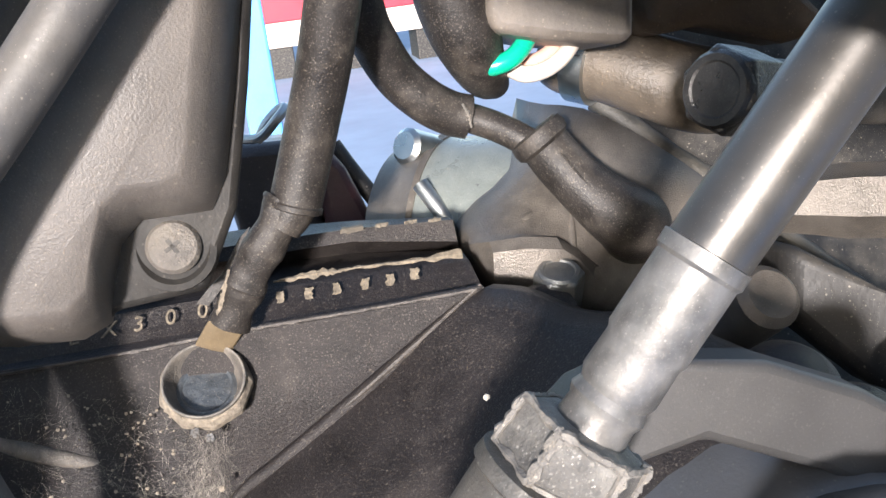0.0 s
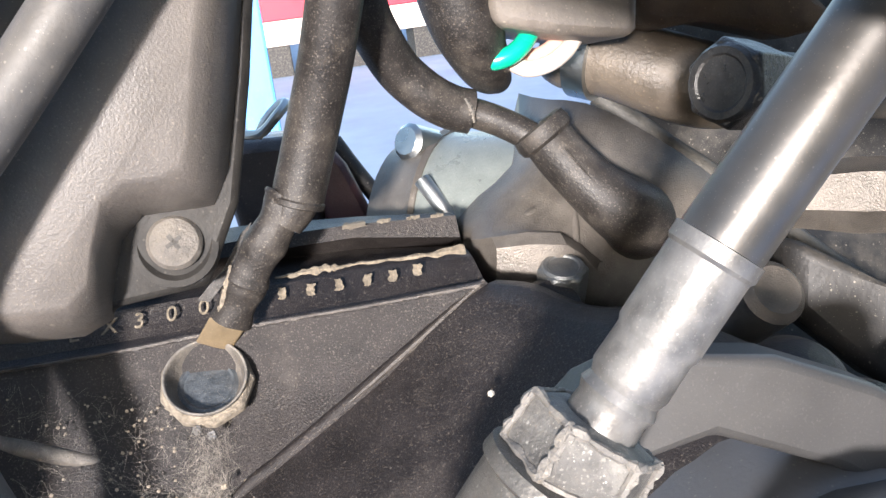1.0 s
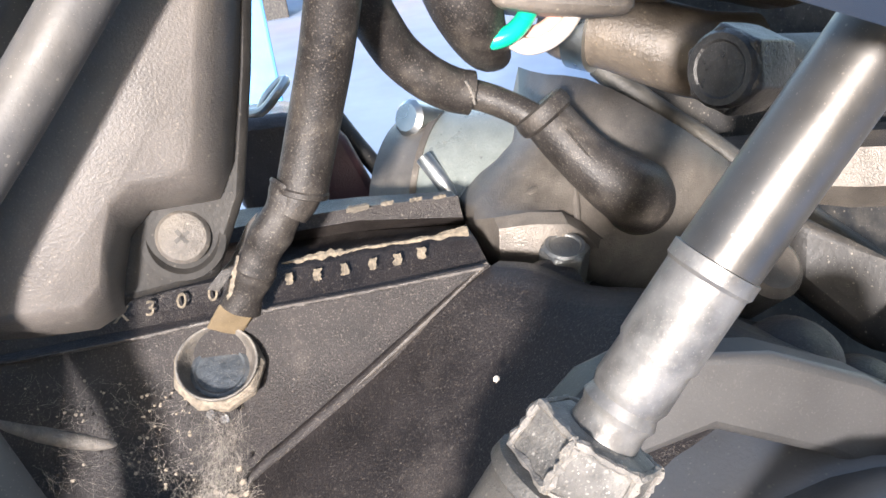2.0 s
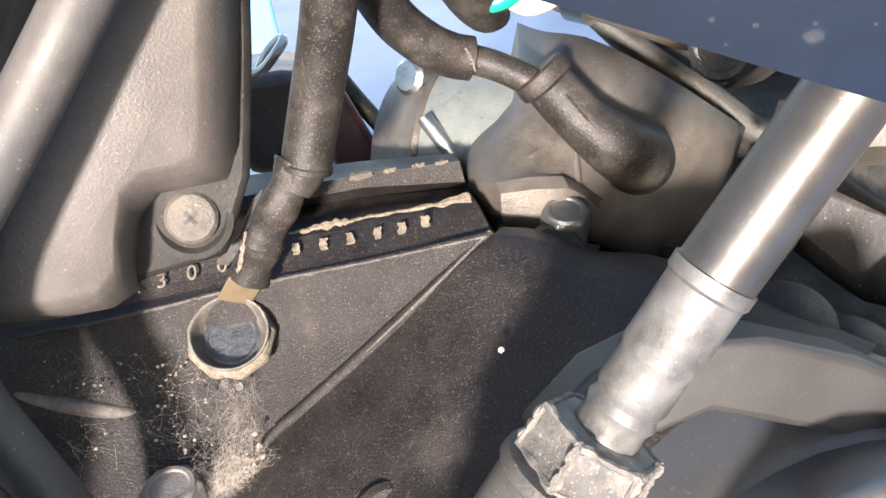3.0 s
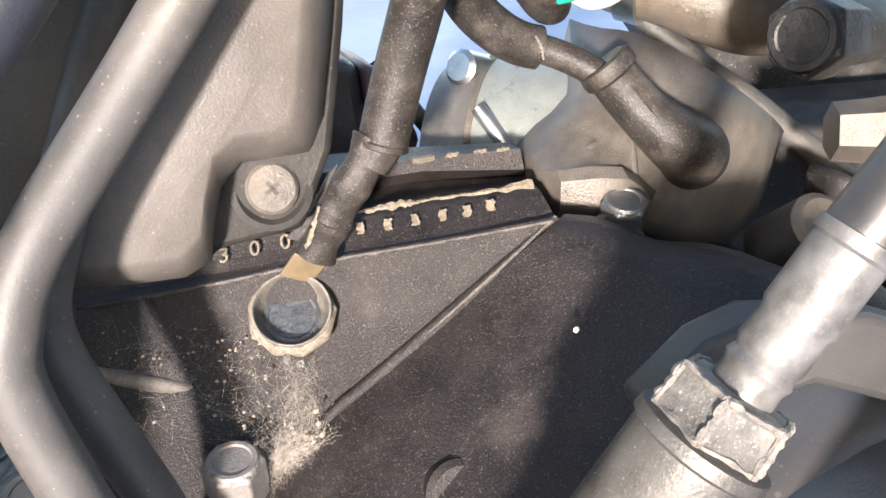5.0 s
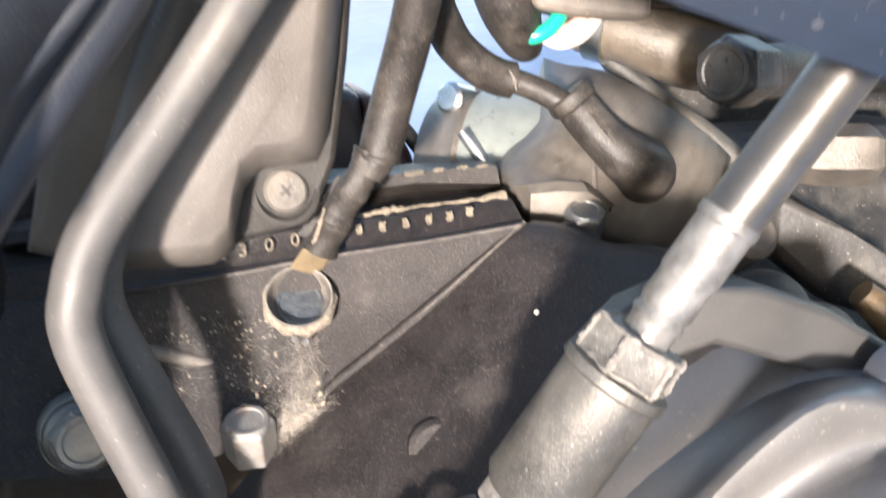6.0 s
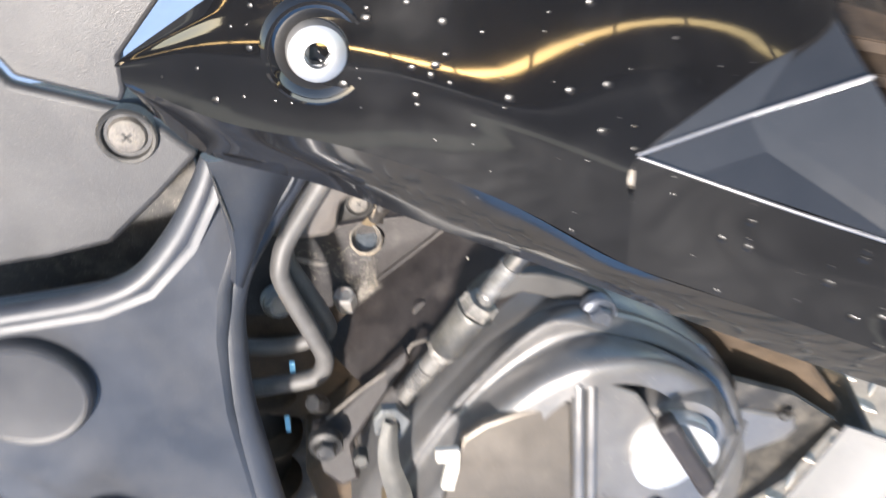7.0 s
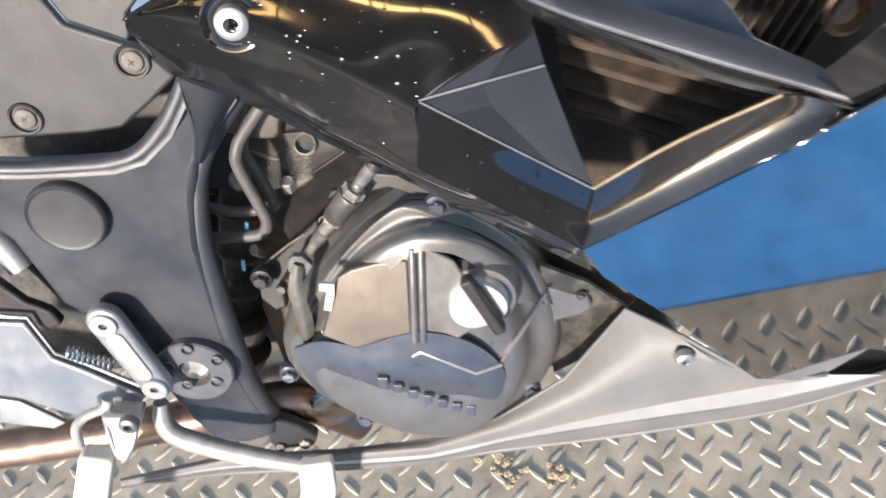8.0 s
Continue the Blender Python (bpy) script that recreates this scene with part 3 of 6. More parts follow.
strip_right = Vector((-0.1241, 0.0775, 0.4334)) - Vector((-0.1442, 0.0735, 0.4329))
strip_up = Vector((-0.1228, 0.0745, 0.4377)) - Vector((-0.1241, 0.0778, 0.4335))
for mark, at in zip("EX300", ((-0.1709, 0.0716, 0.4342), (-0.1655, 0.0718, 0.4345), (-0.1602, 0.0720, 0.4346), (-0.1548, 0.0723, 0.4348), (-0.1494, 0.0726, 0.4350))):
    stamp(mark, Vector(at) + Vector((0, 0.0006, 0)), strip_right, strip_up, 0.0040, PALE, crankcase, "stamped_character")
bars = random.Random(5)
turn = Matrix((strip_right.normalized(), strip_up.normalized(), strip_right.cross(strip_up).normalized())).transposed()


def ragged(points, widths, normal, mat, parent, name, seed, label="", step=40):
    """A thin crust of dirt with an uneven edge, laid along a line."""
    line_ = spline(points, step // max(1, len(points) - 1))
    wide = [v.x for v in spline([(w, 0, 0) for w in widths], step // max(1, len(points) - 1))]
    bm, n_ = bmesh.new(), Vector(normal).normalized()
    rows_ = []
    for i_, p in enumerate(line_):
        along = (line_[min(i_ + 1, len(line_) - 1)] - line_[max(i_ - 1, 0)]).normalized()
        side = along.cross(n_).normalized()
        a_, b_ = (wide[i_] * (1.0 + 0.9 * noise.noise(Vector((i_ * 0.35, seed * 3.7, q_)))) for q_ in (0.0, 5.0))
        rows_.append([bm.verts.new(p + side * a_), bm.verts.new(p + n_ * 0.00025), bm.verts.new(p - side * b_)])
    for a_, b_ in zip(rows_, rows_[1:]):
        for q in (0, 1):
            bm.faces.new((a_[q], a_[q + 1], b_[q + 1], b_[q]))
    return part(name, bm, mat, parent, label, smooth=False)


strip_out = strip_right.cross(strip_up).normalized()
for k, spot in enumerate(((-0.1351, 0.0748, 0.4366), (-0.1303, 0.0755, 0.4365), (-0.1256, 0.0765, 0.4367), (-0.1207, 0.0775, 0.4368), (-0.1165, 0.0784, 0.4369), (-0.1122, 0.0790, 0.4373))):
    at_ = Vector(spot) + strip_out * 0.0003
    lean = turn @ Matrix.Rotation(bars.uniform(-0.15, 0.15), 3, "Z")
    up_, right_ = lean @ Vector((0, 1, 0)), lean @ Vector((1, 0, 0))
    ragged([at_ - up_ * 0.0011, at_, at_ + up_ * 0.0011], [0.0006, 0.0007, 0.0006], strip_out, PALE, crankcase, "stamped_bar", 40 + k, step=8)
strip_top = Vector((0.05, 0.35, 0.93)).normalized()
for k, spot in enumerate(((-0.1206, 0.0668, 0.4446), (-0.1153, 0.0672, 0.4446), (-0.1101, 0.0676, 0.4443), (-0.1058, 0.0679, 0.4439))):
    at_ = Vector(spot)
    right_ = strip_right.normalized()
    ragged([at_ - right_ * (0.0022 if k == 0 else 0.0012), at_, at_ + right_ * (0.0020 if k == 0 else 0.0012)], [0.0010, 0.0013, 0.0010] if k == 0 else [0.0006, 0.0009, 0.0006], strip_top, PALE, crankcase, "stamped_bar", 60 + k, step=12)
ragged([(-0.1358, 0.0729, 0.4389), (-0.1311, 0.0739, 0.4391), (-0.1266, 0.0745, 0.4392), (-0.1240, 0.0748, 0.4390)], [0.0003, 0.0005, 0.0006, 0.0002], (0.0, 0.85, 0.5), PALE, crankcase, "dirt_line", 71, "smear of tan dirt")
ragged([(-0.1245, 0.0747, 0.4391), (-0.1205, 0.0750, 0.4391), (-0.1124, 0.0753, 0.4387), (-0.1030, 0.0755, 0.4384)], [0.0003, 0.0003, 0.0004, 0.0008], (0.0, 0.85, 0.5), PALE, crankcase, "dirt_line", 72)
# ragged pale line paints the highlight on the strip's lower edge
ragged([(-0.1840, 0.0730, 0.4317), (-0.1640, 0.0740, 0.4316), (-0.1440, 0.0756, 0.4322), (-0.1244, 0.0801, 0.4329), (-0.1030, 0.0843, 0.4338)], [0.00015, 0.0003, 0.0004, 0.0003, 0.0003], (0.0, 0.8, 0.6), EDGE_HIGHLIGHT, crankcase, "edge_highlight", 73, step=120)

# earth bolt with terminal, sleeve and cable
earth_axis = Vector((0.02, 0.72, 0.69)).normalized()
earth_rim = Vector((-0.1496, 0.0790, 0.4259))
earth_at = earth_rim - earth_axis * 0.0046
earth_bolt = part("earth_bolt", lathe(earth_at, earth_axis, [(0.0004, 0.0060), (0.0006, 0.0077), (0.0026, 0.0080), (0.0040, 0.0073), (0.0038, 0.0066), (0.0010, 0.0062)], 9, phase=0.35), DIRT, bike, "dirt-caked earth bolt with a dished head", bevel=0.0010, seg=3)
part("shank", lathe(earth_at, earth_axis, [(-0.0060, 0.0046), (0.0012, 0.0046), (0.0012, 0.0)], 24), DUSTY_METAL, earth_bolt)
part("dished_head", lathe(earth_at, earth_axis, [(0.0006, 0.0064), (0.0030, 0.0067), (0.0044, 0.0068), (0.0047, 0.0066), (0.0046, 0.0064), (0.0036, 0.0060), (0.0020, 0.0055), (0.0012, 0.0049)], 44), DUSTY_METAL, earth_bolt, "dusty dished bolt head")
part("head_face", lathe(earth_at, earth_axis, [(0.0008, 0.0052), (0.0014, 0.0050), (0.0016, 0.0044), (0.0013, 0.0040), (0.0014, 0)], 44), BOLT_FACE, earth_bolt, "scratched blue-grey bolt face")
rim_side = earth_axis.orthogonal().normalized()
rim_up = earth_axis.cross(rim_side)
part("head_rim", tube([earth_at + earth_axis * 0.0047 + 0.0067 * (rim_side * math.cos(a) + rim_up * math.sin(a)) for a in (2 * math.pi * j / 48 for j in range(49))], 0.00020, 6, 1), OXIDE, earth_bolt, "thin worn rim")
part("cable_lug", prism([(-0.1471, 0.0768, 0.4353), (-0.1419, 0.0768, 0.4323), (-0.1453, 0.0738, 0.4280), (-0.1505, 0.0738, 0.4308)], 0.0010), BRASS, earth_bolt, "dull brass cable lug", smooth=False, bevel=0.0003)
earth_cable = part("earth_cable", tube([(-0.1299, 0.0830, 0.4522), (-0.1271, 0.0835, 0.4594), (-0.1248, 0.0850, 0.4655), (-0.1228, 0.0870, 0.4709), (-0.1211, 0.0895, 0.4762), (-0.1194, 0.0920, 0.4820), (-0.1170, 0.0950, 0.4900), (-0.1140, 0.0980, 0.5000)], 0.0042, 28, 8), RUBBER, bike, "dusty black rubber earth cable")
part("cable_neck", tube([(-0.1278, 0.0832, 0.4575), (-0.1303, 0.0830, 0.4520), (-0.1326, 0.0830, 0.4490)], [0.0036, 0.0036, 0.0030], 24, 6), RUBBER, earth_cable)
part("neck_lip", lathe((-0.1299, 0.0830, 0.4522), (0.0028, 0.0005, 0.0072), [(-0.0006, 0.0040), (-0.0004, 0.0044), (0.0004, 0.0044), (0.0008, 0.0041)], 28), RUBBER, earth_cable)


def shrunk_sleeve(points, half, thin, seed, sides=22, steps=9):
    """A flattened shrink sleeve with creases and an uneven open end."""
    bm, line_ = bmesh.new(), spline(points, steps)
    made = []
    for i_, p in enumerate(line_):
        along = (line_[min(i_ + 1, len(line_) - 1)] - line_[max(i_ - 1, 0)]).normalized()
        side = along.cross(O_AXIS).normalized()
        out_ = side.cross(along).normalized()
        f_ = i_ / (len(line_) - 1)
        crease = 1 + 0.07 * math.sin(f_ * 19 + 1) + (0.10 if 0.60 < f_ < 0.68 else 0.0) + (0.12 if f_ < 0.03 else 0.0)
        ring_ = []
        for j_ in range(sides):
            a = 2 * math.pi * j_ / sides
            w = 1 + 0.10 * noise.noise(Vector((math.cos(a) * 1.7, math.sin(a) * 1.7, f_ * 9 + seed)))
            ring_.append(bm.verts.new(p + along * (0.0006 * noise.noise(Vector((a, seed, 0))) if i_ == 0 else 0) + side * half * crease * w * math.cos(a) + out_ * thin * crease * w * math.sin(a)))
        made.append(ring_)
    for a_, b_ in zip(made, made[1:]):
        for j_ in range(sides):
            bm.faces.new((a_[j_], a_[(j_ + 1) % sides], b_[(j_ + 1) % sides], b_[j_]))
    bm.faces.new(made[-1])
    return bm


part("shrink_sleeve", shrunk_sleeve([(-0.1309, 0.0832, 0.4530), (-0.1339, 0.0832, 0.4491), (-0.1366, 0.0824, 0.4456), (-0.1392, 0.0814, 0.4420), (-0.1413, 0.0804, 0.4386), (-0.1437, 0.0788, 0.4345)], 0.0033, 0.0027, 2.0), RUBBER, earth_cable, "creased flattened shrink sleeve")
ragged([(-0.1418, 0.0832, 0.4441), (-0.1432, 0.0826, 0.4410), (-0.1443, 0.0816, 0.4384), (-0.1455, 0.0803, 0.4358)], [0.0002, 0.0004, 0.0004, 0.0005], (-0.5, 0.85, 0.1), DIRT, earth_cable, "dirt_edge", 77)
part("sleeve_flap", prism([(-0.1395, 0.0815, 0.4485), (-0.1375, 0.0815, 0.4500), (-0.1425, 0.0815, 0.4420), (-0.1462, 0.0815, 0.4385), (-0.1480, 0.0815, 0.4392), (-0.1458, 0.0815, 0.4412), (-0.1432, 0.0815, 0.4432)], -0.0006), RUBBER, earth_cable, "torn flap of the sleeve")

# lower bolts of the case
hex_bolt((-0.1640, 0.0915, 0.4032), (0.05, 0.30, 0.95), 0.0092, 0.0050, 0.0, "case_bolt", RUSTY, bike, "rust-spotted hexagon case bolt", turn=0.3)
hex_bolt((-0.1919, 0.0980, 0.4144), (0.25, 0.9, 0.10), 0.0105, 0.0062, 0.0072, "case_bolt", DULL_ZINC, bike, "dusty zinc-plated case bolt", turn=0.1)

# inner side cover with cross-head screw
# cover base and screw seat take the darkened plastic in place of shade
inner_cover = part("inner_side_cover", prism([(-0.1750, 0.0885, 0.4998), (-0.1294, 0.0885, 0.4903), (-0.1336, 0.0885, 0.4720), (-0.1386, 0.0885, 0.4539), (-0.1410, 0.0885, 0.4497), (-0.1451, 0.0885, 0.4423), (-0.1543, 0.0885, 0.4418), (-0.1592, 0.0885, 0.4415), (-0.1606, 0.0885, 0.4394), (-0.1708, 0.0885, 0.4389), (-0.1790, 0.0885, 0.4400), (-0.1946, 0.0885, 0.4475)], -0.004), PLASTIC_SHADED, bike, "grained grey plastic inner cover, base darkened as painted shade", smooth=True, bevel=0.0012)
panel_base = [Vector(p) for p in ((-0.1756, 0.0865, 0.5000), (-0.1302, 0.0865, 0.4905), (-0.1348, 0.0865, 0.4720), (-0.1389, 0.0865, 0.4581), (-0.1418, 0.0865, 0.4536), (-0.1474, 0.0865, 0.4538), (-0.1524, 0.0865, 0.4539), (-0.1561, 0.0865, 0.4506), (-0.1582, 0.0865, 0.4450), (-0.1600, 0.0865, 0.4396), (-0.1645, 0.0865, 0.4378), (-0.1731, 0.0865, 0.4384), (-0.1813, 0.0865, 0.4398), (-0.1958, 0.0865, 0.4462))]
panel_top = [Vector(p) for p in ((-0.1714, 0.0995, 0.4985), (-0.1366, 0.0995, 0.4911), (-0.1409, 0.0995, 0.4745), (-0.1432, 0.0995, 0.4653), (-0.1448, 0.0995, 0.4618), (-0.1479, 0.0995, 0.4607), (-0.1525, 0.0995, 0.4610), (-0.1558, 0.0995, 0.4588), (-0.1581, 0.0995, 0.4535), (-0.1599, 0.0995, 0.4479), (-0.1631, 0.0995, 0.4455), (-0.1689, 0.0995, 0.4457), (-0.1756, 0.0995, 0.4466), (-0.1888, 0.0995, 0.4520))]
part("raised_panel", rings([panel_base, [a.lerp(b, 0.22) + O_AXIS * 0.0022 for a, b in zip(panel_base, panel_top)], [a.lerp(b, 0.55) + O_AXIS * 0.0030 for a, b in zip(panel_base, panel_top)], [a.lerp(b, 0.85) + O_AXIS * 0.0014 for a, b in zip(panel_base, panel_top)], panel_top]), PLASTIC, inner_cover, angle=70)
cross_screw((-0.1487, 0.0886, 0.4498), (0.02, 1, 0.2), 0.0041, "cover_screw", DUSTY_METAL, inner_cover, "dust-caked cross-head screw")
part("screw_seat", lathe((-0.1488, 0.0885, 0.4495), (0.02, 1, 0.2), [(-0.003, 0.0066), (-0.0001, 0.0064), (0.0001, 0.0054), (-0.0006, 0.0046)], 30), PLASTIC_SHADED, inner_cover)

# starter motor
starter_axis = Vector((0.72, 0.50, -0.10))
starter = part("starter_motor", lathe((-0.0936, 0.0320, 0.4323), starter_axis, [(-0.006, 0.018), (-0.004, 0.0235), (0.026, 0.0235), (0.028, 0.02)], 48), MOTOR, bike, "grey-green starter motor with cast end housing")
part("rear_cap", lathe((-0.0936, 0.0320, 0.4323), starter_axis, [(-0.017, 0.010), (-0.015, 0.021), (-0.004, 0.0245), (-0.003, 0.0238)], 48), CAST, starter, "tan stained rear cap")
part("through_bolt", tube([(-0.1046, 0.0480, 0.4485), (-0.1009, 0.0520, 0.4411), (-0.0967, 0.0540, 0.4337)], 0.0017, 12, 3), ZINC, starter)
part("cap_bolt", lathe((-0.1019, 0.0360, 0.4546), (-0.7, 0.6, 0.3), [(-0.004, 0.004), (0.004, 0.004), (0.005, 0.003), (0.005, 0)], 12), ZINC, starter)
part("end_housing", sheet([
    [(-0.0787, 0.0400, 0.4613), (-0.0762, 0.0500, 0.4592), (-0.0715, 0.0560, 0.4576), (-0.0643, 0.0600, 0.4526), (-0.0564, 0.0620, 0.4462), (-0.0475, 0.0600, 0.4385), (-0.0385, 0.0500, 0.4322)],
    [(-0.0861, 0.0440, 0.4460), (-0.0860, 0.0560, 0.4478), (-0.0835, 0.0640, 0.4459), (-0.0773, 0.0660, 0.4422), (-0.0652, 0.0660, 0.4358), (-0.0510, 0.0620, 0.4305), (-0.0428, 0.0520, 0.4253)],
    [(-0.0937, 0.0460, 0.4407), (-0.0938, 0.0590, 0.4433), (-0.0904, 0.0670, 0.4416), (-0.0829, 0.0690, 0.4381), (-0.0702, 0.0680, 0.4304), (-0.0554, 0.0640, 0.4236), (-0.0478, 0.0540, 0.4173)],
    [(-0.0994, 0.0480, 0.4356), (-0.0993, 0.0610, 0.4389), (-0.0959, 0.0695, 0.4382), (-0.0866, 0.0725, 0.4364), (-0.0780, 0.0700, 0.4304), (-0.0617, 0.0660, 0.4195), (-0.0551, 0.0560, 0.4131)],
    [(-0.0983, 0.0480, 0.4309), (-0.0989, 0.0630, 0.4352), (-0.0958, 0.0720, 0.4367), (-0.0858, 0.0750, 0.4355), (-0.0797, 0.0710, 0.4295), (-0.0669, 0.0660, 0.4171), (-0.0606, 0.0560, 0.4105)],
    [(-0.0963, 0.0480, 0.4245), (-0.0964, 0.0610, 0.4292), (-0.0959, 0.0705, 0.4299), (-0.0897, 0.0730, 0.4275), (-0.0806, 0.0700, 0.4234), (-0.0710, 0.0660, 0.4151), (-0.0648, 0.0560, 0.4076)]], 2, 2), CAST, starter, "cast aluminium end housing", thick=0.004, angle=32, split=179)
part("housing_ridge", tube([(-0.0985, 0.0690, 0.4376), (-0.0940, 0.0690, 0.4392), (-0.0888, 0.0688, 0.4412), (-0.0850, 0.0662, 0.4430)], [0.0006, 0.0012, 0.0013, 0.0006], 14, 6), CAST, starter)
part("housing_step", tube([(-0.0801, 0.0676, 0.4428), (-0.0812, 0.0702, 0.4384), (-0.0828, 0.0740, 0.4338)], [0.0005, 0.0008, 0.0008], 12, 5), CAST, starter)
part("housing_flange", tube([(-0.0982, 0.0660, 0.4351), (-0.0953, 0.0724, 0.4371), (-0.0889, 0.0746, 0.4370), (-0.0832, 0.0745, 0.4344)], [0.0006, 0.0009, 0.0009, 0.0007], 12, 5), CAST, starter)
hex_bolt((-0.0871, 0.0770, 0.4291), (0.04, 0.42, 0.90), 0.0080, 0.0046, 0.0, "mounting_bolt", DULL_ZINC, starter, "zinc-plated mounting bolt", turn=0.4)
boot = part("terminal_boot", tube([(-0.0855, 0.0720, 0.4556), (-0.0826, 0.0730, 0.4508), (-0.0792, 0.0745, 0.4460), (-0.0753, 0.0752, 0.4418), (-0.0711, 0.0738, 0.4384), (-0.0690, 0.0700, 0.4362), (-0.0680, 0.0650, 0.4345)], [0.0045, 0.0047, 0.0050, 0.0058, 0.0067, 0.0067, 0.0060], 30, 8), RUBBER, starter, "black rubber terminal boot")
part("seam", tube([(-0.0836, 0.0776, 0.4530), (-0.0806, 0.0788, 0.4480), (-0.0768, 0.0802, 0.4430), (-0.0722, 0.0803, 0.4394)], 0.00022, 6, 6), RUBBER, boot)
part("boot_lip", lathe((-0.0858, 0.0719, 0.4561), (0.0029, 0.0010, -0.0048), [(-0.0010, 0.0033), (-0.0014, 0.0044), (-0.0010, 0.0052), (0.0004, 0.0055), (0.0016, 0.0053), (0.0022, 0.0046)], 30), RUBBER, boot)
part("boot_base", lathe((-0.0684, 0.0640, 0.4350), (0.1, 1, 0.25), [(-0.004, 0.0086), (0.0006, 0.0086), (0.0012, 0.0080), (0.0016, 0.0080), (0.0022, 0.0074)], 34), RUBBER, boot)
starter_cable = part("starter_cable", tube([(-0.0990, 0.0680, 0.4619), (-0.0970, 0.0680, 0.4611), (-0.0928, 0.0690, 0.4590), (-0.0886, 0.0710, 0.4561), (-0.0835, 0.0730, 0.4515)], 0.0027, 20, 6), RUBBER, bike, "black rubber starter cable")
part("outer_sleeve", tube([(-0.1140, 0.0900, 0.5010), (-0.1150, 0.0820, 0.4890), (-0.1139, 0.0770, 0.4804), (-0.1119, 0.0730, 0.4755), (-0.1089, 0.0700, 0.4701), (-0.1046, 0.0690, 0.4654), (-0.1004, 0.0680, 0.4625), (-0.0970, 0.0680, 0.4612)], 0.0040, 26, 8), RUBBER, starter_cable, "thicker dusty outer sleeve")
ragged([(-0.0985, 0.0717, 0.4638), (-0.0978, 0.0724, 0.4618), (-0.0974, 0.0716, 0.4594)], [0.0002, 0.0003, 0.0002], (0.0, 1.0, 0.0), OXIDE, starter_cable, "sleeve_edge_dust", 79)

# wiring above the starter
harness = part("wiring_harness", tube([(-0.0962, 0.0660, 0.4941), (-0.0962, 0.0640, 0.4849), (-0.0941, 0.0620, 0.4759), (-0.0910, 0.0580, 0.4687), (-0.0875, 0.0520, 0.4660)], [0.0075, 0.0072, 0.0066, 0.0048, 0.003], 20, 8), RUBBER, bike, "black sleeved wiring harness with coloured wires")
part("green_wire", tube([(-0.0925, 0.0620, 0.4698), (-0.0901, 0.0635, 0.4694), (-0.0869, 0.0640, 0.4702), (-0.0840, 0.0630, 0.4722), (-0.0811, 0.0600, 0.4753)], 0.0018, 14, 8), GREEN, harness, "green wire")
part("white_wire", tube([(-0.0858, 0.0580, 0.4686), (-0.0836, 0.0610, 0.4671), (-0.0800, 0.0620, 0.4674), (-0.0761, 0.0610, 0.4692), (-0.0722, 0.0580, 0.4722)], 0.0016, 14, 8), WHITE, harness, "white wire")
part("white_wire", tube([(-0.0832, 0.0570, 0.4695), (-0.0800, 0.0585, 0.4694), (-0.0759, 0.0580, 0.4716), (-0.0732, 0.0560, 0.4746)], 0.0015, 14, 8), PINK, harness, "pale pink wire")
part("connector", prism([(-0.0897, 0.0720, 0.4940), (-0.0641, 0.0740, 0.4908), (-0.0667, 0.0740, 0.4712), (-0.0677, 0.0730, 0.4697), (-0.0794, 0.0720, 0.4719), (-0.0907, 0.0700, 0.4752), (-0.0916, 0.0700, 0.4787)], -0.022), CONNECTOR, harness, "dusty dark connector housing", bevel=0.0018, seg=3)
coolant_hose = part("coolant_hose", tube([(-0.0660, 0.0352, 0.4696), (-0.0653, 0.0360, 0.4692), (-0.0589, 0.0420, 0.4663), (-0.0514, 0.0470, 0.4621), (-0.0437, 0.0500, 0.4585), (-0.0331, 0.0500, 0.4570)], [0.0085, 0.0085, 0.0085, 0.0088, 0.0090, 0.0085], 28, 8), HOSE, bike, "brown dusty coolant hose with a clamp")
part("hose_clamp", lathe((-0.0633, 0.0390, 0.4679), Vector((-0.0589, 0.0420, 0.4663)) - Vector((-0.0653, 0.0360, 0.4692)), [(-0.0025, 0.0088), (-0.0025, 0.0094), (0.0025, 0.0094), (0.0025, 0.0088)], 32), ZINC, coolant_hose, "steel hose clamp")
part("pipe_bracket", prism([(-0.0610, 0.0600, 0.4799), (-0.0296, 0.0620, 0.4789), (-0.0198, 0.0640, 0.4667), (-0.0307, 0.0620, 0.4656), (-0.0469, 0.0600, 0.4712), (-0.0551, 0.0600, 0.4708), (-0.0596, 0.0600, 0.4722)], -0.012), MUD, coolant_hose, bevel=0.002)
hex_bolt((-0.0620, 0.1010, 0.4602), (-0.85, 0.50, 0.15), 0.0118, 0.0075, 0.0, "engine_mount_bolt", ENGINE_BOLT, bike, "dark engine mount bolt", turn=0.1)
part("mount_tube", tube([(-0.0618, 0.1008, 0.4601), (-0.0520, 0.0950, 0.4586), (-0.0287, 0.0800, 0.4550), (0.0080, 0.0700, 0.4480)], 0.0052, 20, 4), DARK, bike, "black engine mount tube")
part("bracket_bar", tube([(-0.0600, 0.0330, 0.4590), (-0.0559, 0.0370, 0.4530), (-0.0483, 0.0420, 0.4447), (-0.0412, 0.0450, 0.4382), (-0.0267, 0.0500, 0.4231), (-0.0042, 0.0550, 0.4020)], 0.0030, 16, 5), LEVER, bike, "dull grey steel bracket bar")
# case wall, block and web: shade is put into their near-black colour
part("case_wall", prism([(-0.0932, 0.0340, 0.4259), (-0.0318, 0.0340, 0.4113), (-0.0189, 0.0340, 0.3737), (-0.0945, 0.0340, 0.3941)], -0.010), DARK, bike, "case wall below the starter, painted near-black for shade", smooth=False)
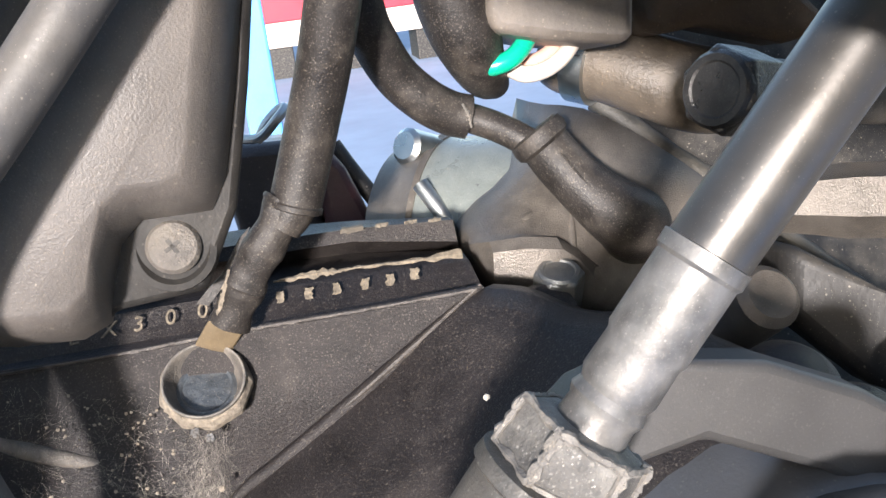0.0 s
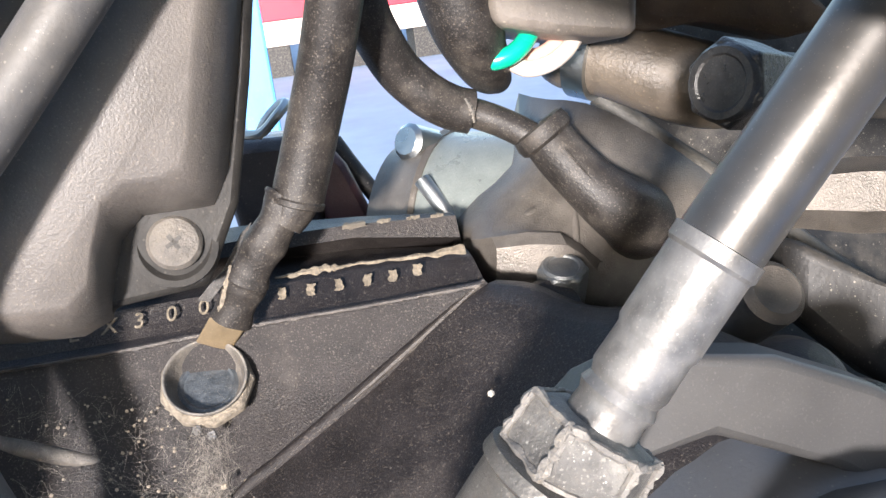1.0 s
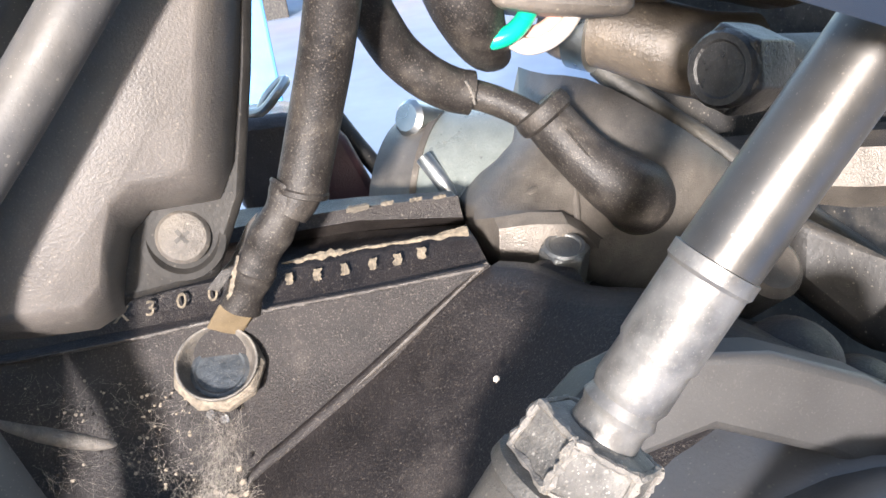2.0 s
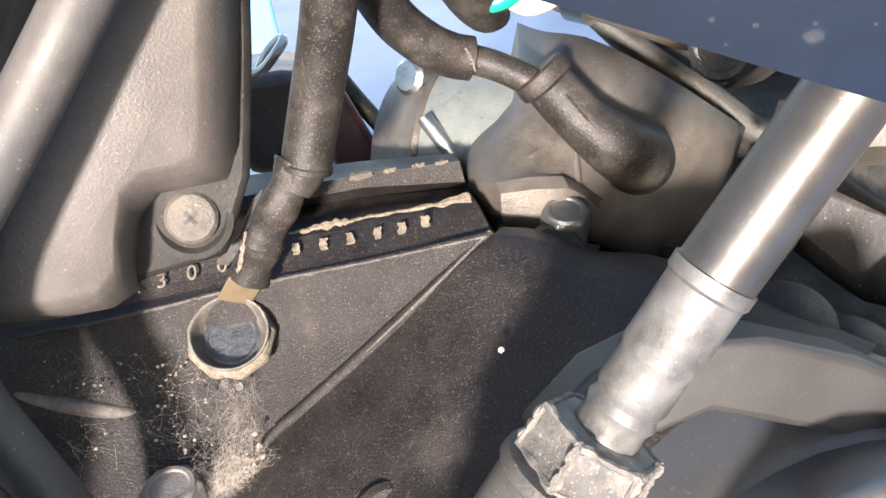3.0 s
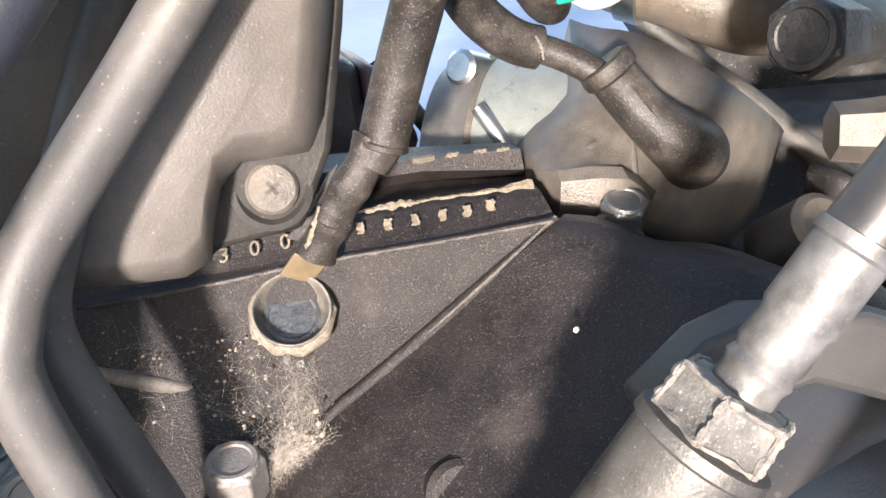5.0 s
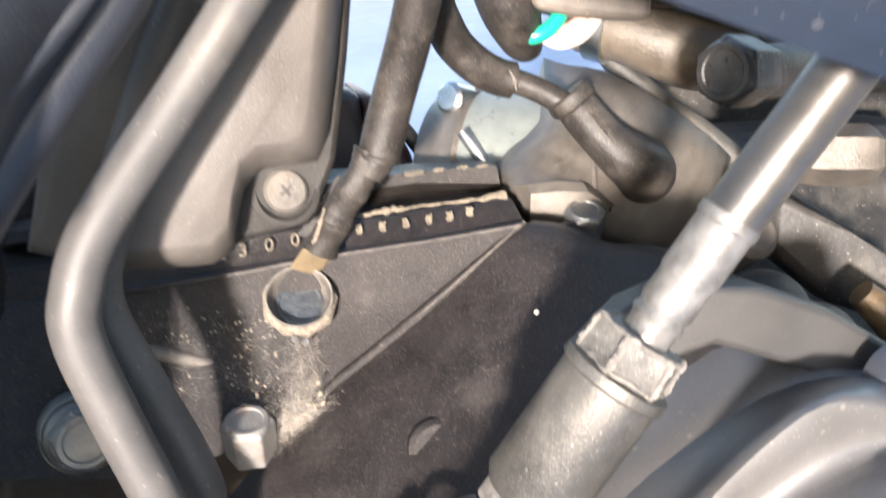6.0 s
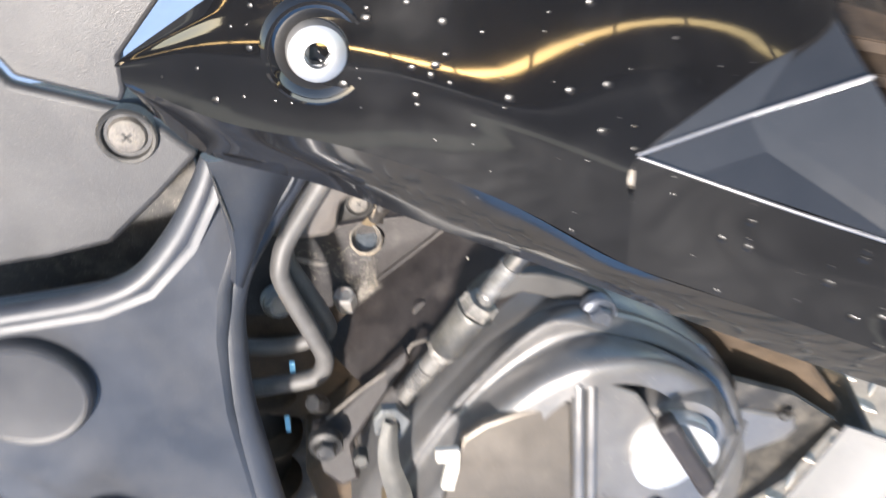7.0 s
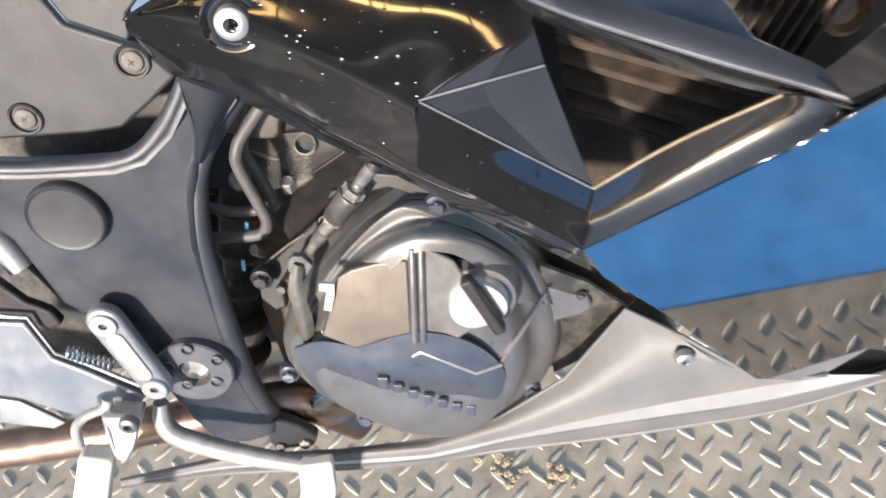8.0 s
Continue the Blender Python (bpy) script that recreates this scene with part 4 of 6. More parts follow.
engine_block = part("cylinder_block", prism([(-0.0798, 0.0500, 0.4152), (-0.0695, 0.0520, 0.4159), (-0.0429, 0.0480, 0.4337), (-0.0272, 0.0440, 0.4347), (0.0296, 0.0440, 0.4291), (0.0303, 0.0700, 0.3548), (-0.0330, 0.0900, 0.3961), (-0.0557, 0.0840, 0.4044), (-0.0640, 0.0720, 0.4138)], -0.030), DARK, bike, "engine block, shade painted near-black", bevel=0.004)
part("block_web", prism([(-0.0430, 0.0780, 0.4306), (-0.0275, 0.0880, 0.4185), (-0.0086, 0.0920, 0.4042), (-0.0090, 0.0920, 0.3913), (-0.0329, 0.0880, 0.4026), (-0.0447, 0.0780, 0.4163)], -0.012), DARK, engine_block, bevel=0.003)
part("cast_lug", lathe((-0.0523, 0.0820, 0.4209), (0.1, 0.8, 0.5), [(-0.012, 0.0062), (0.004, 0.006), (0.0055, 0.0045), (0.0055, 0)], 24), CAST, engine_block)
part("union_nut", lathe((-0.0346, 0.0840, 0.4372), (0.9, 0.3, -0.1), [(-0.012, 0.0055), (-0.006, 0.0060), (0.0, 0.0068), (0.010, 0.0068), (0.012, 0.0055)], 6), CAST, engine_block)
part("block_back", prism([(-0.0381, 0.0050, 0.5070), (0.0906, 0.0050, 0.4931), (0.0888, 0.0050, 0.3941), (-0.0171, 0.0050, 0.4256), (-0.0333, 0.0050, 0.4403), (-0.0399, 0.0050, 0.4516)], -0.03), DARK, engine_block)

part("gearbox_case", prism([(-0.2221, 0.0560, 0.3911), (-0.1978, 0.0560, 0.3851), (-0.1873, 0.0560, 0.4150), (-0.1555, 0.0580, 0.4088), (-0.1397, 0.0640, 0.3708), (-0.1269, 0.0680, 0.3197), (-0.1529, 0.0680, 0.2924), (-0.2422, 0.0560, 0.3200)], -0.02), MUD, bike, "brown grimy gearbox case", bevel=0.004)
part("cylinder_side", prism([(-0.0762, 0.0940, 0.4055), (-0.0580, 0.1000, 0.4001), (-0.0289, 0.1120, 0.3918), (0.0069, 0.1200, 0.3699), (0.0638, 0.1220, 0.3214), (0.0895, 0.1220, 0.2621), (0.0302, 0.1220, 0.3141), (-0.0129, 0.1200, 0.3581), (-0.0437, 0.1100, 0.3778), (-0.0630, 0.1000, 0.3861), (-0.0745, 0.0940, 0.3956)], -0.03), TAN, bike, "tan dusty cylinder side", bevel=0.004, seg=3)

part("header_pipe", tube([(-0.0361, 0.1000, 0.4107), (-0.0271, 0.1030, 0.4006), (-0.0184, 0.1070, 0.3908), (-0.0055, 0.1120, 0.3796), (0.0215, 0.1160, 0.3543), (0.0618, 0.1120, 0.2964)], [0.003, 0.005, 0.0075, 0.0085, 0.0085, 0.0085], 24, 6), HEADER, bike, "golden heat-stained exhaust header")

part("case_rear", prism([(-0.3000, 0.0450, 0.5050), (-0.2020, 0.0450, 0.4900), (-0.1990, 0.0450, 0.4380), (-0.1990, 0.0450, 0.3900), (-0.2300, 0.0450, 0.3700), (-0.3000, 0.0450, 0.3700)], -0.030), CASE, bike, "black rear of the engine case", bevel=0.004)

# airbox behind the earth cable
airbox = part("airbox", prism([(-0.1460, 0.0200, 0.4612), (-0.1397, 0.0200, 0.4607), (-0.1303, 0.0200, 0.4602), (-0.1240, 0.0200, 0.4585), (-0.1238, 0.0200, 0.4360), (-0.1431, 0.0200, 0.4380)], -0.05), AIRBOX, bike, "faded dark airbox behind the cables", bevel=0.003)
part("side_panel", prism([(-0.1238, 0.0206, 0.4584), (-0.1196, 0.0206, 0.4560), (-0.1170, 0.0206, 0.4520), (-0.1122, 0.0206, 0.4378), (-0.1150, 0.0206, 0.4340), (-0.1238, 0.0206, 0.4350)], -0.045), AIRBOX_RED, airbox, "reddish faded side panel", bevel=0.002)
part("wire_ring", tube([(-0.1386, 0.0220, 0.4619), (-0.1346, 0.0260, 0.4619), (-0.1306, 0.0280, 0.4651), (-0.1283, 0.0260, 0.4673), (-0.1297, 0.0240, 0.4672), (-0.1332, 0.0230, 0.4643), (-0.1355, 0.0220, 0.4609)], 0.0011, 10, 6), ZINC, airbox, "bent wire ring")
part("hose", tube([(-0.1186, 0.0105, 0.4570), (-0.1150, 0.0120, 0.4500), (-0.1105, 0.0140, 0.4420), (-0.1060, 0.0165, 0.4340), (-0.1020, 0.0200, 0.4270)], 0.0021, 16, 4), DARK, airbox, "thin black hose")

# clutch cable with adjuster and lever
CABLE = [Vector(p) for p in ((-0.1538, 0.1500, 0.3772), (-0.1446, 0.1500, 0.3904), (-0.1321, 0.1500, 0.4053), (-0.1262, 0.1500, 0.4130), (-0.1071, 0.1530, 0.4350), (-0.0960, 0.155, 0.4500), (-0.0560, 0.1610, 0.4960), (-0.0200, 0.1630, 0.5300))]
cable_dir = (CABLE[5] - CABLE[3]).normalized()
cable = part("clutch_cable", tube([CABLE[5] - cable_dir * 0.001, CABLE[5] + (CABLE[6] - CABLE[5]) * 0.5, CABLE[6], CABLE[7]], 0.0040, 32, 8), DARK_STEEL, bike, "steel clutch cable with white-corroded adjuster")
part("sleeve", lathe(CABLE[5], -cable_dir, [(-0.0008, 0.0036), (-0.0006, 0.0043), (0.0008, 0.0043), (0.0012, 0.0040), (0.009, 0.0040), (0.0096, 0.0037), (0.0135, 0.0038), (0.0145, 0.0034), (0.0155, 0.0038), (0.0165, 0.0034), (0.019, 0.0036), (0.026, 0.0036)], 32), STEEL, cable, "bright steel sleeve")
nut_at = CABLE[5] - cable_dir * 0.0195
lock_nut = part("lock_nut", lathe(nut_at, -cable_dir, [(-0.0012, 0.0042), (-0.0008, 0.0064), (0.0042, 0.0068), (0.005, 0.0060)], 6, phase=0.4), NUT, cable, "corroded lock nut", smooth=False, bevel=0.0006)
nut_side = (-cable_dir).orthogonal().normalized()
nut_up = (-cable_dir).cross(nut_side)
rust_rnd = random.Random(6)
corners = [nut_side * math.cos(a) + nut_up * math.sin(a) for a in (0.4 + math.pi * k / 3 for k in range(6))]
for k in range(6):
    a_, b_ = corners[k], corners[(k + 1) % 6]
    lo_, hi_ = nut_at + cable_dir * 0.0006, nut_at - cable_dir * 0.0042
    loop_ = [lo_ + a_ * 0.0064, lo_ + (a_ + b_) * 0.0032, lo_ + b_ * 0.0064, (lo_ + hi_) / 2 + b_ * 0.0066, hi_ + b_ * 0.0067, hi_ + (a_ + b_) * 0.00335, hi_ + a_ * 0.0067, (lo_ + hi_) / 2 + a_ * 0.0066]
    part("corrosion", tube(closed(loop_, 5) + [loop_[0]], [rust_rnd.uniform(0.0002, 0.00065) for _ in range(41)], 6, 1), OXIDE, lock_nut, "white corrosion along the edges")
part("nut_washer", lathe(nut_at - cable_dir * 0.0048, -cable_dir, [(-0.0006, 0.0055), (0, 0.0076), (0.0014, 0.0078), (0.002, 0.0070)], 36), ADJUSTER, cable)
body_at = nut_at - cable_dir * 0.0062
part("adjuster_body", lathe(body_at, -cable_dir, [(-0.0005, 0.0060), (0.0, 0.0072), (0.019, 0.0072), (0.0205, 0.0062), (0.021, 0.004)], 40), ADJUSTER, cable, "dusty dark metal adjuster body")
low_at = body_at - cable_dir * 0.0205
part("lower_nut", lathe(low_at, -cable_dir, [(-0.0005, 0.0045), (0.0002, 0.0062), (0.0035, 0.0062), (0.0042, 0.0045)], 6, phase=0.2), OXIDE, cable, "corroded lower nut", smooth=False, bevel=0.0006)
folds = [(0.0, 0.0042), (0.008, 0.0042)]
for k in range(6):
    folds += [(0.0085 + k * 0.0024, 0.0050 - k * 0.0002), (0.0097 + k * 0.0024, 0.0038 - k * 0.0002)]
part("bellows", lathe(low_at - cable_dir * 0.004, -cable_dir, folds + [(0.024, 0.0030), (0.028, 0.0030), (0.028, 0.0)], 28), BELLOWS, cable, "ribbed rubber bellows")
part("cable_fork", prism([(-0.1583, 0.1500, 0.3882), (-0.1540, 0.1500, 0.3925), (-0.1480, 0.1500, 0.3915), (-0.1436, 0.1500, 0.3844), (-0.1480, 0.1500, 0.3775), (-0.1516, 0.1500, 0.3722), (-0.1524, 0.1500, 0.3735), (-0.1484, 0.1500, 0.3830), (-0.1500, 0.1500, 0.3872), (-0.1530, 0.1500, 0.3868), (-0.1576, 0.1500, 0.3800), (-0.1592, 0.1500, 0.3806)], 0.0050), DULL_ZINC, cable, "dull zinc-plated cable fork", bevel=0.0005)
lever = part("clutch_lever", sheet([[(-0.1537, 0.1560, 0.3885), (-0.1580, 0.1590, 0.3790), (-0.1596, 0.1610, 0.3690), (-0.1594, 0.1625, 0.3570), (-0.1586, 0.1640, 0.3420), (-0.1584, 0.1645, 0.3310)], [(-0.1516, 0.1572, 0.3875), (-0.1545, 0.1602, 0.3772), (-0.1556, 0.1622, 0.3680), (-0.1546, 0.1638, 0.3555), (-0.1552, 0.1655, 0.3400), (-0.1570, 0.1655, 0.3290)], [(-0.1498, 0.1560, 0.3861), (-0.1512, 0.1590, 0.3770), (-0.1516, 0.1610, 0.3680), (-0.1498, 0.1625, 0.3530), (-0.1512, 0.1640, 0.3390), (-0.1556, 0.1645, 0.3300)]], 5, 3), LEVER, bike, "dull worn steel clutch release lever", thick=0.0028, bevel=0.0004)
part("lever_seal", lathe((-0.1556, 0.1600, 0.3376), O_AXIS, [(-0.012, 0.0082), (-0.001, 0.0085), (0.0005, 0.0078), (-0.001, 0.0058)], 30), BRASS, lever, "brass-coloured seal ring")
hex_bolt((-0.1676, 0.1500, 0.3651), (0, 1, 0.2), 0.006, 0.004, 0.0, "lever_pin", LEVER, lever)
bracket_bolt = hex_bolt((-0.1820, 0.1400, 0.3660), (-0.05, 1, 0.05), 0.0085, 0.006, 0.0075, "bracket_bolt", ENGINE_BOLT, bike, "dull steel flange bolt", turn=0.2)
hex_bolt((-0.1815, 0.1290, 0.3790), (-0.2, 0.6, 0.7), 0.007, 0.009, 0.0, "bracket_bolt", ENGINE_BOLT, bike, "dusty bracket bolt")
part("case_flange", prism([(-0.1889, 0.1280, 0.3642), (-0.1792, 0.1280, 0.3669), (-0.1405, 0.1320, 0.4008), (-0.1395, 0.1320, 0.3955), (-0.1717, 0.1340, 0.3568), (-0.1722, 0.1360, 0.3367), (-0.1812, 0.1380, 0.3360), (-0.1875, 0.1380, 0.3475)], -0.008), CASE, bike, "black case flange", bevel=0.002)
part("flange_edge", tube([(-0.1808, 0.1280, 0.3691), (-0.1627, 0.1290, 0.3827), (-0.1436, 0.1300, 0.3947), (-0.1375, 0.1280, 0.4009), (-0.1278, 0.1270, 0.4013)], 0.0008, 10, 5), CAST, bike, "pale gasket edge")


# clutch cover
base = closed([(-0.1785, 0.1420, 0.3150), (-0.1658, 0.1420, 0.3413), (-0.1478, 0.1420, 0.3664), (-0.1254, 0.1420, 0.3891), (-0.1027, 0.1420, 0.4071), (-0.0780, 0.1420, 0.4176), (-0.0552, 0.1420, 0.4110), (-0.0300, 0.1420, 0.3915), (-0.0077, 0.1420, 0.3629), (0.0029, 0.1420, 0.3254), (0.0009, 0.1420, 0.2852), (-0.0160, 0.1420, 0.2488), (-0.0443, 0.1420, 0.2178), (-0.0778, 0.1420, 0.2109), (-0.1098, 0.1420, 0.2205), (-0.1396, 0.1420, 0.2399), (-0.1650, 0.1420, 0.2647), (-0.1783, 0.1420, 0.2884)], 4)
mid = Vector((0, 0, 0))
for v in base:
    mid += v / len(base)


def inset(ring, scale, o, shift=(0, 0)):
    return [Vector((mid.x + (v.x - mid.x) * scale + shift[0], o, mid.z + (v.z - mid.z) * scale + shift[1])) for v in ring]


profile = ((1.02, 0.085), (1.02, 0.137), (1.005, 0.142), (0.975, 0.146), (0.95, 0.149), (0.93, 0.1505), (0.87, 0.1525), (0.815, 0.1555), (0.785, 0.160), (0.76, 0.166), (0.72, 0.1720), (0.66, 0.1755), (0.4, 0.1780))
clutch_cover = part("clutch_cover", rings([inset(base, a, o) for a, o in profile]), COVER, bike, "satin dark grey clutch cover with raised lettering pad", angle=50)
part("flange_band", prism([(-0.1120, 0.1310, 0.4270), (-0.1040, 0.1330, 0.4345), (-0.0975, 0.1340, 0.4366), (-0.0830, 0.1340, 0.4336), (-0.0715, 0.1340, 0.4278), (-0.0600, 0.1340, 0.4190), (-0.0545, 0.1340, 0.4120), (-0.0480, 0.1340, 0.4030), (-0.0590, 0.1340, 0.4040), (-0.0690, 0.1340, 0.4134), (-0.0770, 0.1340, 0.4192), (-0.0910, 0.1340, 0.4262), (-0.1000, 0.1340, 0.4250), (-0.1080, 0.1330, 0.4190)], 0.0070), FLANGE, clutch_cover, "flat grainy grey flange round the cover", bevel=0.0012, seg=3)
part("shoulder", sheet([
    [(-0.1816, 0.1390, 0.3104), (-0.1673, 0.1390, 0.3398), (-0.1490, 0.1390, 0.3660), (-0.1265, 0.1390, 0.3887), (-0.1037, 0.1390, 0.4068), (-0.0783, 0.1390, 0.4164), (-0.0547, 0.1390, 0.4097), (-0.0286, 0.1390, 0.3900), (-0.0058, 0.1390, 0.3612), (0.0049, 0.1390, 0.3225)],
    [(-0.1738, 0.1470, 0.3192), (-0.1594, 0.1480, 0.3459), (-0.1417, 0.1490, 0.3706), (-0.1205, 0.1495, 0.3926), (-0.0994, 0.1495, 0.4113), (-0.0786, 0.1490, 0.4204), (-0.0549, 0.1490, 0.4134), (-0.0299, 0.1485, 0.3946), (-0.0087, 0.1480, 0.3660), (0.0009, 0.1470, 0.3299)],
    [(-0.1679, 0.1520, 0.3253), (-0.1524, 0.1530, 0.3514), (-0.1341, 0.1545, 0.3769), (-0.1145, 0.1560, 0.3994), (-0.0940, 0.1565, 0.4169), (-0.0801, 0.1565, 0.4218), (-0.0632, 0.1565, 0.4127), (-0.0399, 0.1560, 0.3987), (-0.0165, 0.1540, 0.3742), (-0.0021, 0.1505, 0.3343)],
    [(-0.1627, 0.1530, 0.3277), (-0.1469, 0.1540, 0.3531), (-0.1282, 0.1550, 0.3785), (-0.1087, 0.1560, 0.3975), (-0.0891, 0.1570, 0.4103), (-0.0747, 0.1570, 0.4131), (-0.0555, 0.1570, 0.4078), (-0.0363, 0.1560, 0.3933), (-0.0178, 0.1545, 0.3704), (-0.0050, 0.1520, 0.3359)],
    [(-0.1542, 0.1600, 0.3352), (-0.1382, 0.1620, 0.3591), (-0.1190, 0.1635, 0.3861), (-0.1009, 0.1655, 0.4035), (-0.0837, 0.1665, 0.4122), (-0.0716, 0.1670, 0.4140), (-0.0533, 0.1665, 0.4096), (-0.0350, 0.1650, 0.3967), (-0.0193, 0.1620, 0.3739), (-0.0079, 0.1570, 0.3415)],
    [(-0.1417, 0.1710, 0.3455), (-0.1294, 0.1715, 0.3665), (-0.1119, 0.1725, 0.3909), (-0.0962, 0.1740, 0.4045), (-0.0814, 0.1745, 0.4114), (-0.0703, 0.1750, 0.4130), (-0.0534, 0.1745, 0.4091), (-0.0378, 0.1720, 0.3966), (-0.0255, 0.1690, 0.3760), (-0.0149, 0.1640, 0.3484)],
    [(-0.1172, 0.1770, 0.3508), (-0.1107, 0.1770, 0.3683), (-0.1012, 0.1770, 0.3848), (-0.0894, 0.1770, 0.3962), (-0.0785, 0.1775, 0.4037), (-0.0700, 0.1775, 0.4048), (-0.0562, 0.1770, 0.4008), (-0.0444, 0.1750, 0.3897), (-0.0354, 0.1730, 0.3721), (-0.0290, 0.1710, 0.3542)]], 4, 4), COVER, clutch_cover, "folded shoulder of the cover", angle=60)
part("window_panel", prism([(-0.1250, 0.1714, 0.3897), (-0.1160, 0.1711, 0.3945), (-0.1014, 0.1716, 0.3978), (-0.0821, 0.1727, 0.3987), (-0.0864, 0.1812, 0.3467), (-0.1003, 0.1803, 0.3464), (-0.1168, 0.1801, 0.3413), (-0.1217, 0.1800, 0.3395), (-0.1418, 0.1769, 0.3501)], 0.0040), BRONZE, clutch_cover, "flat bronze-grey panel", bevel=0.0014, seg=3)
part("rib_bar", prism([(-0.0809, 0.1711, 0.4072), (-0.0762, 0.1709, 0.4081), (-0.0828, 0.1820, 0.3423), (-0.0876, 0.1820, 0.3428)], 0.0065), COVER, clutch_cover, bevel=0.0028, seg=4)
part("rib_bar", prism([(-0.0756, 0.1709, 0.4081), (-0.0713, 0.1711, 0.4061), (-0.0780, 0.1820, 0.3418), (-0.0825, 0.1820, 0.3423)], 0.0060), COVER, clutch_cover, bevel=0.0028, seg=4)
part("rib_bed", prism([(-0.0840, 0.1717, 0.4039), (-0.0690, 0.1715, 0.4037), (-0.0560, 0.1726, 0.3950), (-0.0470, 0.1760, 0.3760), (-0.0480, 0.1805, 0.3483), (-0.0632, 0.1821, 0.3394), (-0.0925, 0.1821, 0.3426)], 0.0030), COVER, clutch_cover, "smooth bed beside the ribs", bevel=0.0022, seg=4)
part("side_ridge", tube([(-0.0365, 0.1780, 0.3112), (-0.0202, 0.1725, 0.3337), (-0.0040, 0.1570, 0.3485)], [0.0016, 0.0018, 0.0008], 10, 5), COVER, clutch_cover)
part("lower_ridge", tube([(-0.1421, 0.1760, 0.3493), (-0.1319, 0.1795, 0.3453), (-0.1207, 0.1815, 0.3407)], 0.0010, 10, 4), ALUMINIUM, clutch_cover)
pad = part("lettering_pad", sheet([[(-0.1642, 0.1685, 0.3311), (-0.1436, 0.1760, 0.3418), (-0.1187, 0.1810, 0.3405), (-0.0963, 0.1840, 0.3485), (-0.0806, 0.1845, 0.3505), (-0.0625, 0.1840, 0.3448), (-0.0467, 0.1820, 0.3318), (-0.0357, 0.1785, 0.3117), (-0.0320, 0.1710, 0.2810)],
                                   [(-0.1630, 0.1690, 0.3128), (-0.1413, 0.1760, 0.3175), (-0.1197, 0.1800, 0.3142), (-0.1020, 0.1820, 0.3118), (-0.0845, 0.1825, 0.3089), (-0.0671, 0.1820, 0.3045), (-0.0536, 0.1800, 0.2959), (-0.0432, 0.1760, 0.2811), (-0.0352, 0.1690, 0.2663)],
                                   [(-0.1604, 0.1610, 0.2831), (-0.1450, 0.1615, 0.2665), (-0.1277, 0.1610, 0.2539), (-0.1115, 0.1590, 0.2441), (-0.0943, 0.1590, 0.2400), (-0.0767, 0.1590, 0.2381), (-0.0608, 0.1590, 0.2387), (-0.0485, 0.1600, 0.2455), (-0.0389, 0.1620, 0.2546)]], 5, 5), COVER_DARK, clutch_cover, "raised dark blue-grey pad", thick=0.002)
part("pad_ridge", tube([(-0.1036, 0.1834, 0.3238), (-0.0828, 0.1850, 0.3343), (-0.0667, 0.1848, 0.3232), (-0.0512, 0.1834, 0.3108), (-0.0349, 0.1800, 0.3136)], 0.0013, 10, 1), ALUMINIUM, pad)
part("pad_notch", prism([(-0.1154, 0.1815, 0.3222), (-0.1029, 0.1825, 0.3243), (-0.1131, 0.1810, 0.3145)], 0.0016), DARK, pad, smooth=False)
for k in range(8):
    a = Vector((-0.1099, 0.1848, 0.3110)).lerp(Vector((-0.0498, 0.1738, 0.2643)), k / 7) + Vector((0, 0.0024 * math.sin(math.pi * k / 7), 0))
    part("raised_bar", box(a, (0.0058 if k else 0.0066, 0.0034, 0.0095 if k in (0, 6) else 0.0074), turn=Matrix.Rotation(0.15, 3, "Y")), COVER_DARK, pad, smooth=False, bevel=0.0008)
part("paint_mark", prism([(-0.1356, 0.1765, 0.3890), (-0.1267, 0.1770, 0.3880), (-0.1283, 0.1775, 0.3795), (-0.1321, 0.1780, 0.3688), (-0.1364, 0.1775, 0.3698), (-0.1321, 0.1770, 0.3830), (-0.1364, 0.1765, 0.3839)], 0.0025), TAPE, clutch_cover, "cream paint mark", smooth=False)
cap_at = Vector((-0.0448, 0.1755, 0.3652))
filler = part("filler_cap", lathe(cap_at, O_AXIS, [(-0.004, 0.0180), (0.003, 0.0180), (0.0045, 0.0172), (0.0045, 0)], 44), CAP_METAL, clutch_cover, "polished oil filler cap with a bar grip")
cap_along = (Vector((-0.0337, 0.1810, 0.3472)) - Vector((-0.0503, 0.1810, 0.3897))).normalized()
cap_across = cap_along.cross(O_AXIS).normalized()
for side in (1, -1):
    dish = bmesh.new()
    rim = [cap_at + 0.0170 * (cap_along * math.cos(a) + side * cap_across * math.sin(a)) for a in (math.pi * j / 20 for j in range(21))]
    top = [dish.verts.new(p + O_AXIS * (0.0052 + 0.26 * abs((p - cap_at).dot(cap_across)))) for p in rim]
    low = [dish.verts.new(p + O_AXIS * 0.003) for p in rim]
    dish.faces.new(top)
    for j in range(20):
        dish.faces.new((top[j], top[j + 1], low[j + 1], low[j]))
    part("cap_half", dish, CAP_METAL, filler, angle=30)
part("filler_boss", lathe(cap_at, O_AXIS, [(-0.016, 0.027), (-0.004, 0.0245), (0.0005, 0.0225), (0.0005, 0.0187)], 44), COVER, clutch_cover)
grip_a, grip_b = Vector((-0.0502, 0.1830, 0.3913)), Vector((-0.0329, 0.1830, 0.3490))
gd = (grip_b - grip_a).normalized()
gs = gd.cross(O_AXIS).normalized() * 0.0038
part("grip", prism([grip_a + gs, grip_b + gs, grip_b - gs, grip_a - gs], 0.009), CASE, filler, "dark grip bar", bevel=0.0022, seg=4)
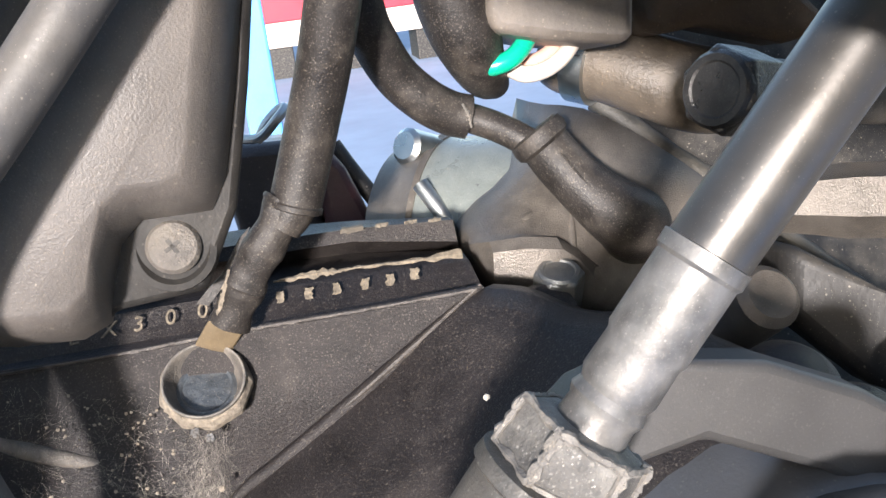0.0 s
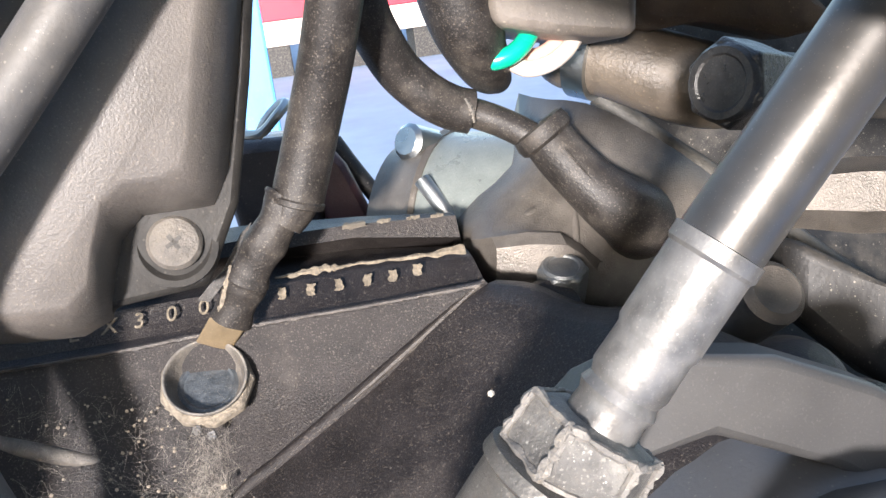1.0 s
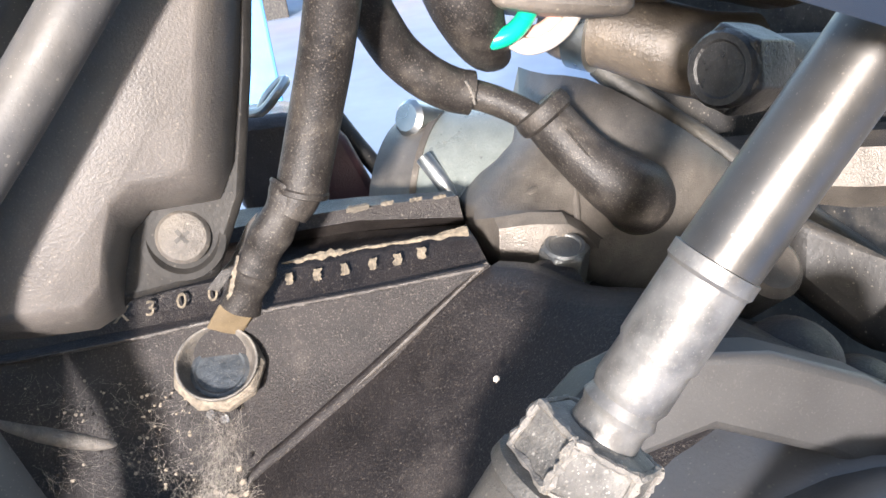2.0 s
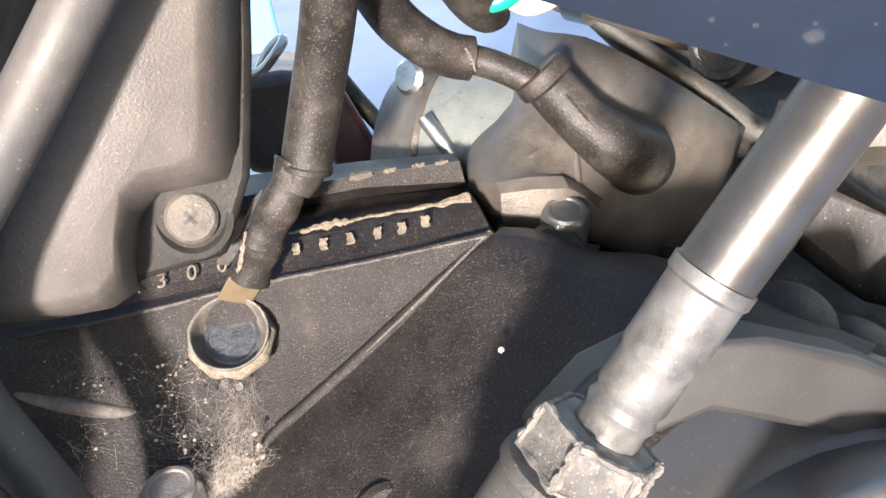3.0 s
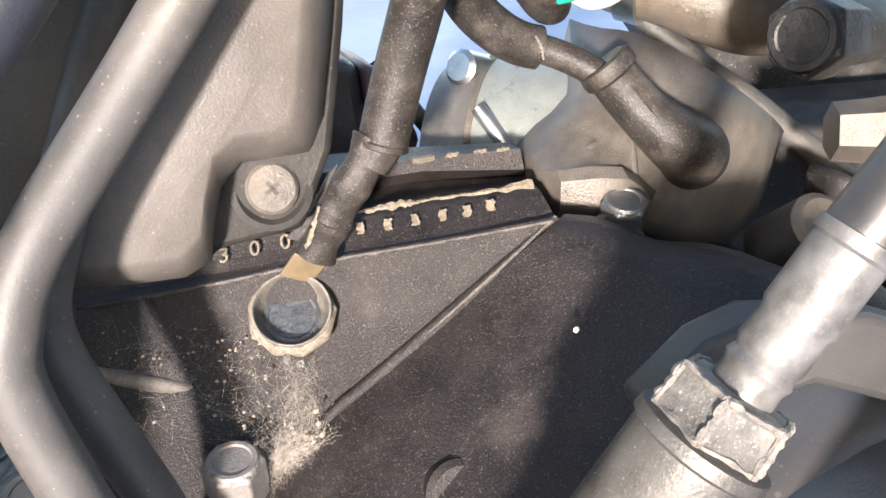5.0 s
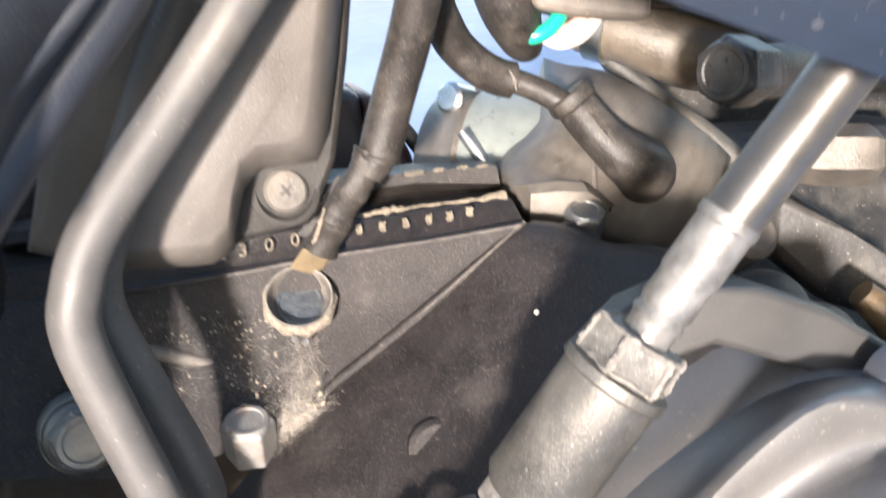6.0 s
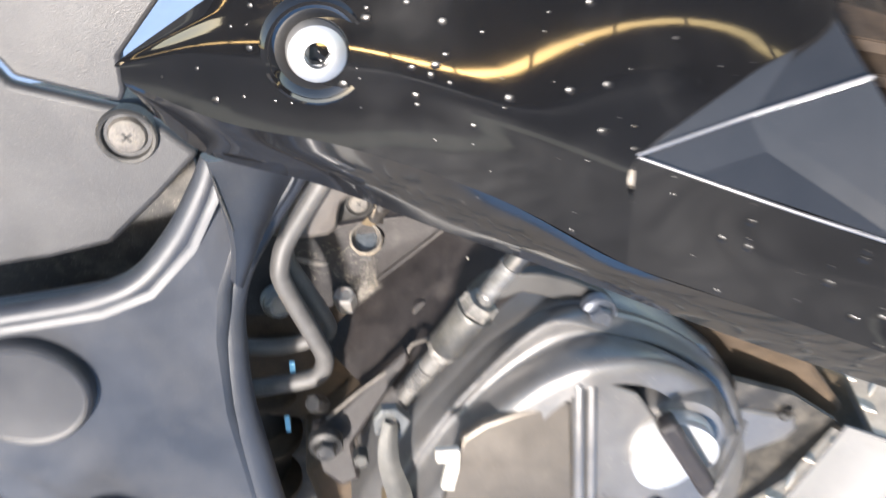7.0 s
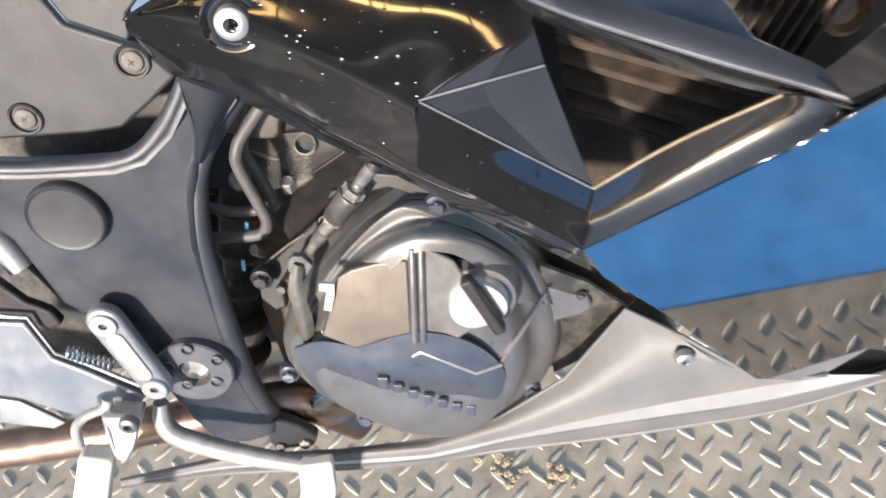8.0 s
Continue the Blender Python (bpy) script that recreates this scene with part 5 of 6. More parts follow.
for p in ((-0.0635, 0.1490, 0.4163), (-0.0227, 0.1460, 0.3774), (-0.0180, 0.1500, 0.2574), (-0.0763, 0.1500, 0.2242), (-0.1353, 0.1500, 0.2424), (-0.1807, 0.1460, 0.2872)):
    hex_bolt(p, (0, 1, 0.02), 0.0085, 0.006, 0.0072, "cover_bolt", COVER_DARK, clutch_cover, "painted cover bolt", turn=0.3)
part("ear", prism([(-0.0118, 0.1400, 0.3508), (0.0126, 0.1400, 0.3379), (0.0240, 0.1400, 0.3329), (0.0253, 0.1400, 0.3251), (0.0193, 0.1400, 0.3194), (0.0027, 0.1400, 0.3158), (-0.0046, 0.1400, 0.2943), (-0.0139, 0.1410, 0.3165)], 0.007), COVER, clutch_cover, bevel=0.002, seg=3)
part("ear_hole", lathe((0.0189, 0.1472, 0.3362), O_AXIS, [(-0.004, 0.0032), (0.0005, 0.0034), (0.0002, 0.0028), (-0.004, 0.0026)], 20), DARK, clutch_cover)

# masses inside: lower engine, exhaust, shock
lower_engine = part("lower_engine", prism([(-0.2040, 0.1000, 0.3112), (-0.1367, 0.1000, 0.3642), (-0.0570, 0.1000, 0.3962), (0.0132, 0.1000, 0.3476), (0.0349, 0.1000, 0.2957), (0.0090, 0.1000, 0.2321), (-0.0441, 0.1000, 0.2013), (-0.1567, 0.1000, 0.2133), (-0.1988, 0.1000, 0.2241)], -0.08), MUD, bike, "grimy brown engine underside", bevel=0.004)
part("front_casting", prism([(-0.0968, 0.1180, 0.4214), (-0.0630, 0.1220, 0.4033), (-0.0165, 0.1300, 0.3901), (0.0313, 0.1350, 0.3596), (0.0572, 0.1300, 0.3134), (0.0341, 0.1100, 0.2614), (0.0002, 0.1000, 0.2679), (-0.0397, 0.1000, 0.3313), (-0.0893, 0.1000, 0.3736)], -0.012), MUD, lower_engine, bevel=0.003)
part("mount_lug", prism([(-0.0660, 0.1250, 0.4066), (-0.0541, 0.1260, 0.4072), (-0.0257, 0.1300, 0.3886), (-0.0173, 0.1320, 0.3773), (-0.0293, 0.1300, 0.3740), (-0.0584, 0.1260, 0.3912)], 0.010), CAST, lower_engine, bevel=0.002)
# engine rear: a near-black sheet, shade painted in
part("engine_rear", prism([(-0.2532, 0.0150, 0.3818), (-0.1623, 0.0150, 0.3667), (-0.1569, 0.0150, 0.2564), (-0.1850, 0.0150, 0.1031), (-0.2686, 0.0150, 0.0885), (-0.2936, 0.0150, 0.1373), (-0.2840, 0.0150, 0.2581)], -0.010), DARK, bike, "rear of the engine, shade painted near-black", smooth=False)
shock = part("rear_shock", tube([(-0.2130, 0.0400, 0.3688), (-0.2308, 0.0400, 0.2967), (-0.2535, 0.0400, 0.2010)], 0.016, 24, 2), DARK, bike, "dark shock absorber behind the frame")
for k in range(5):
    a = Vector((-0.2126, 0.0480, 0.3643)).lerp(Vector((-0.2468, 0.0480, 0.2211)), k / 4)
    part("spring_coil", lathe(a, (0.1, 0.1, 1), [(-0.003, 0.018), (-0.0015, 0.0205), (0.0015, 0.0205), (0.003, 0.018)], 28), MUD, shock)
exhaust = part("exhaust_pipe", tube([(-0.5035, 0.1300, 0.2090), (-0.4293, 0.1280, 0.2116), (-0.3562, 0.1240, 0.2163), (-0.2808, 0.1180, 0.2196), (-0.2208, 0.1080, 0.2193), (-0.1843, 0.1000, 0.2086), (-0.1558, 0.0900, 0.1729)], [0.0150, 0.0150, 0.0150, 0.0150, 0.0160, 0.0170, 0.0160], 32, 8), EXHAUST, bike, "heat-browned exhaust pipe")
part("flange_ring", lathe((-0.1715, 0.1200, 0.2313), (0.5, 0.8, -0.3), [(-0.003, 0.0075), (-0.002, 0.0105), (0.002, 0.0105), (0.003, 0.0075)], 30), ZINC, exhaust, "pale exhaust clamp ring")
hex_bolt((-0.1811, 0.1460, 0.2873), (0, 1, 0), 0.008, 0.006, 0.0, "sump_bolt", ZINC, bike, "zinc-plated sump bolt")

# frame plate with cap, gusset, pivot disc
frame_plate = part("frame_plate", prism([(-0.1891, 0.1490, 0.5086), (-0.1818, 0.1470, 0.5034), (-0.1677, 0.1330, 0.4912), (-0.1784, 0.1345, 0.4786), (-0.1914, 0.1375, 0.4649), (-0.1985, 0.1425, 0.4522), (-0.2033, 0.1480, 0.4344), (-0.2082, 0.1530, 0.4075), (-0.2091, 0.1530, 0.3744), (-0.2112, 0.1520, 0.3330), (-0.2127, 0.1480, 0.2861), (-0.2085, 0.1420, 0.2460), (-0.2043, 0.1380, 0.2277), (-0.2096, 0.1360, 0.2135), (-0.2320, 0.1360, 0.2069), (-0.2546, 0.1400, 0.2166), (-0.2630, 0.1460, 0.2491), (-0.2674, 0.1500, 0.2784), (-0.2733, 0.1540, 0.3042), (-0.2877, 0.1550, 0.3185), (-0.2771, 0.1560, 0.3547), (-0.2962, 0.1560, 0.3597), (-0.3067, 0.1570, 0.3722), (-0.3116, 0.1570, 0.3949), (-0.3172, 0.1580, 0.4233), (-0.3381, 0.1580, 0.4543), (-0.3281, 0.1580, 0.4755), (-0.2942, 0.1570, 0.4704), (-0.2657, 0.1560, 0.4680), (-0.2414, 0.1550, 0.4669), (-0.2241, 0.1540, 0.4704), (-0.2069, 0.1520, 0.4832), (-0.1949, 0.1500, 0.4990)], -0.020), FRAME, bike, "satin blue-black frame plate", bevel=0.0055, seg=5)
part("edge_tube", tube([(-0.1531, 0.1208, 0.5035), (-0.1684, 0.1258, 0.4859), (-0.1812, 0.1280, 0.4724), (-0.1940, 0.1303, 0.4576), (-0.2016, 0.1343, 0.4453), (-0.2056, 0.1398, 0.4319), (-0.2096, 0.1454, 0.4059), (-0.2114, 0.1454, 0.3714), (-0.2128, 0.1444, 0.3280), (-0.2134, 0.1400, 0.2795), (-0.2082, 0.1340, 0.2363)], [0.0048, 0.0048, 0.0048, 0.0052, 0.0062, 0.0070, 0.0074, 0.0076, 0.0076, 0.0074, 0.0066], 24, 6), FRAME, frame_plate)
part("top_bead", tube([(-0.3295, 0.1513, 0.4736), (-0.2948, 0.1513, 0.4689), (-0.2662, 0.1503, 0.4666), (-0.2431, 0.1490, 0.4656), (-0.2250, 0.1478, 0.4697), (-0.2084, 0.1458, 0.4827), (-0.1957, 0.1440, 0.4984), (-0.1897, 0.1434, 0.5087)], [0.0050, 0.0050, 0.0050, 0.0052, 0.0056, 0.0056, 0.0050, 0.0040], 20, 6), FRAME, frame_plate)
part("gusset", sheet([[(-0.1905, 0.1495, 0.5110), (-0.1900, 0.1506, 0.4960), (-0.1900, 0.1524, 0.4800), (-0.1940, 0.1532, 0.4650)], [(-0.1740, 0.1424, 0.5065), (-0.1785, 0.1440, 0.4900), (-0.1850, 0.1476, 0.4750), (-0.1930, 0.1505, 0.4610)], [(-0.1570, 0.1275, 0.5030), (-0.1690, 0.1300, 0.4868), (-0.1815, 0.1325, 0.4735), (-0.1930, 0.1375, 0.4585)]], 5, 5), FRAME, frame_plate, "smooth gusset running into the edge", thick=0.003, angle=60)
part("weld_seam", tube([(-0.1897, 0.1516, 0.5060), (-0.1892, 0.1520, 0.4960), (-0.1884, 0.1528, 0.4850)], [0.0003, 0.0006, 0.0003], 8, 5), DARK, frame_plate, "sunk seam beside the gusset")
part("weld", tube([(-0.1655, 0.1322, 0.4915), (-0.1700, 0.1335, 0.4862), (-0.1790, 0.1372, 0.4785), (-0.1866, 0.1452, 0.4728)], [0.0008, 0.0014, 0.0018, 0.0020], 12, 5), FRAME, frame_plate, "uneven weld bead")
part("round_cap", lathe((-0.2769, 0.1560, 0.4381), O_AXIS, [(-0.006, 0.0240), (0.0030, 0.0240), (0.0052, 0.0232), (0.0060, 0.0222), (0.0052, 0.0212), (0.0050, 0.0200), (0.0058, 0.0)], 48), SIDE_PLASTIC, frame_plate, "round black plastic cap")
disc = part("pivot_disc", lathe((-0.2396, 0.1545, 0.3064), O_AXIS, [(-0.006, 0.0262), (0.0034, 0.0262), (0.0046, 0.0250), (0.0055, 0.0115), (0.0030, 0.0105), (-0.006, 0.0095), (-0.006, 0)], 48), DISC, frame_plate, "drilled pivot disc")
hub_at = Vector((-0.2367, 0.1600, 0.3117))
for k in range(5):
    a = 2 * math.pi * k / 5 + 0.35
    part("disc_stud", lathe(hub_at + Vector((0.0172 * math.cos(a), 0, 0.0172 * math.sin(a))), O_AXIS, [(-0.001, 0.0040), (0.0012, 0.0040), (0.0016, 0.0034), (-0.0008, 0.0026), (-0.0008, 0)], 20), DISC, disc)
part("hub", lathe((-0.2396, 0.1545, 0.3064), O_AXIS, [(-0.006, 0.0100), (0.0005, 0.0098), (0.0012, 0.0090), (-0.0015, 0.0080), (-0.0020, 0)], 36), ALUMINIUM, disc, "bright spindle end")
part("lower_bracket", prism([(-0.2045, 0.1380, 0.2339), (-0.1914, 0.1320, 0.2171), (-0.1817, 0.1280, 0.2000), (-0.1871, 0.1260, 0.1877), (-0.2123, 0.1260, 0.1864), (-0.2200, 0.1300, 0.1999)], -0.010), FRAME, frame_plate, bevel=0.002)
hex_bolt((-0.2116, 0.1280, 0.1940), (0, 1, 0.2), 0.008, 0.004, 0.0, "bracket_bolt", DARK_STEEL, frame_plate)
hex_bolt((-0.1919, 0.1280, 0.1952), (0, 1, 0.2), 0.008, 0.004, 0.0, "bracket_bolt", RUSTY, frame_plate)


# brake pipes between frame and engine
for line, name, r in (([(-0.1010, 0.1085, 0.5400), (-0.1225, 0.1090, 0.5160), (-0.1440, 0.1100, 0.4919), (-0.1620, 0.1115, 0.4718), (-0.1775, 0.1145, 0.4548), (-0.1826, 0.1165, 0.4455), (-0.1840, 0.1170, 0.4380), (-0.1816, 0.1170, 0.4241), (-0.1778, 0.1170, 0.4063), (-0.1760, 0.1170, 0.3940), (-0.1800, 0.1170, 0.3857), (-0.1897, 0.1165, 0.3835), (-0.2062, 0.1150, 0.3830), (-0.2260, 0.1120, 0.3815)], "brake_pipe", 0.0040),
                      ([(-0.1600, 0.0990, 0.4860), (-0.1690, 0.1010, 0.4700), (-0.1775, 0.1035, 0.4530), (-0.1814, 0.1040, 0.4440), (-0.1816, 0.1040, 0.4360), (-0.1782, 0.1040, 0.4235), (-0.1738, 0.1040, 0.4080), (-0.1730, 0.1040, 0.3985), (-0.1801, 0.1040, 0.3952), (-0.1953, 0.1040, 0.3942), (-0.2078, 0.1040, 0.3974), (-0.2230, 0.1030, 0.4020)], "brake_pipe", 0.0037)):
    part(name, tube(line, r, 24, 8), PIPE, bike, "bent black coated pipe")

# added blocks: imitate bright deck showing through two gaps, no real part
for spot in ((-0.1917, 0.1120, 0.3870), (-0.2003, 0.1160, 0.3597)):
    part("gap_glimpse", box(Vector(spot), (0.0024, 0.002, 0.0085), turn=Matrix.Rotation(0.15, 3, "Y")), GAP_BLUE, bike, "small added block standing in for blue deck seen through a gap", smooth=False, bevel=0.0005)

# side cover behind the seat line
side_cover = part("side_cover", prism([(-0.2781, 0.1420, 0.5978), (-0.2379, 0.1420, 0.5932), (-0.2488, 0.1420, 0.5593), (-0.2432, 0.1420, 0.5457), (-0.2129, 0.1420, 0.5309), (-0.2045, 0.1420, 0.5248), (-0.1935, 0.1420, 0.5103), (-0.2109, 0.1420, 0.4972), (-0.2327, 0.1420, 0.4825), (-0.2556, 0.1420, 0.4814), (-0.3316, 0.1420, 0.4840)], -0.006), SIDE_PLASTIC, bike, "dusty satin grey-black plastic side cover", bevel=0.0025, seg=4)
def cover_cup(at):
    part("screw_cup", lathe(at, O_AXIS, [(-0.004, 0.0098), (0.0010, 0.0098), (0.0018, 0.0092), (0.0014, 0.0082), (-0.0012, 0.0076), (-0.0020, 0)], 40), DARK, side_cover, "black rubber ring")
    cross_screw(Vector(at) + Vector((0, -0.0012, 0)), O_AXIS, 0.0066, "cover_screw", DUSTY_METAL, side_cover, "worn grey cross-head screw")


cover_cup((-0.2140, 0.1425, 0.5218))
cover_cup((-0.2847, 0.1425, 0.4951))
part("upper_side_cover", prism([(-0.2343, 0.1460, 0.5941), (-0.1642, 0.1460, 0.5860), (-0.2068, 0.1460, 0.5489), (-0.2087, 0.1460, 0.5379), (-0.2111, 0.1460, 0.5344), (-0.2393, 0.1460, 0.5489), (-0.2441, 0.1460, 0.5610)], -0.008), SIDE_PLASTIC, bike, "grey-black plastic upper side cover", bevel=0.0016, seg=3)
part("inner_guard", prism([(-0.3518, 0.1000, 0.4828), (-0.2057, 0.1000, 0.4964), (-0.2077, 0.1000, 0.4665), (-0.2479, 0.1000, 0.4304), (-0.3758, 0.1000, 0.4317)], -0.004), DARK, bike, "dark inner guard behind the side cover")

part("swingarm_guard", prism([(-0.5200, 0.0700, 0.4450), (-0.3300, 0.0700, 0.4500), (-0.2500, 0.0700, 0.4200), (-0.2450, 0.0700, 0.2600), (-0.3300, 0.0700, 0.2300), (-0.5200, 0.0700, 0.2400)], -0.012), DARK, bike, "dark inner guard behind the foot bracket", bevel=0.003)
part("hose", tube([(-0.3900, 0.1050, 0.4250), (-0.3600, 0.1120, 0.4050), (-0.3380, 0.1150, 0.3800), (-0.3250, 0.1160, 0.3500)], 0.0075, 20, 6), RUBBER, bike, "black rubber hose behind the foot bracket")

# foot bracket, brake rod, spring, pedal
foot_bracket = part("foot_bracket", prism([(-0.3740, 0.1520, 0.3675), (-0.3348, 0.1520, 0.3612), (-0.3288, 0.1520, 0.3283), (-0.3121, 0.1540, 0.3191), (-0.2769, 0.1560, 0.2914), (-0.2885, 0.1560, 0.2780), (-0.3338, 0.1520, 0.2739), (-0.3682, 0.1500, 0.2926), (-0.4041, 0.1500, 0.3042)], 0.007), ALU_BRACKET, bike, "grey cast aluminium foot bracket", bevel=0.002, seg=3)
part("bracket_lip", tube([(-0.3674, 0.1600, 0.3739), (-0.3300, 0.1600, 0.3669), (-0.3240, 0.1600, 0.3351), (-0.3067, 0.1610, 0.3249), (-0.2723, 0.1630, 0.2993)], 0.0016, 10, 1), ALU_BRACKET, foot_bracket)
part("heel_guard", prism([(-0.4155, 0.1400, 0.2893), (-0.3789, 0.1400, 0.2767), (-0.3562, 0.1380, 0.2500), (-0.3669, 0.1380, 0.2450), (-0.4290, 0.1380, 0.2620)], 0.004), ALUMINIUM, foot_bracket, bevel=0.001)
part("rear_bracket", prism([(-0.3619, 0.1450, 0.4006), (-0.3458, 0.1450, 0.3952), (-0.3319, 0.1460, 0.3740), (-0.3172, 0.1480, 0.3664), (-0.3128, 0.1480, 0.3553), (-0.3213, 0.1480, 0.3512), (-0.3412, 0.1470, 0.3599), (-0.3766, 0.1460, 0.3678)], 0.008), CASE, bike, "black rear master bracket", bevel=0.002)
part("rear_cylinder", tube([(-0.3532, 0.1280, 0.4201), (-0.3423, 0.1300, 0.4048), (-0.3357, 0.1320, 0.3873)], 0.010, 20, 2), ALU_BRACKET, bike, "grey rear brake cylinder")


def arm_outline(a, b, ra, rb, o):
    """A bar with two round ends, seen from the side."""
    d = math.atan2(b[1] - a[1], b[0] - a[0])
    ends = [(a, ra, d + math.pi / 2 + math.pi * k / 10) for k in range(11)] + [(b, rb, d - math.pi / 2 + math.pi * k / 10) for k in range(11)]
    return [(p[0] + r * math.cos(q), o, p[1] + r * math.sin(q)) for p, r, q in ends]


rod = part("brake_link", prism(arm_outline((-0.2755, 0.3668), (-0.2612, 0.3095), 0.0118, 0.0105, 0.1640), 0.0095), ALU_BRACKET, bike, "satin aluminium brake link", bevel=0.0030, seg=4)
part("raised_web", prism(arm_outline((-0.2722, 0.3535), (-0.2646, 0.3230), 0.0062, 0.0058, 0.1735), 0.0012), PEDAL, rod, "bright worn web", bevel=0.0006)
for spot in ((-0.2755, 0.1735, 0.3668), (-0.2612, 0.1735, 0.3095)):
    head = part("link_screw", lathe(spot, O_AXIS, [(-0.002, 0.0086), (0.0014, 0.0086), (0.0022, 0.0080), (0.0024, 0.0030), (0.0006, 0.0028), (0.0006, 0.0)], 40), ALUMINIUM, rod, "flat zinc-plated socket screw")
    part("socket", lathe(spot, O_AXIS, [(0.0008, 0.0026), (0.0021, 0.0026), (0.0023, 0.0034), (0.0008, 0.0034)], 6), DULL_ZINC, head)
coil = []
spring_a, spring_b = Vector((-0.3139, 0.1620, 0.3374)), Vector((-0.2881, 0.1620, 0.3223))
sd = (spring_b - spring_a).normalized()
su = sd.cross(O_AXIS).normalized()
for k in range(90):
    a = k * 2 * math.pi / 10
    coil.append(spring_a.lerp(spring_b, k / 89) + 0.0042 * (su * math.cos(a) + O_AXIS * math.sin(a)))
part("return_spring", tube(coil, 0.0011, 6, 1), ZINC, bike, "coiled zinc return spring")
peg = part("foot_peg", prism([(-0.3003, 0.1680, 0.2978), (-0.2724, 0.1680, 0.2948), (-0.2823, 0.1760, 0.2746), (-0.2904, 0.1780, 0.2605), (-0.2985, 0.1780, 0.2648), (-0.2981, 0.1740, 0.2853)], 0.016), ALUMINIUM, bike, "folding aluminium foot peg", bevel=0.003, seg=3)
part("peg_arm", prism([(-0.3193, 0.1820, 0.2740), (-0.2969, 0.1820, 0.2682), (-0.3163, 0.1960, 0.2186), (-0.3404, 0.2060, 0.1611), (-0.3652, 0.2060, 0.1636), (-0.3377, 0.1960, 0.2272)], 0.016), TAPE, peg, "worn pale peg bar", bevel=0.003)
part("peg_clip", tube([(-0.3183, 0.1900, 0.2777), (-0.3182, 0.1860, 0.2899), (-0.3123, 0.1800, 0.2947), (-0.2986, 0.1760, 0.2976), (-0.2939, 0.1760, 0.3063)], 0.0034, 10, 5), PEDAL, peg)
socket_screw((-0.2771, 0.1930, 0.2979), O_AXIS, 0.0065, "peg_screw", DULL_ZINC, peg)
pedal = part("brake_pedal", tube([(-0.2698, 0.1600, 0.2826), (-0.2723, 0.1620, 0.2680), (-0.2667, 0.1660, 0.2568), (-0.2438, 0.1700, 0.2460), (-0.2132, 0.1740, 0.2368), (-0.1813, 0.1780, 0.2299)], [0.0050, 0.0066, 0.0074, 0.0074, 0.0070, 0.0062], 16, 8), PEDAL, bike, "bent satin aluminium brake pedal")
part("pedal_tip", prism([(-0.1810, 0.1760, 0.2359), (-0.1568, 0.1760, 0.2381), (-0.1578, 0.1820, 0.2153), (-0.1735, 0.1900, 0.1554), (-0.1983, 0.1900, 0.1579), (-0.1818, 0.1820, 0.2178)], 0.010), TAPE, pedal, "pale worn pedal tip", bevel=0.002)

# upper fairing
crease = [(-0.2055, 0.1534, 0.5443), (-0.1769, 0.1651, 0.5300), (-0.1418, 0.1766, 0.5198), (-0.1014, 0.1882, 0.5000), (-0.0652, 0.1972, 0.4729), (-0.0244, 0.2190, 0.4589), (0.0106, 0.2490, 0.4528)]
upper_line = [(-0.2042, 0.1531, 0.5507), (-0.1721, 0.1632, 0.5571), (-0.1339, 0.1744, 0.5536), (-0.0953, 0.1854, 0.5334), (-0.0603, 0.1941, 0.5076), (-0.0215, 0.2165, 0.4935), (0.0167, 0.2460, 0.4834)]
mid_line = [(-0.2048, 0.1532, 0.5482), (-0.1752, 0.1638, 0.5451), (-0.1376, 0.1756, 0.5370), (-0.0981, 0.1868, 0.5178), (-0.0625, 0.1957, 0.4910), (-0.0230, 0.2170, 0.4766), (0.0140, 0.2450, 0.4690)]
fair_bm = sheet([crease[:5], mid_line[:5], upper_line[:5], [(-0.1763, 0.1609, 0.5649), (-0.1388, 0.1709, 0.5693), (-0.1005, 0.1800, 0.5641), (-0.0597, 0.1880, 0.5527), (-0.0271, 0.1945, 0.5285)], [(-0.1424, 0.1682, 0.5811), (-0.1073, 0.1753, 0.5860), (-0.0708, 0.1817, 0.5826), (-0.0367, 0.1868, 0.5736), (-0.0038, 0.1935, 0.5418)],
       [(-0.1030, 0.1718, 0.6104), (-0.0662, 0.1767, 0.6137), (-0.0370, 0.1795, 0.6126), (-0.0144, 0.1826, 0.6025), (-0.0113, 0.1868, 0.5806)]], 8, 6)
sheet([crease[4:], mid_line[4:], upper_line[4:]], 6, 6, fair_bm)
fairing = part("fairing", fair_bm, GLOSS, bike, "gloss black plastic fairing with dried drops", thick=0.0025, angle=25)
lip_low = [(-0.2053, 0.1530, 0.5428), (-0.1905, 0.1493, 0.5149), (-0.1546, 0.1621, 0.5017), (-0.1188, 0.1725, 0.4825), (-0.0791, 0.1848, 0.4626), (-0.0312, 0.2050, 0.4408), (0.0155, 0.2370, 0.4302)]
part("lower_lip", sheet([crease, [(Vector(a) + Vector(b)) / 2 + Vector((0, 0.0004, -0.0002)) for a, b in zip(crease, lip_low)], lip_low], 6, 4), LIP_GLOSS, fairing, "down-turned gloss lip", thick=0.0012)
wet = random.Random(17)
drops = bmesh.new()
faces = [p for p in fairing.data.polygons if p.area > 1e-7]
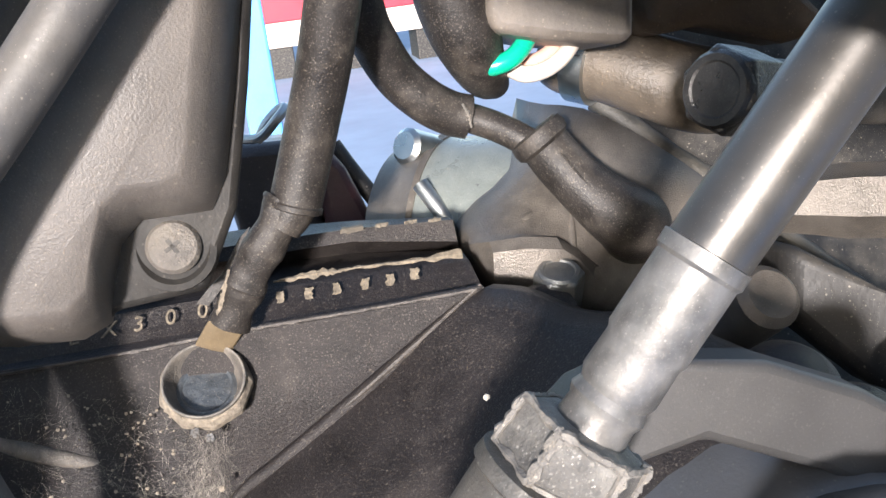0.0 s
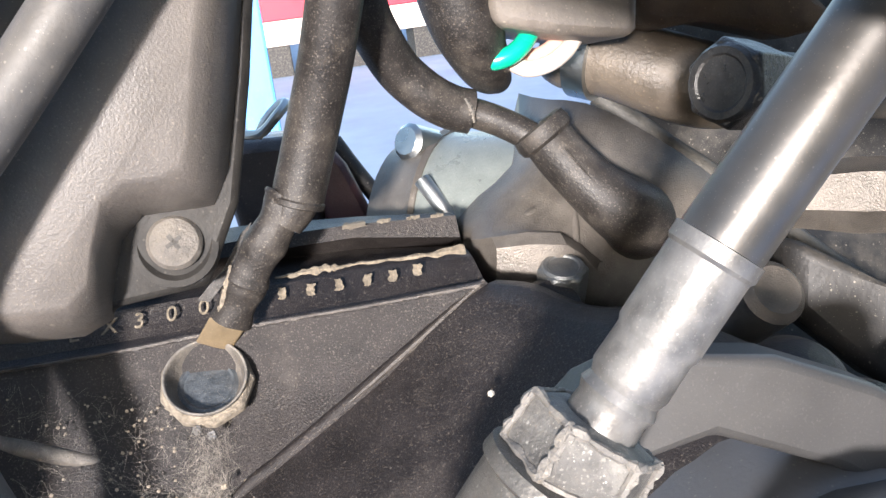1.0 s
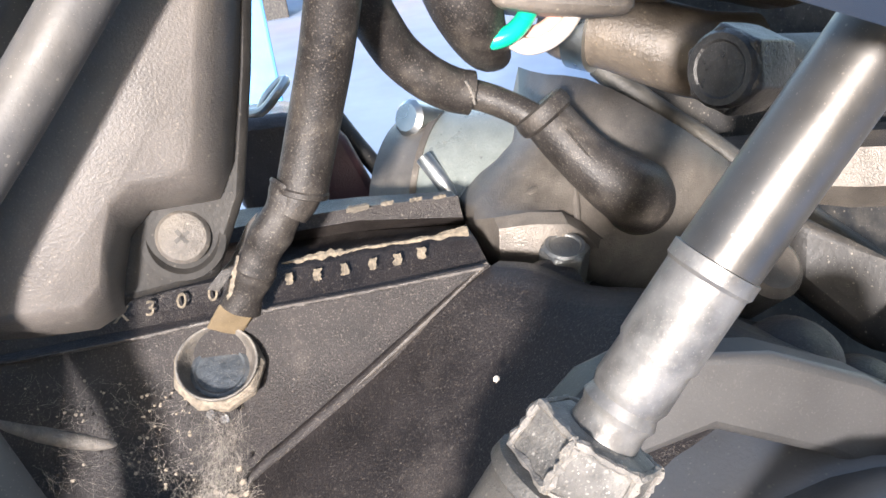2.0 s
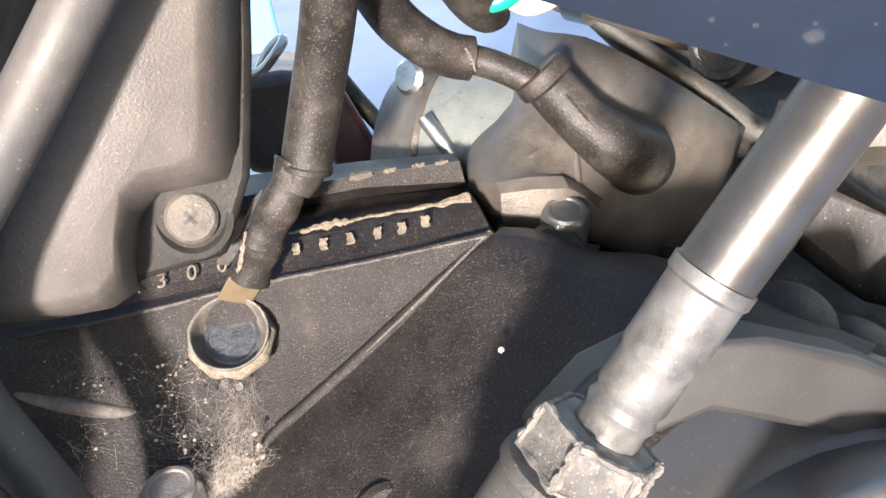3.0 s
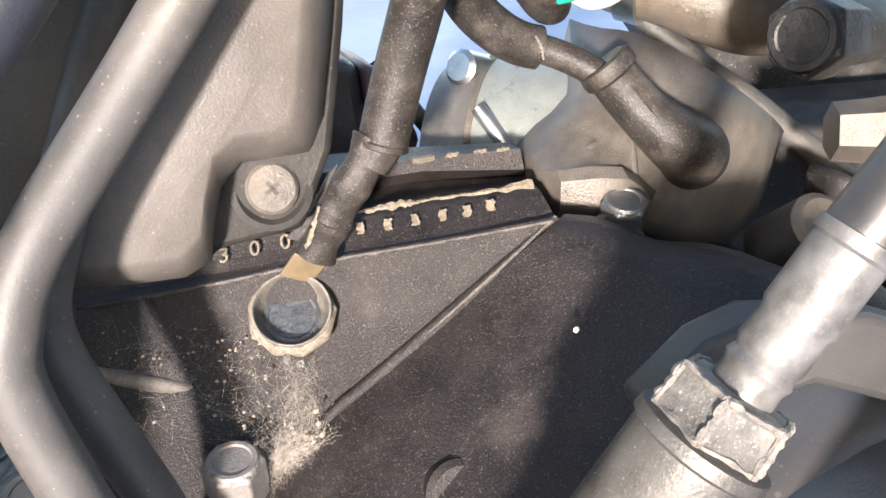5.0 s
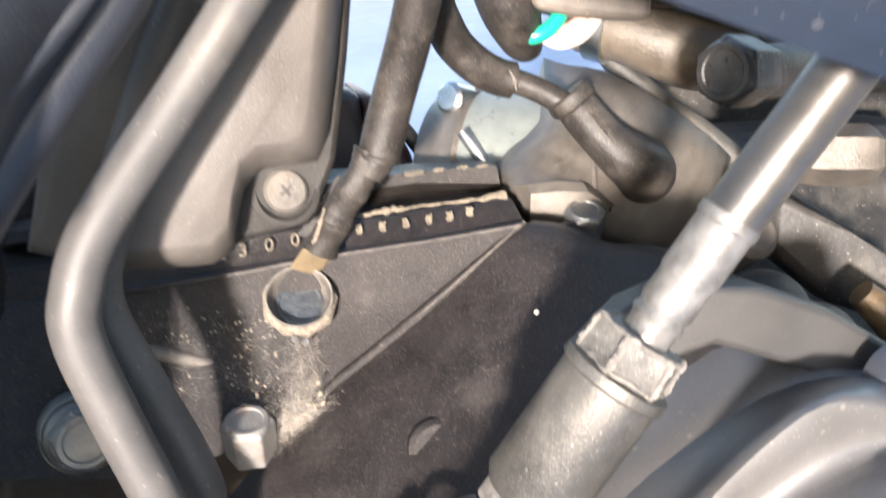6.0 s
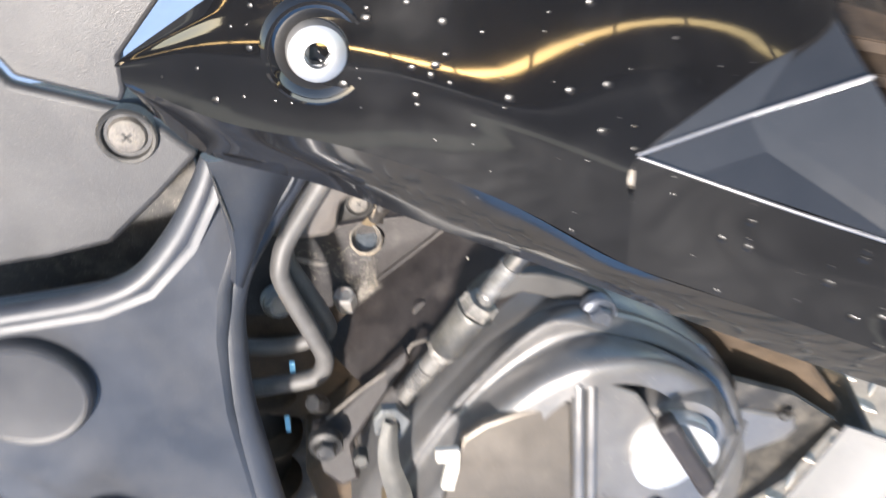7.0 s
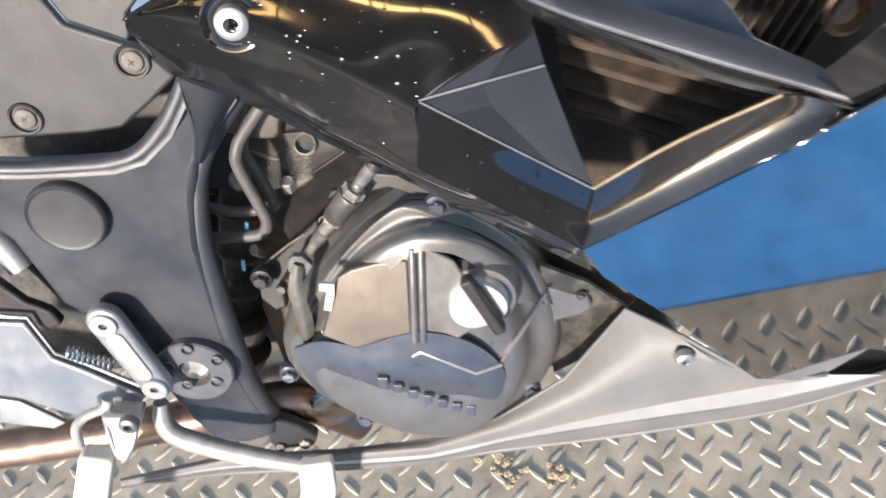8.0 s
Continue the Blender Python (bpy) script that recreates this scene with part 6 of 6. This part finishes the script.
for k in range(150):
    p = wet.choices(faces, [q.area for q in faces])[0]
    r = wet.choice((0.0003, 0.0004, 0.0005, 0.0007, 0.0010, 0.0015))
    made = bmesh.ops.create_icosphere(drops, subdivisions=1, radius=r)["verts"]
    out = p.normal if p.normal.y > 0 else -p.normal
    bmesh.ops.transform(drops, matrix=Matrix.Translation(p.center + out * 0.00125) @ out.to_track_quat("Z", "Y").to_matrix().to_4x4() @ Matrix.Diagonal((wet.uniform(0.8, 1.3), 1.0, 0.45, 1.0)), verts=made)
tagged(part("water_drops", drops, DROP, fairing, "small dried water drops"), kind="stuff")
s = [Vector(v) for v in ((-0.0603, 0.1930, 0.5076), (-0.0038, 0.1900, 0.5418), (0.0005, 0.2085, 0.5268), (0.0166, 0.2465, 0.4840), (-0.0284, 0.1980, 0.5162), (-0.0215, 0.2165, 0.4935))]
part("scoop_facet", prism([s[0], s[1], s[2], s[4]], -0.002), SCOOP, fairing, "angled gloss facet above the fold", smooth=False)
part("scoop_facet", prism([s[0], s[4], s[2], s[3], s[5]], -0.002), SCOOP, fairing, "angled gloss facet beside the vent", smooth=False)
# thin pale tubes draw the highlight along the facet edges
part("facet_edge", tube([(-0.0602, 0.1940, 0.5081), (-0.0215, 0.2175, 0.4941), (0.0165, 0.2475, 0.4847)], 0.0007, 8, 5), GLOSS_GLINT, fairing)
part("facet_edge", tube([(-0.0602, 0.1940, 0.5081), (-0.0314, 0.1910, 0.5256), (-0.0038, 0.1900, 0.5418)], 0.0007, 8, 5), GLOSS_GLINT, fairing)
part("vent_rail", sheet([[(0.0165, 0.2470, 0.4844), (0.0530, 0.2470, 0.5047), (0.0932, 0.2515, 0.5247), (0.1235, 0.2530, 0.5125)], [(0.0148, 0.2420, 0.4636), (0.0533, 0.2486, 0.4879), (0.0954, 0.2543, 0.5119), (0.1220, 0.2570, 0.5152)], [(0.0106, 0.2490, 0.4528), (0.0525, 0.2547, 0.4777), (0.0960, 0.2611, 0.5051), (0.1194, 0.2648, 0.5203)]], 5, 3), DUSTY_GLOSS, fairing, "gloss rail under the vent", thick=0.002)
part("rail_edge", tube([(0.0164, 0.2478, 0.4849), (0.0528, 0.2478, 0.5052), (0.0929, 0.2523, 0.5252)], 0.0010, 8, 5), BRASS, fairing, "worn tan edge")
part("top_bar", sheet([[(-0.0192, 0.1870, 0.5727), (0.0133, 0.2060, 0.5619), (0.0640, 0.2290, 0.5481), (0.1055, 0.2410, 0.5328), (0.1228, 0.2520, 0.5211)], [(-0.0131, 0.2000, 0.5615), (0.0144, 0.2160, 0.5522), (0.0642, 0.2360, 0.5376), (0.1022, 0.2470, 0.5260), (0.1219, 0.2550, 0.5203)], [(-0.0048, 0.1880, 0.5452), (0.0200, 0.2060, 0.5377), (0.0673, 0.2300, 0.5260), (0.1007, 0.2400, 0.5178), (0.1226, 0.2520, 0.5165)]], 5, 3), DUSTY_GLOSS, fairing, "dusty gloss bar above the vent", thick=0.003)
# pale tube as a painted highlight along the bar's ridge
part("bar_edge", tube([(-0.0132, 0.2006, 0.5618), (0.0143, 0.2166, 0.5524), (0.0640, 0.2366, 0.5379), (0.1020, 0.2476, 0.5263), (0.1209, 0.2550, 0.5209)], 0.0014, 10, 6), GLOSS_GLINT, fairing)
part("bar_plate", prism([(0.0123, 0.1900, 0.5584), (0.0722, 0.2050, 0.5572), (0.0789, 0.2160, 0.5493), (0.0864, 0.2290, 0.5400), (0.0964, 0.2360, 0.5360), (0.1063, 0.2400, 0.5317), (0.0643, 0.2280, 0.5466)], -0.003), DUSTY_GLOSS, fairing, "dusty grey plate over the vent bar", bevel=0.001)
# the fold's highlight, drawn as one more pale tube
part("facet_edge", tube([(-0.0601, 0.1945, 0.5089), (-0.0283, 0.1990, 0.5173), (0.0004, 0.2095, 0.5279)], 0.0008, 10, 6), GLOSS_GLINT, fairing)
part("fairing_edge", tube([(-0.2047, 0.1540, 0.5496), (-0.1928, 0.1560, 0.5539), (-0.1774, 0.1585, 0.5601)], 0.0006, 8, 4), BRASS, fairing, "worn yellow edge")
part("screw_cup", lathe((-0.1454, 0.1745, 0.5499), (0.05, 1, 0.05), [(-0.003, 0.0160), (0.0012, 0.0156), (0.0022, 0.0146), (0.0020, 0.0136), (-0.0004, 0.0124), (-0.003, 0.0118)], 48), GLOSS, fairing, "moulded gloss ring round the screw")
part("front_facet", sheet([[(0.1092, 0.2500, 0.5338), (0.1331, 0.2560, 0.5579), (0.1638, 0.2620, 0.5860)], [(0.1218, 0.2560, 0.5182), (0.1432, 0.2620, 0.5363), (0.1690, 0.2660, 0.5579)]], 4, 2), GLOSS, fairing, "gloss front facet", thick=0.002)
socket_screw((-0.1454, 0.1745, 0.5499), (0.05, 1, 0.05), 0.0088, "fairing_screw", ALUMINIUM, fairing, "bright socket screw in a dark cup", cup=0.0150)
for name, s_pts in (("vent_slat", [(0.0087, 0.1720, 0.5248), (0.0546, 0.1820, 0.5101), (0.1150, 0.2000, 0.4927)]), ("vent_slat", [(0.0096, 0.1720, 0.5140), (0.0549, 0.1820, 0.4986), (0.1115, 0.1980, 0.4817)]), ("vent_slat", [(0.0108, 0.1720, 0.5010), (0.0493, 0.1840, 0.4872), (0.0912, 0.1960, 0.4746)]), ("vent_slat", [(0.0126, 0.1740, 0.4852), (0.0382, 0.1840, 0.4804), (0.0702, 0.1940, 0.4674)])):
    bm = bmesh.new()
    a = [Vector(p) for p in s_pts]
    for p, q in zip(a, a[1:]):
        d = (q - p)
        fwd = Vector((0, -0.022, 0.012))
        low = Vector((0, 0, -0.0035))
        bm.faces.new([bm.verts.new(v) for v in (p, q, q + fwd, p + fwd)])
        bm.faces.new([bm.verts.new(v) for v in (p, q, q + low, p + low)])
    part(name, bm, RADIATOR, fairing, "dusty brown vent slat", smooth=False, thick=0.0012)
part("vent_back", prism([(-0.0209, 0.1400, 0.5675), (0.2339, 0.1400, 0.5381), (0.2599, 0.1400, 0.4359), (0.1129, 0.1400, 0.3665), (0.0108, 0.1400, 0.3864), (-0.0161, 0.1400, 0.4844)], -0.004), RADIATOR, fairing, "dusty brown radiator side behind the vent", smooth=False)
part("fan_ring", lathe((0.1518, 0.1500, 0.5143), (0.2, 1, 0), [(-0.004, 0.014), (0.006, 0.014), (0.008, 0.011), (0.002, 0.009), (0.002, 0)], 30), EXHAUST, fairing)
for k in range(7):
    a = Vector((0.1053, 0.1550, 0.5275)).lerp(Vector((0.1380, 0.1550, 0.5031)), k / 6)
    part("radiator_fin", box(a, (0.0015, 0.010, 0.050), turn=Matrix.Rotation(0.5, 3, "Y")), RADIATOR, fairing, smooth=False)

# lower cowl and belly pan
cowl = part("lower_cowl", sheet([[(0.0106, 0.2490, 0.4528), (0.0525, 0.2547, 0.4777), (0.0960, 0.2611, 0.5051), (0.1192, 0.2650, 0.5209), (0.1599, 0.2725, 0.5508)], [(0.0161, 0.2447, 0.4408), (0.0548, 0.2403, 0.4344), (0.1057, 0.2334, 0.4227), (0.1386, 0.2341, 0.4307), (0.1993, 0.2378, 0.4529)], [(0.0214, 0.2402, 0.4282), (0.0568, 0.2237, 0.3845), (0.1180, 0.1912, 0.2972), (0.1677, 0.1831, 0.2815), (0.2722, 0.1737, 0.2718)]], 1, 1), COWL, bike, "gloss black lower cowl", thick=0.002, smooth=False)
belly_top = [(-0.3535, 0.1200, 0.1563), (-0.2559, 0.1300, 0.1878), (-0.1645, 0.1400, 0.1969), (-0.0940, 0.1500, 0.2127), (-0.0431, 0.1580, 0.2392), (0.0049, 0.1600, 0.2762), (0.0459, 0.1520, 0.3256), (0.0750, 0.1780, 0.3243), (0.1187, 0.1890, 0.2958)]
belly_ledge = [(-0.3530, 0.1230, 0.1551), (-0.2561, 0.1350, 0.1832), (-0.1642, 0.1470, 0.1943), (-0.0946, 0.1570, 0.2068), (-0.0364, 0.1640, 0.2278), (0.0217, 0.1700, 0.2481), (0.0759, 0.1760, 0.2652), (0.1268, 0.1820, 0.2797), (0.1643, 0.1890, 0.2919)]
belly = part("belly_pan", sheet([belly_top, [(-0.3520, 0.1230, 0.1579), (-0.2550, 0.1340, 0.1879), (-0.1635, 0.1460, 0.1988), (-0.0939, 0.1560, 0.2124), (-0.0387, 0.1650, 0.2386), (0.0147, 0.1710, 0.2707), (0.0604, 0.1760, 0.3092), (0.1010, 0.1820, 0.2995), (0.1413, 0.1870, 0.2923)], belly_ledge], 1, 4), BELLY, bike, "dusty grey satin belly pan", thick=0.0025)
part("pan_ledge", sheet([belly_ledge, [(-0.3523, 0.1250, 0.1554), (-0.2561, 0.1370, 0.1816), (-0.1644, 0.1490, 0.1923), (-0.0948, 0.1590, 0.2049), (-0.0366, 0.1670, 0.2266), (0.0210, 0.1760, 0.2454), (0.0746, 0.1840, 0.2608), (0.1248, 0.1910, 0.2751), (0.1901, 0.1980, 0.2983)]], 6, 3), BELLY_EDGE, belly, "upturned edge of the pan", thick=0.0015)
part("pan_skirt", sheet([[(-0.3523, 0.1250, 0.1554), (-0.2561, 0.1370, 0.1816), (-0.1644, 0.1490, 0.1923), (-0.0948, 0.1590, 0.2049), (-0.0366, 0.1670, 0.2266), (0.0210, 0.1760, 0.2454), (0.0746, 0.1840, 0.2608), (0.1248, 0.1910, 0.2751), (0.1901, 0.1980, 0.2983)], [(-0.3576, 0.1190, 0.1453), (-0.2611, 0.1310, 0.1678), (-0.1677, 0.1430, 0.1786), (-0.0965, 0.1530, 0.1927), (-0.0376, 0.1600, 0.2082), (0.0255, 0.1670, 0.2218), (0.0960, 0.1740, 0.2380), (0.1541, 0.1810, 0.2570), (0.2274, 0.1880, 0.2948)]], 6, 4), BELLY, belly, thick=0.002)
part("pan_edge", tube([(-0.3554, 0.1210, 0.1499), (-0.2595, 0.1330, 0.1722), (-0.1666, 0.1450, 0.1829), (-0.0959, 0.1550, 0.1976), (-0.0374, 0.1620, 0.2124), (0.0253, 0.1690, 0.2254), (0.0953, 0.1760, 0.2420), (0.1530, 0.1830, 0.2609), (0.2252, 0.1910, 0.2994)], 0.0018, 10, 6), BELLY, belly)
part("pan_edge", tube(belly_top, 0.0015, 10, 1), BELLY, belly)
socket_screw((0.0765, 0.1835, 0.3099), (0.1, 1, -0.1), 0.0060, "pan_screw", ALUMINIUM, belly, "bright push rivet")
# inner guard: its shade is in the black colour
part("side_flap", prism([(-0.0064, 0.1500, 0.3655), (0.0228, 0.1460, 0.3455), (0.0484, 0.1400, 0.3162), (0.0308, 0.1300, 0.2704), (-0.0011, 0.1300, 0.2517)], -0.004), DARK, bike, "inner guard with shade painted in", smooth=False)


# dried dirt and webs under the earth bolt
def clump(at, r, mat, parent, seed, flat=0.6, name="dirt_clump"):
    bm = bmesh.new()
    bmesh.ops.create_icosphere(bm, subdivisions=2 if r < 0.0007 else 3, radius=r)
    for v in bm.verts:
        n = noise.noise(v.co * (2.2 / r) + Vector((seed, 0, 0))) * 0.45 + noise.noise(v.co * (6 / r)) * 0.2
        v.co *= 1 + n
        v.co.y *= flat
        v.co += Vector(at)
    return part(name, bm, mat, parent)


webs = tagged(new("cobweb"), "dusty cobweb with dried dirt under the bolt", "cobweb", kind="stuff")
webs.matrix_world = BIKE
hair = random.Random(11)
bm = bmesh.new()
tops = [Vector(p) for p in ((-0.1529, 0.0800, 0.4186), (-0.1514, 0.0805, 0.4179), (-0.1485, 0.0805, 0.4176), (-0.1464, 0.0795, 0.4171))]
ends = [Vector(p) for p in ((-0.1585, 0.0890, 0.4022), (-0.1558, 0.0900, 0.4020), (-0.1522, 0.0900, 0.4008), (-0.1485, 0.0880, 0.4018))]
for k in range(800):
    f, g = hair.random(), hair.random()
    i, j = min(2, int(f * 3)), min(2, int(g * 3))
    a = tops[i].lerp(tops[i + 1], f * 3 - i)
    b = ends[j].lerp(ends[j + 1], g * 3 - j)
    wob = lambda q: Vector((hair.gauss(0, q), hair.gauss(0, q * 0.5), hair.gauss(0, q)))
    c = a.lerp(b, hair.random() ** 0.6) + wob(0.0006)
    d = ((b - a).normalized() * hair.uniform(0.2, 1.0) + wob(0.5)).normalized() * hair.uniform(0.0010, 0.0045)
    tube([c - d, c + wob(0.0007), c + d], hair.uniform(0.000004, 0.000009), 3, 4, bm, False)
for k in range(110):
    c = Vector((-0.1605, 0.0835, 0.4091)) + Vector((hair.gauss(0, 0.0065), hair.gauss(0.0005, 0.0008), hair.gauss(0, 0.0038)))
    d = Vector((hair.gauss(0, 1), hair.gauss(0, 0.3), hair.gauss(0, 1))).normalized() * hair.uniform(0.0008, 0.0042)
    tube([c - d, c + Vector((hair.gauss(0, 0.0005), 0.0003, hair.gauss(0, 0.0005))), c + d], hair.uniform(0.000005, 0.000011), 3, 4, bm, False)
for k in range(700):
    c = Vector((-0.1528, 0.0886, 0.4026)) + Vector((hair.gauss(0, 0.0032), hair.gauss(0.0004, 0.0006), hair.gauss(0, 0.0030)))
    turn_a = hair.uniform(0, math.pi)
    d = Vector((math.cos(turn_a), 0.15 * hair.gauss(0, 1), math.sin(turn_a))) * hair.uniform(0.0006, 0.0024)
    tube([c - d, c + Vector((hair.gauss(0, 0.0005), 0.0002, hair.gauss(0, 0.0005))), c + d], hair.uniform(0.000005, 0.000013), 3, 3, bm, False)
for k in range(380):
    c = Vector((-0.1578, 0.0900, 0.4035)) + Vector((hair.gauss(0, 0.0036), hair.gauss(0.0004, 0.0008), hair.gauss(0, 0.0030)))
    turn_a = hair.uniform(0, math.pi)
    d = Vector((math.cos(turn_a), 0.15 * hair.gauss(0, 1), math.sin(turn_a))) * hair.uniform(0.0006, 0.0034)
    tube([c - d, c + Vector((hair.gauss(0, 0.0005), 0.0002, hair.gauss(0, 0.0005))), c + d], hair.uniform(0.000005, 0.000012), 3, 3, bm, False)
quad = [Vector(p) for p in ((-0.1826, 0.0736, 0.4289), (-0.1555, 0.0762, 0.4237), (-0.1799, 0.0834, 0.4133), (-0.1564, 0.0860, 0.4076))]
for k in range(260):
    u, v = hair.random(), hair.random()
    c = quad[0].lerp(quad[1], u).lerp(quad[2].lerp(quad[3], u), v) + Vector((0, hair.uniform(0.0002, 0.0012), 0))
    turn_a = hair.uniform(0, math.pi)
    d = Vector((math.cos(turn_a), 0.12 * hair.gauss(0, 1), math.sin(turn_a))) * hair.uniform(0.0005, 0.0030)
    tube([c - d, c + Vector((hair.gauss(0, 0.0004), 0, hair.gauss(0, 0.0004))), c + d], hair.uniform(0.000004, 0.000010), 3, 3, bm, False)
part("threads", bm, WEB, webs, smooth=False)
crumbs = random.Random(21)
for k in range(110):
    p = Vector((-0.1515, 0.0882, 0.4012)) + Vector((crumbs.gauss(0, 0.0026), crumbs.uniform(-0.0014, -0.0002), crumbs.gauss(0, 0.0026)))
    clump(p, crumbs.uniform(0.0002, 0.0006), DIRT, webs, crumbs.uniform(0, 30), 0.5)
for k, p in enumerate(Vector(q) for q in ((-0.1563, 0.0756, 0.4212), (-0.1551, 0.0746, 0.4274), (-0.1481, 0.0840, 0.4056), (-0.1456, 0.0845, 0.4083), (-0.1503, 0.0880, 0.4001))):
    clump(p, 0.0009, DIRT, webs, 9.0 + k, 0.3)
for k in range(70):
    u, v = crumbs.random() ** 0.6, crumbs.random()
    p = quad[0].lerp(quad[1], u).lerp(quad[2].lerp(quad[3], u), v)
    clump(p + Vector((0, 0.0002, 0)), crumbs.uniform(0.00010, 0.00030), DIRT, webs, crumbs.uniform(0, 30), 0.5)
part("loose_thread", tube([(-0.1178, 0.0995, 0.4109), (-0.1228, 0.1002, 0.4066), (-0.1286, 0.1015, 0.4022)], 0.00009, 5, 4), WEB, webs)
clump((-0.1078, 0.1052, 0.4228), 0.0005, TAPE, webs, 3.0, 0.6, "speck")
clump((-0.1520, 0.0825, 0.4184), 0.0008, BRIGHT_DROP, webs, 3.0, 0.8, "droplet")
clump((-0.1499, 0.0825, 0.4170), 0.0008, BRIGHT_DROP, webs, 5.0, 0.8, "droplet")

clods = tagged(new("dirt_clods"), "tan dried dirt clods lying on the deck", "dirt", kind="stuff")
lumps = random.Random(3)
for cx, cy in ((-0.0436, -0.0116), (0.0004, -0.0149), (-0.0455, 0.0044), (-0.2092, 0.0578), (-0.2222, 0.0695)):
    for k in range(9):
        r = lumps.uniform(0.0015, 0.0050)
        o = clump((0, 0, 0), r, CLOD, clods, lumps.uniform(0, 9), 1.0, "clod")
        o.location = (cx + lumps.gauss(0, 0.008), cy + lumps.gauss(0, 0.007), r * 0.3)
        o.scale = (1, 1, 0.5)

# ---- tread bars of the deck ----
def bar_mesh(turn):
    bm = bmesh.new()
    c, s_ = math.cos(turn), math.sin(turn)
    low, high = [], []
    for u, w in ((-0.0120, 0.0003), (-0.0070, 0.0021), (0, 0.0028), (0.0070, 0.0021), (0.0120, 0.0003)):
        low.append((u, w))
    loop = low + [(u, -w) for u, w in reversed(low)]
    a = [bm.verts.new((u * c - w * s_, u * s_ + w * c, -0.0005)) for u, w in loop]
    b = [bm.verts.new((u * 0.86 * c - w * 0.55 * s_, u * 0.86 * s_ + w * 0.55 * c, 0.0018)) for u, w in loop]
    bm.faces.new(b)
    for i in range(len(a)):
        bm.faces.new((a[i], a[(i + 1) % len(a)], b[(i + 1) % len(a)], b[i]))
    bmesh.ops.recalc_face_normals(bm, faces=bm.faces)
    return bm


bar_meshes = []
for turn in (math.pi / 4, -math.pi / 4):
    me = bpy.data.meshes.new("tread_bar")
    b = bar_mesh(turn)
    b.to_mesh(me)
    b.free()
    me.materials.append(TREAD)
    bar_meshes.append(me)
verts, faces = [], []
for i in range(-30, 38):
    for j in range(-9, 14):
        for k in (0, 1):
            x, y = (i + 0.5 * k) * CELL, (j + 0.5 * k) * CELL
            if not DECK_NEAR + 0.012 < y < DECK_FAR - 0.012:
                continue
            if -0.32 < x < 0.40 and -0.085 < y < 0.095:
                ob = new("tread_bar", bar_meshes[k])
                ob.parent = deck
                ob.location = (x, y, 0)
            else:
                n = len(verts)
                verts += [(v.co.x + x, v.co.y + y, v.co.z) for v in bar_meshes[k].vertices]
                faces += [[q + n for q in p.vertices] for p in bar_meshes[k].polygons]
me = bpy.data.meshes.new("tread_bars")
me.from_pydata(verts, [], faces)
me.materials.append(TREAD)
rest = tagged(new("tread_bars", me), "worn raised tread bars of the deck", kind="stuff")
rest.parent = deck
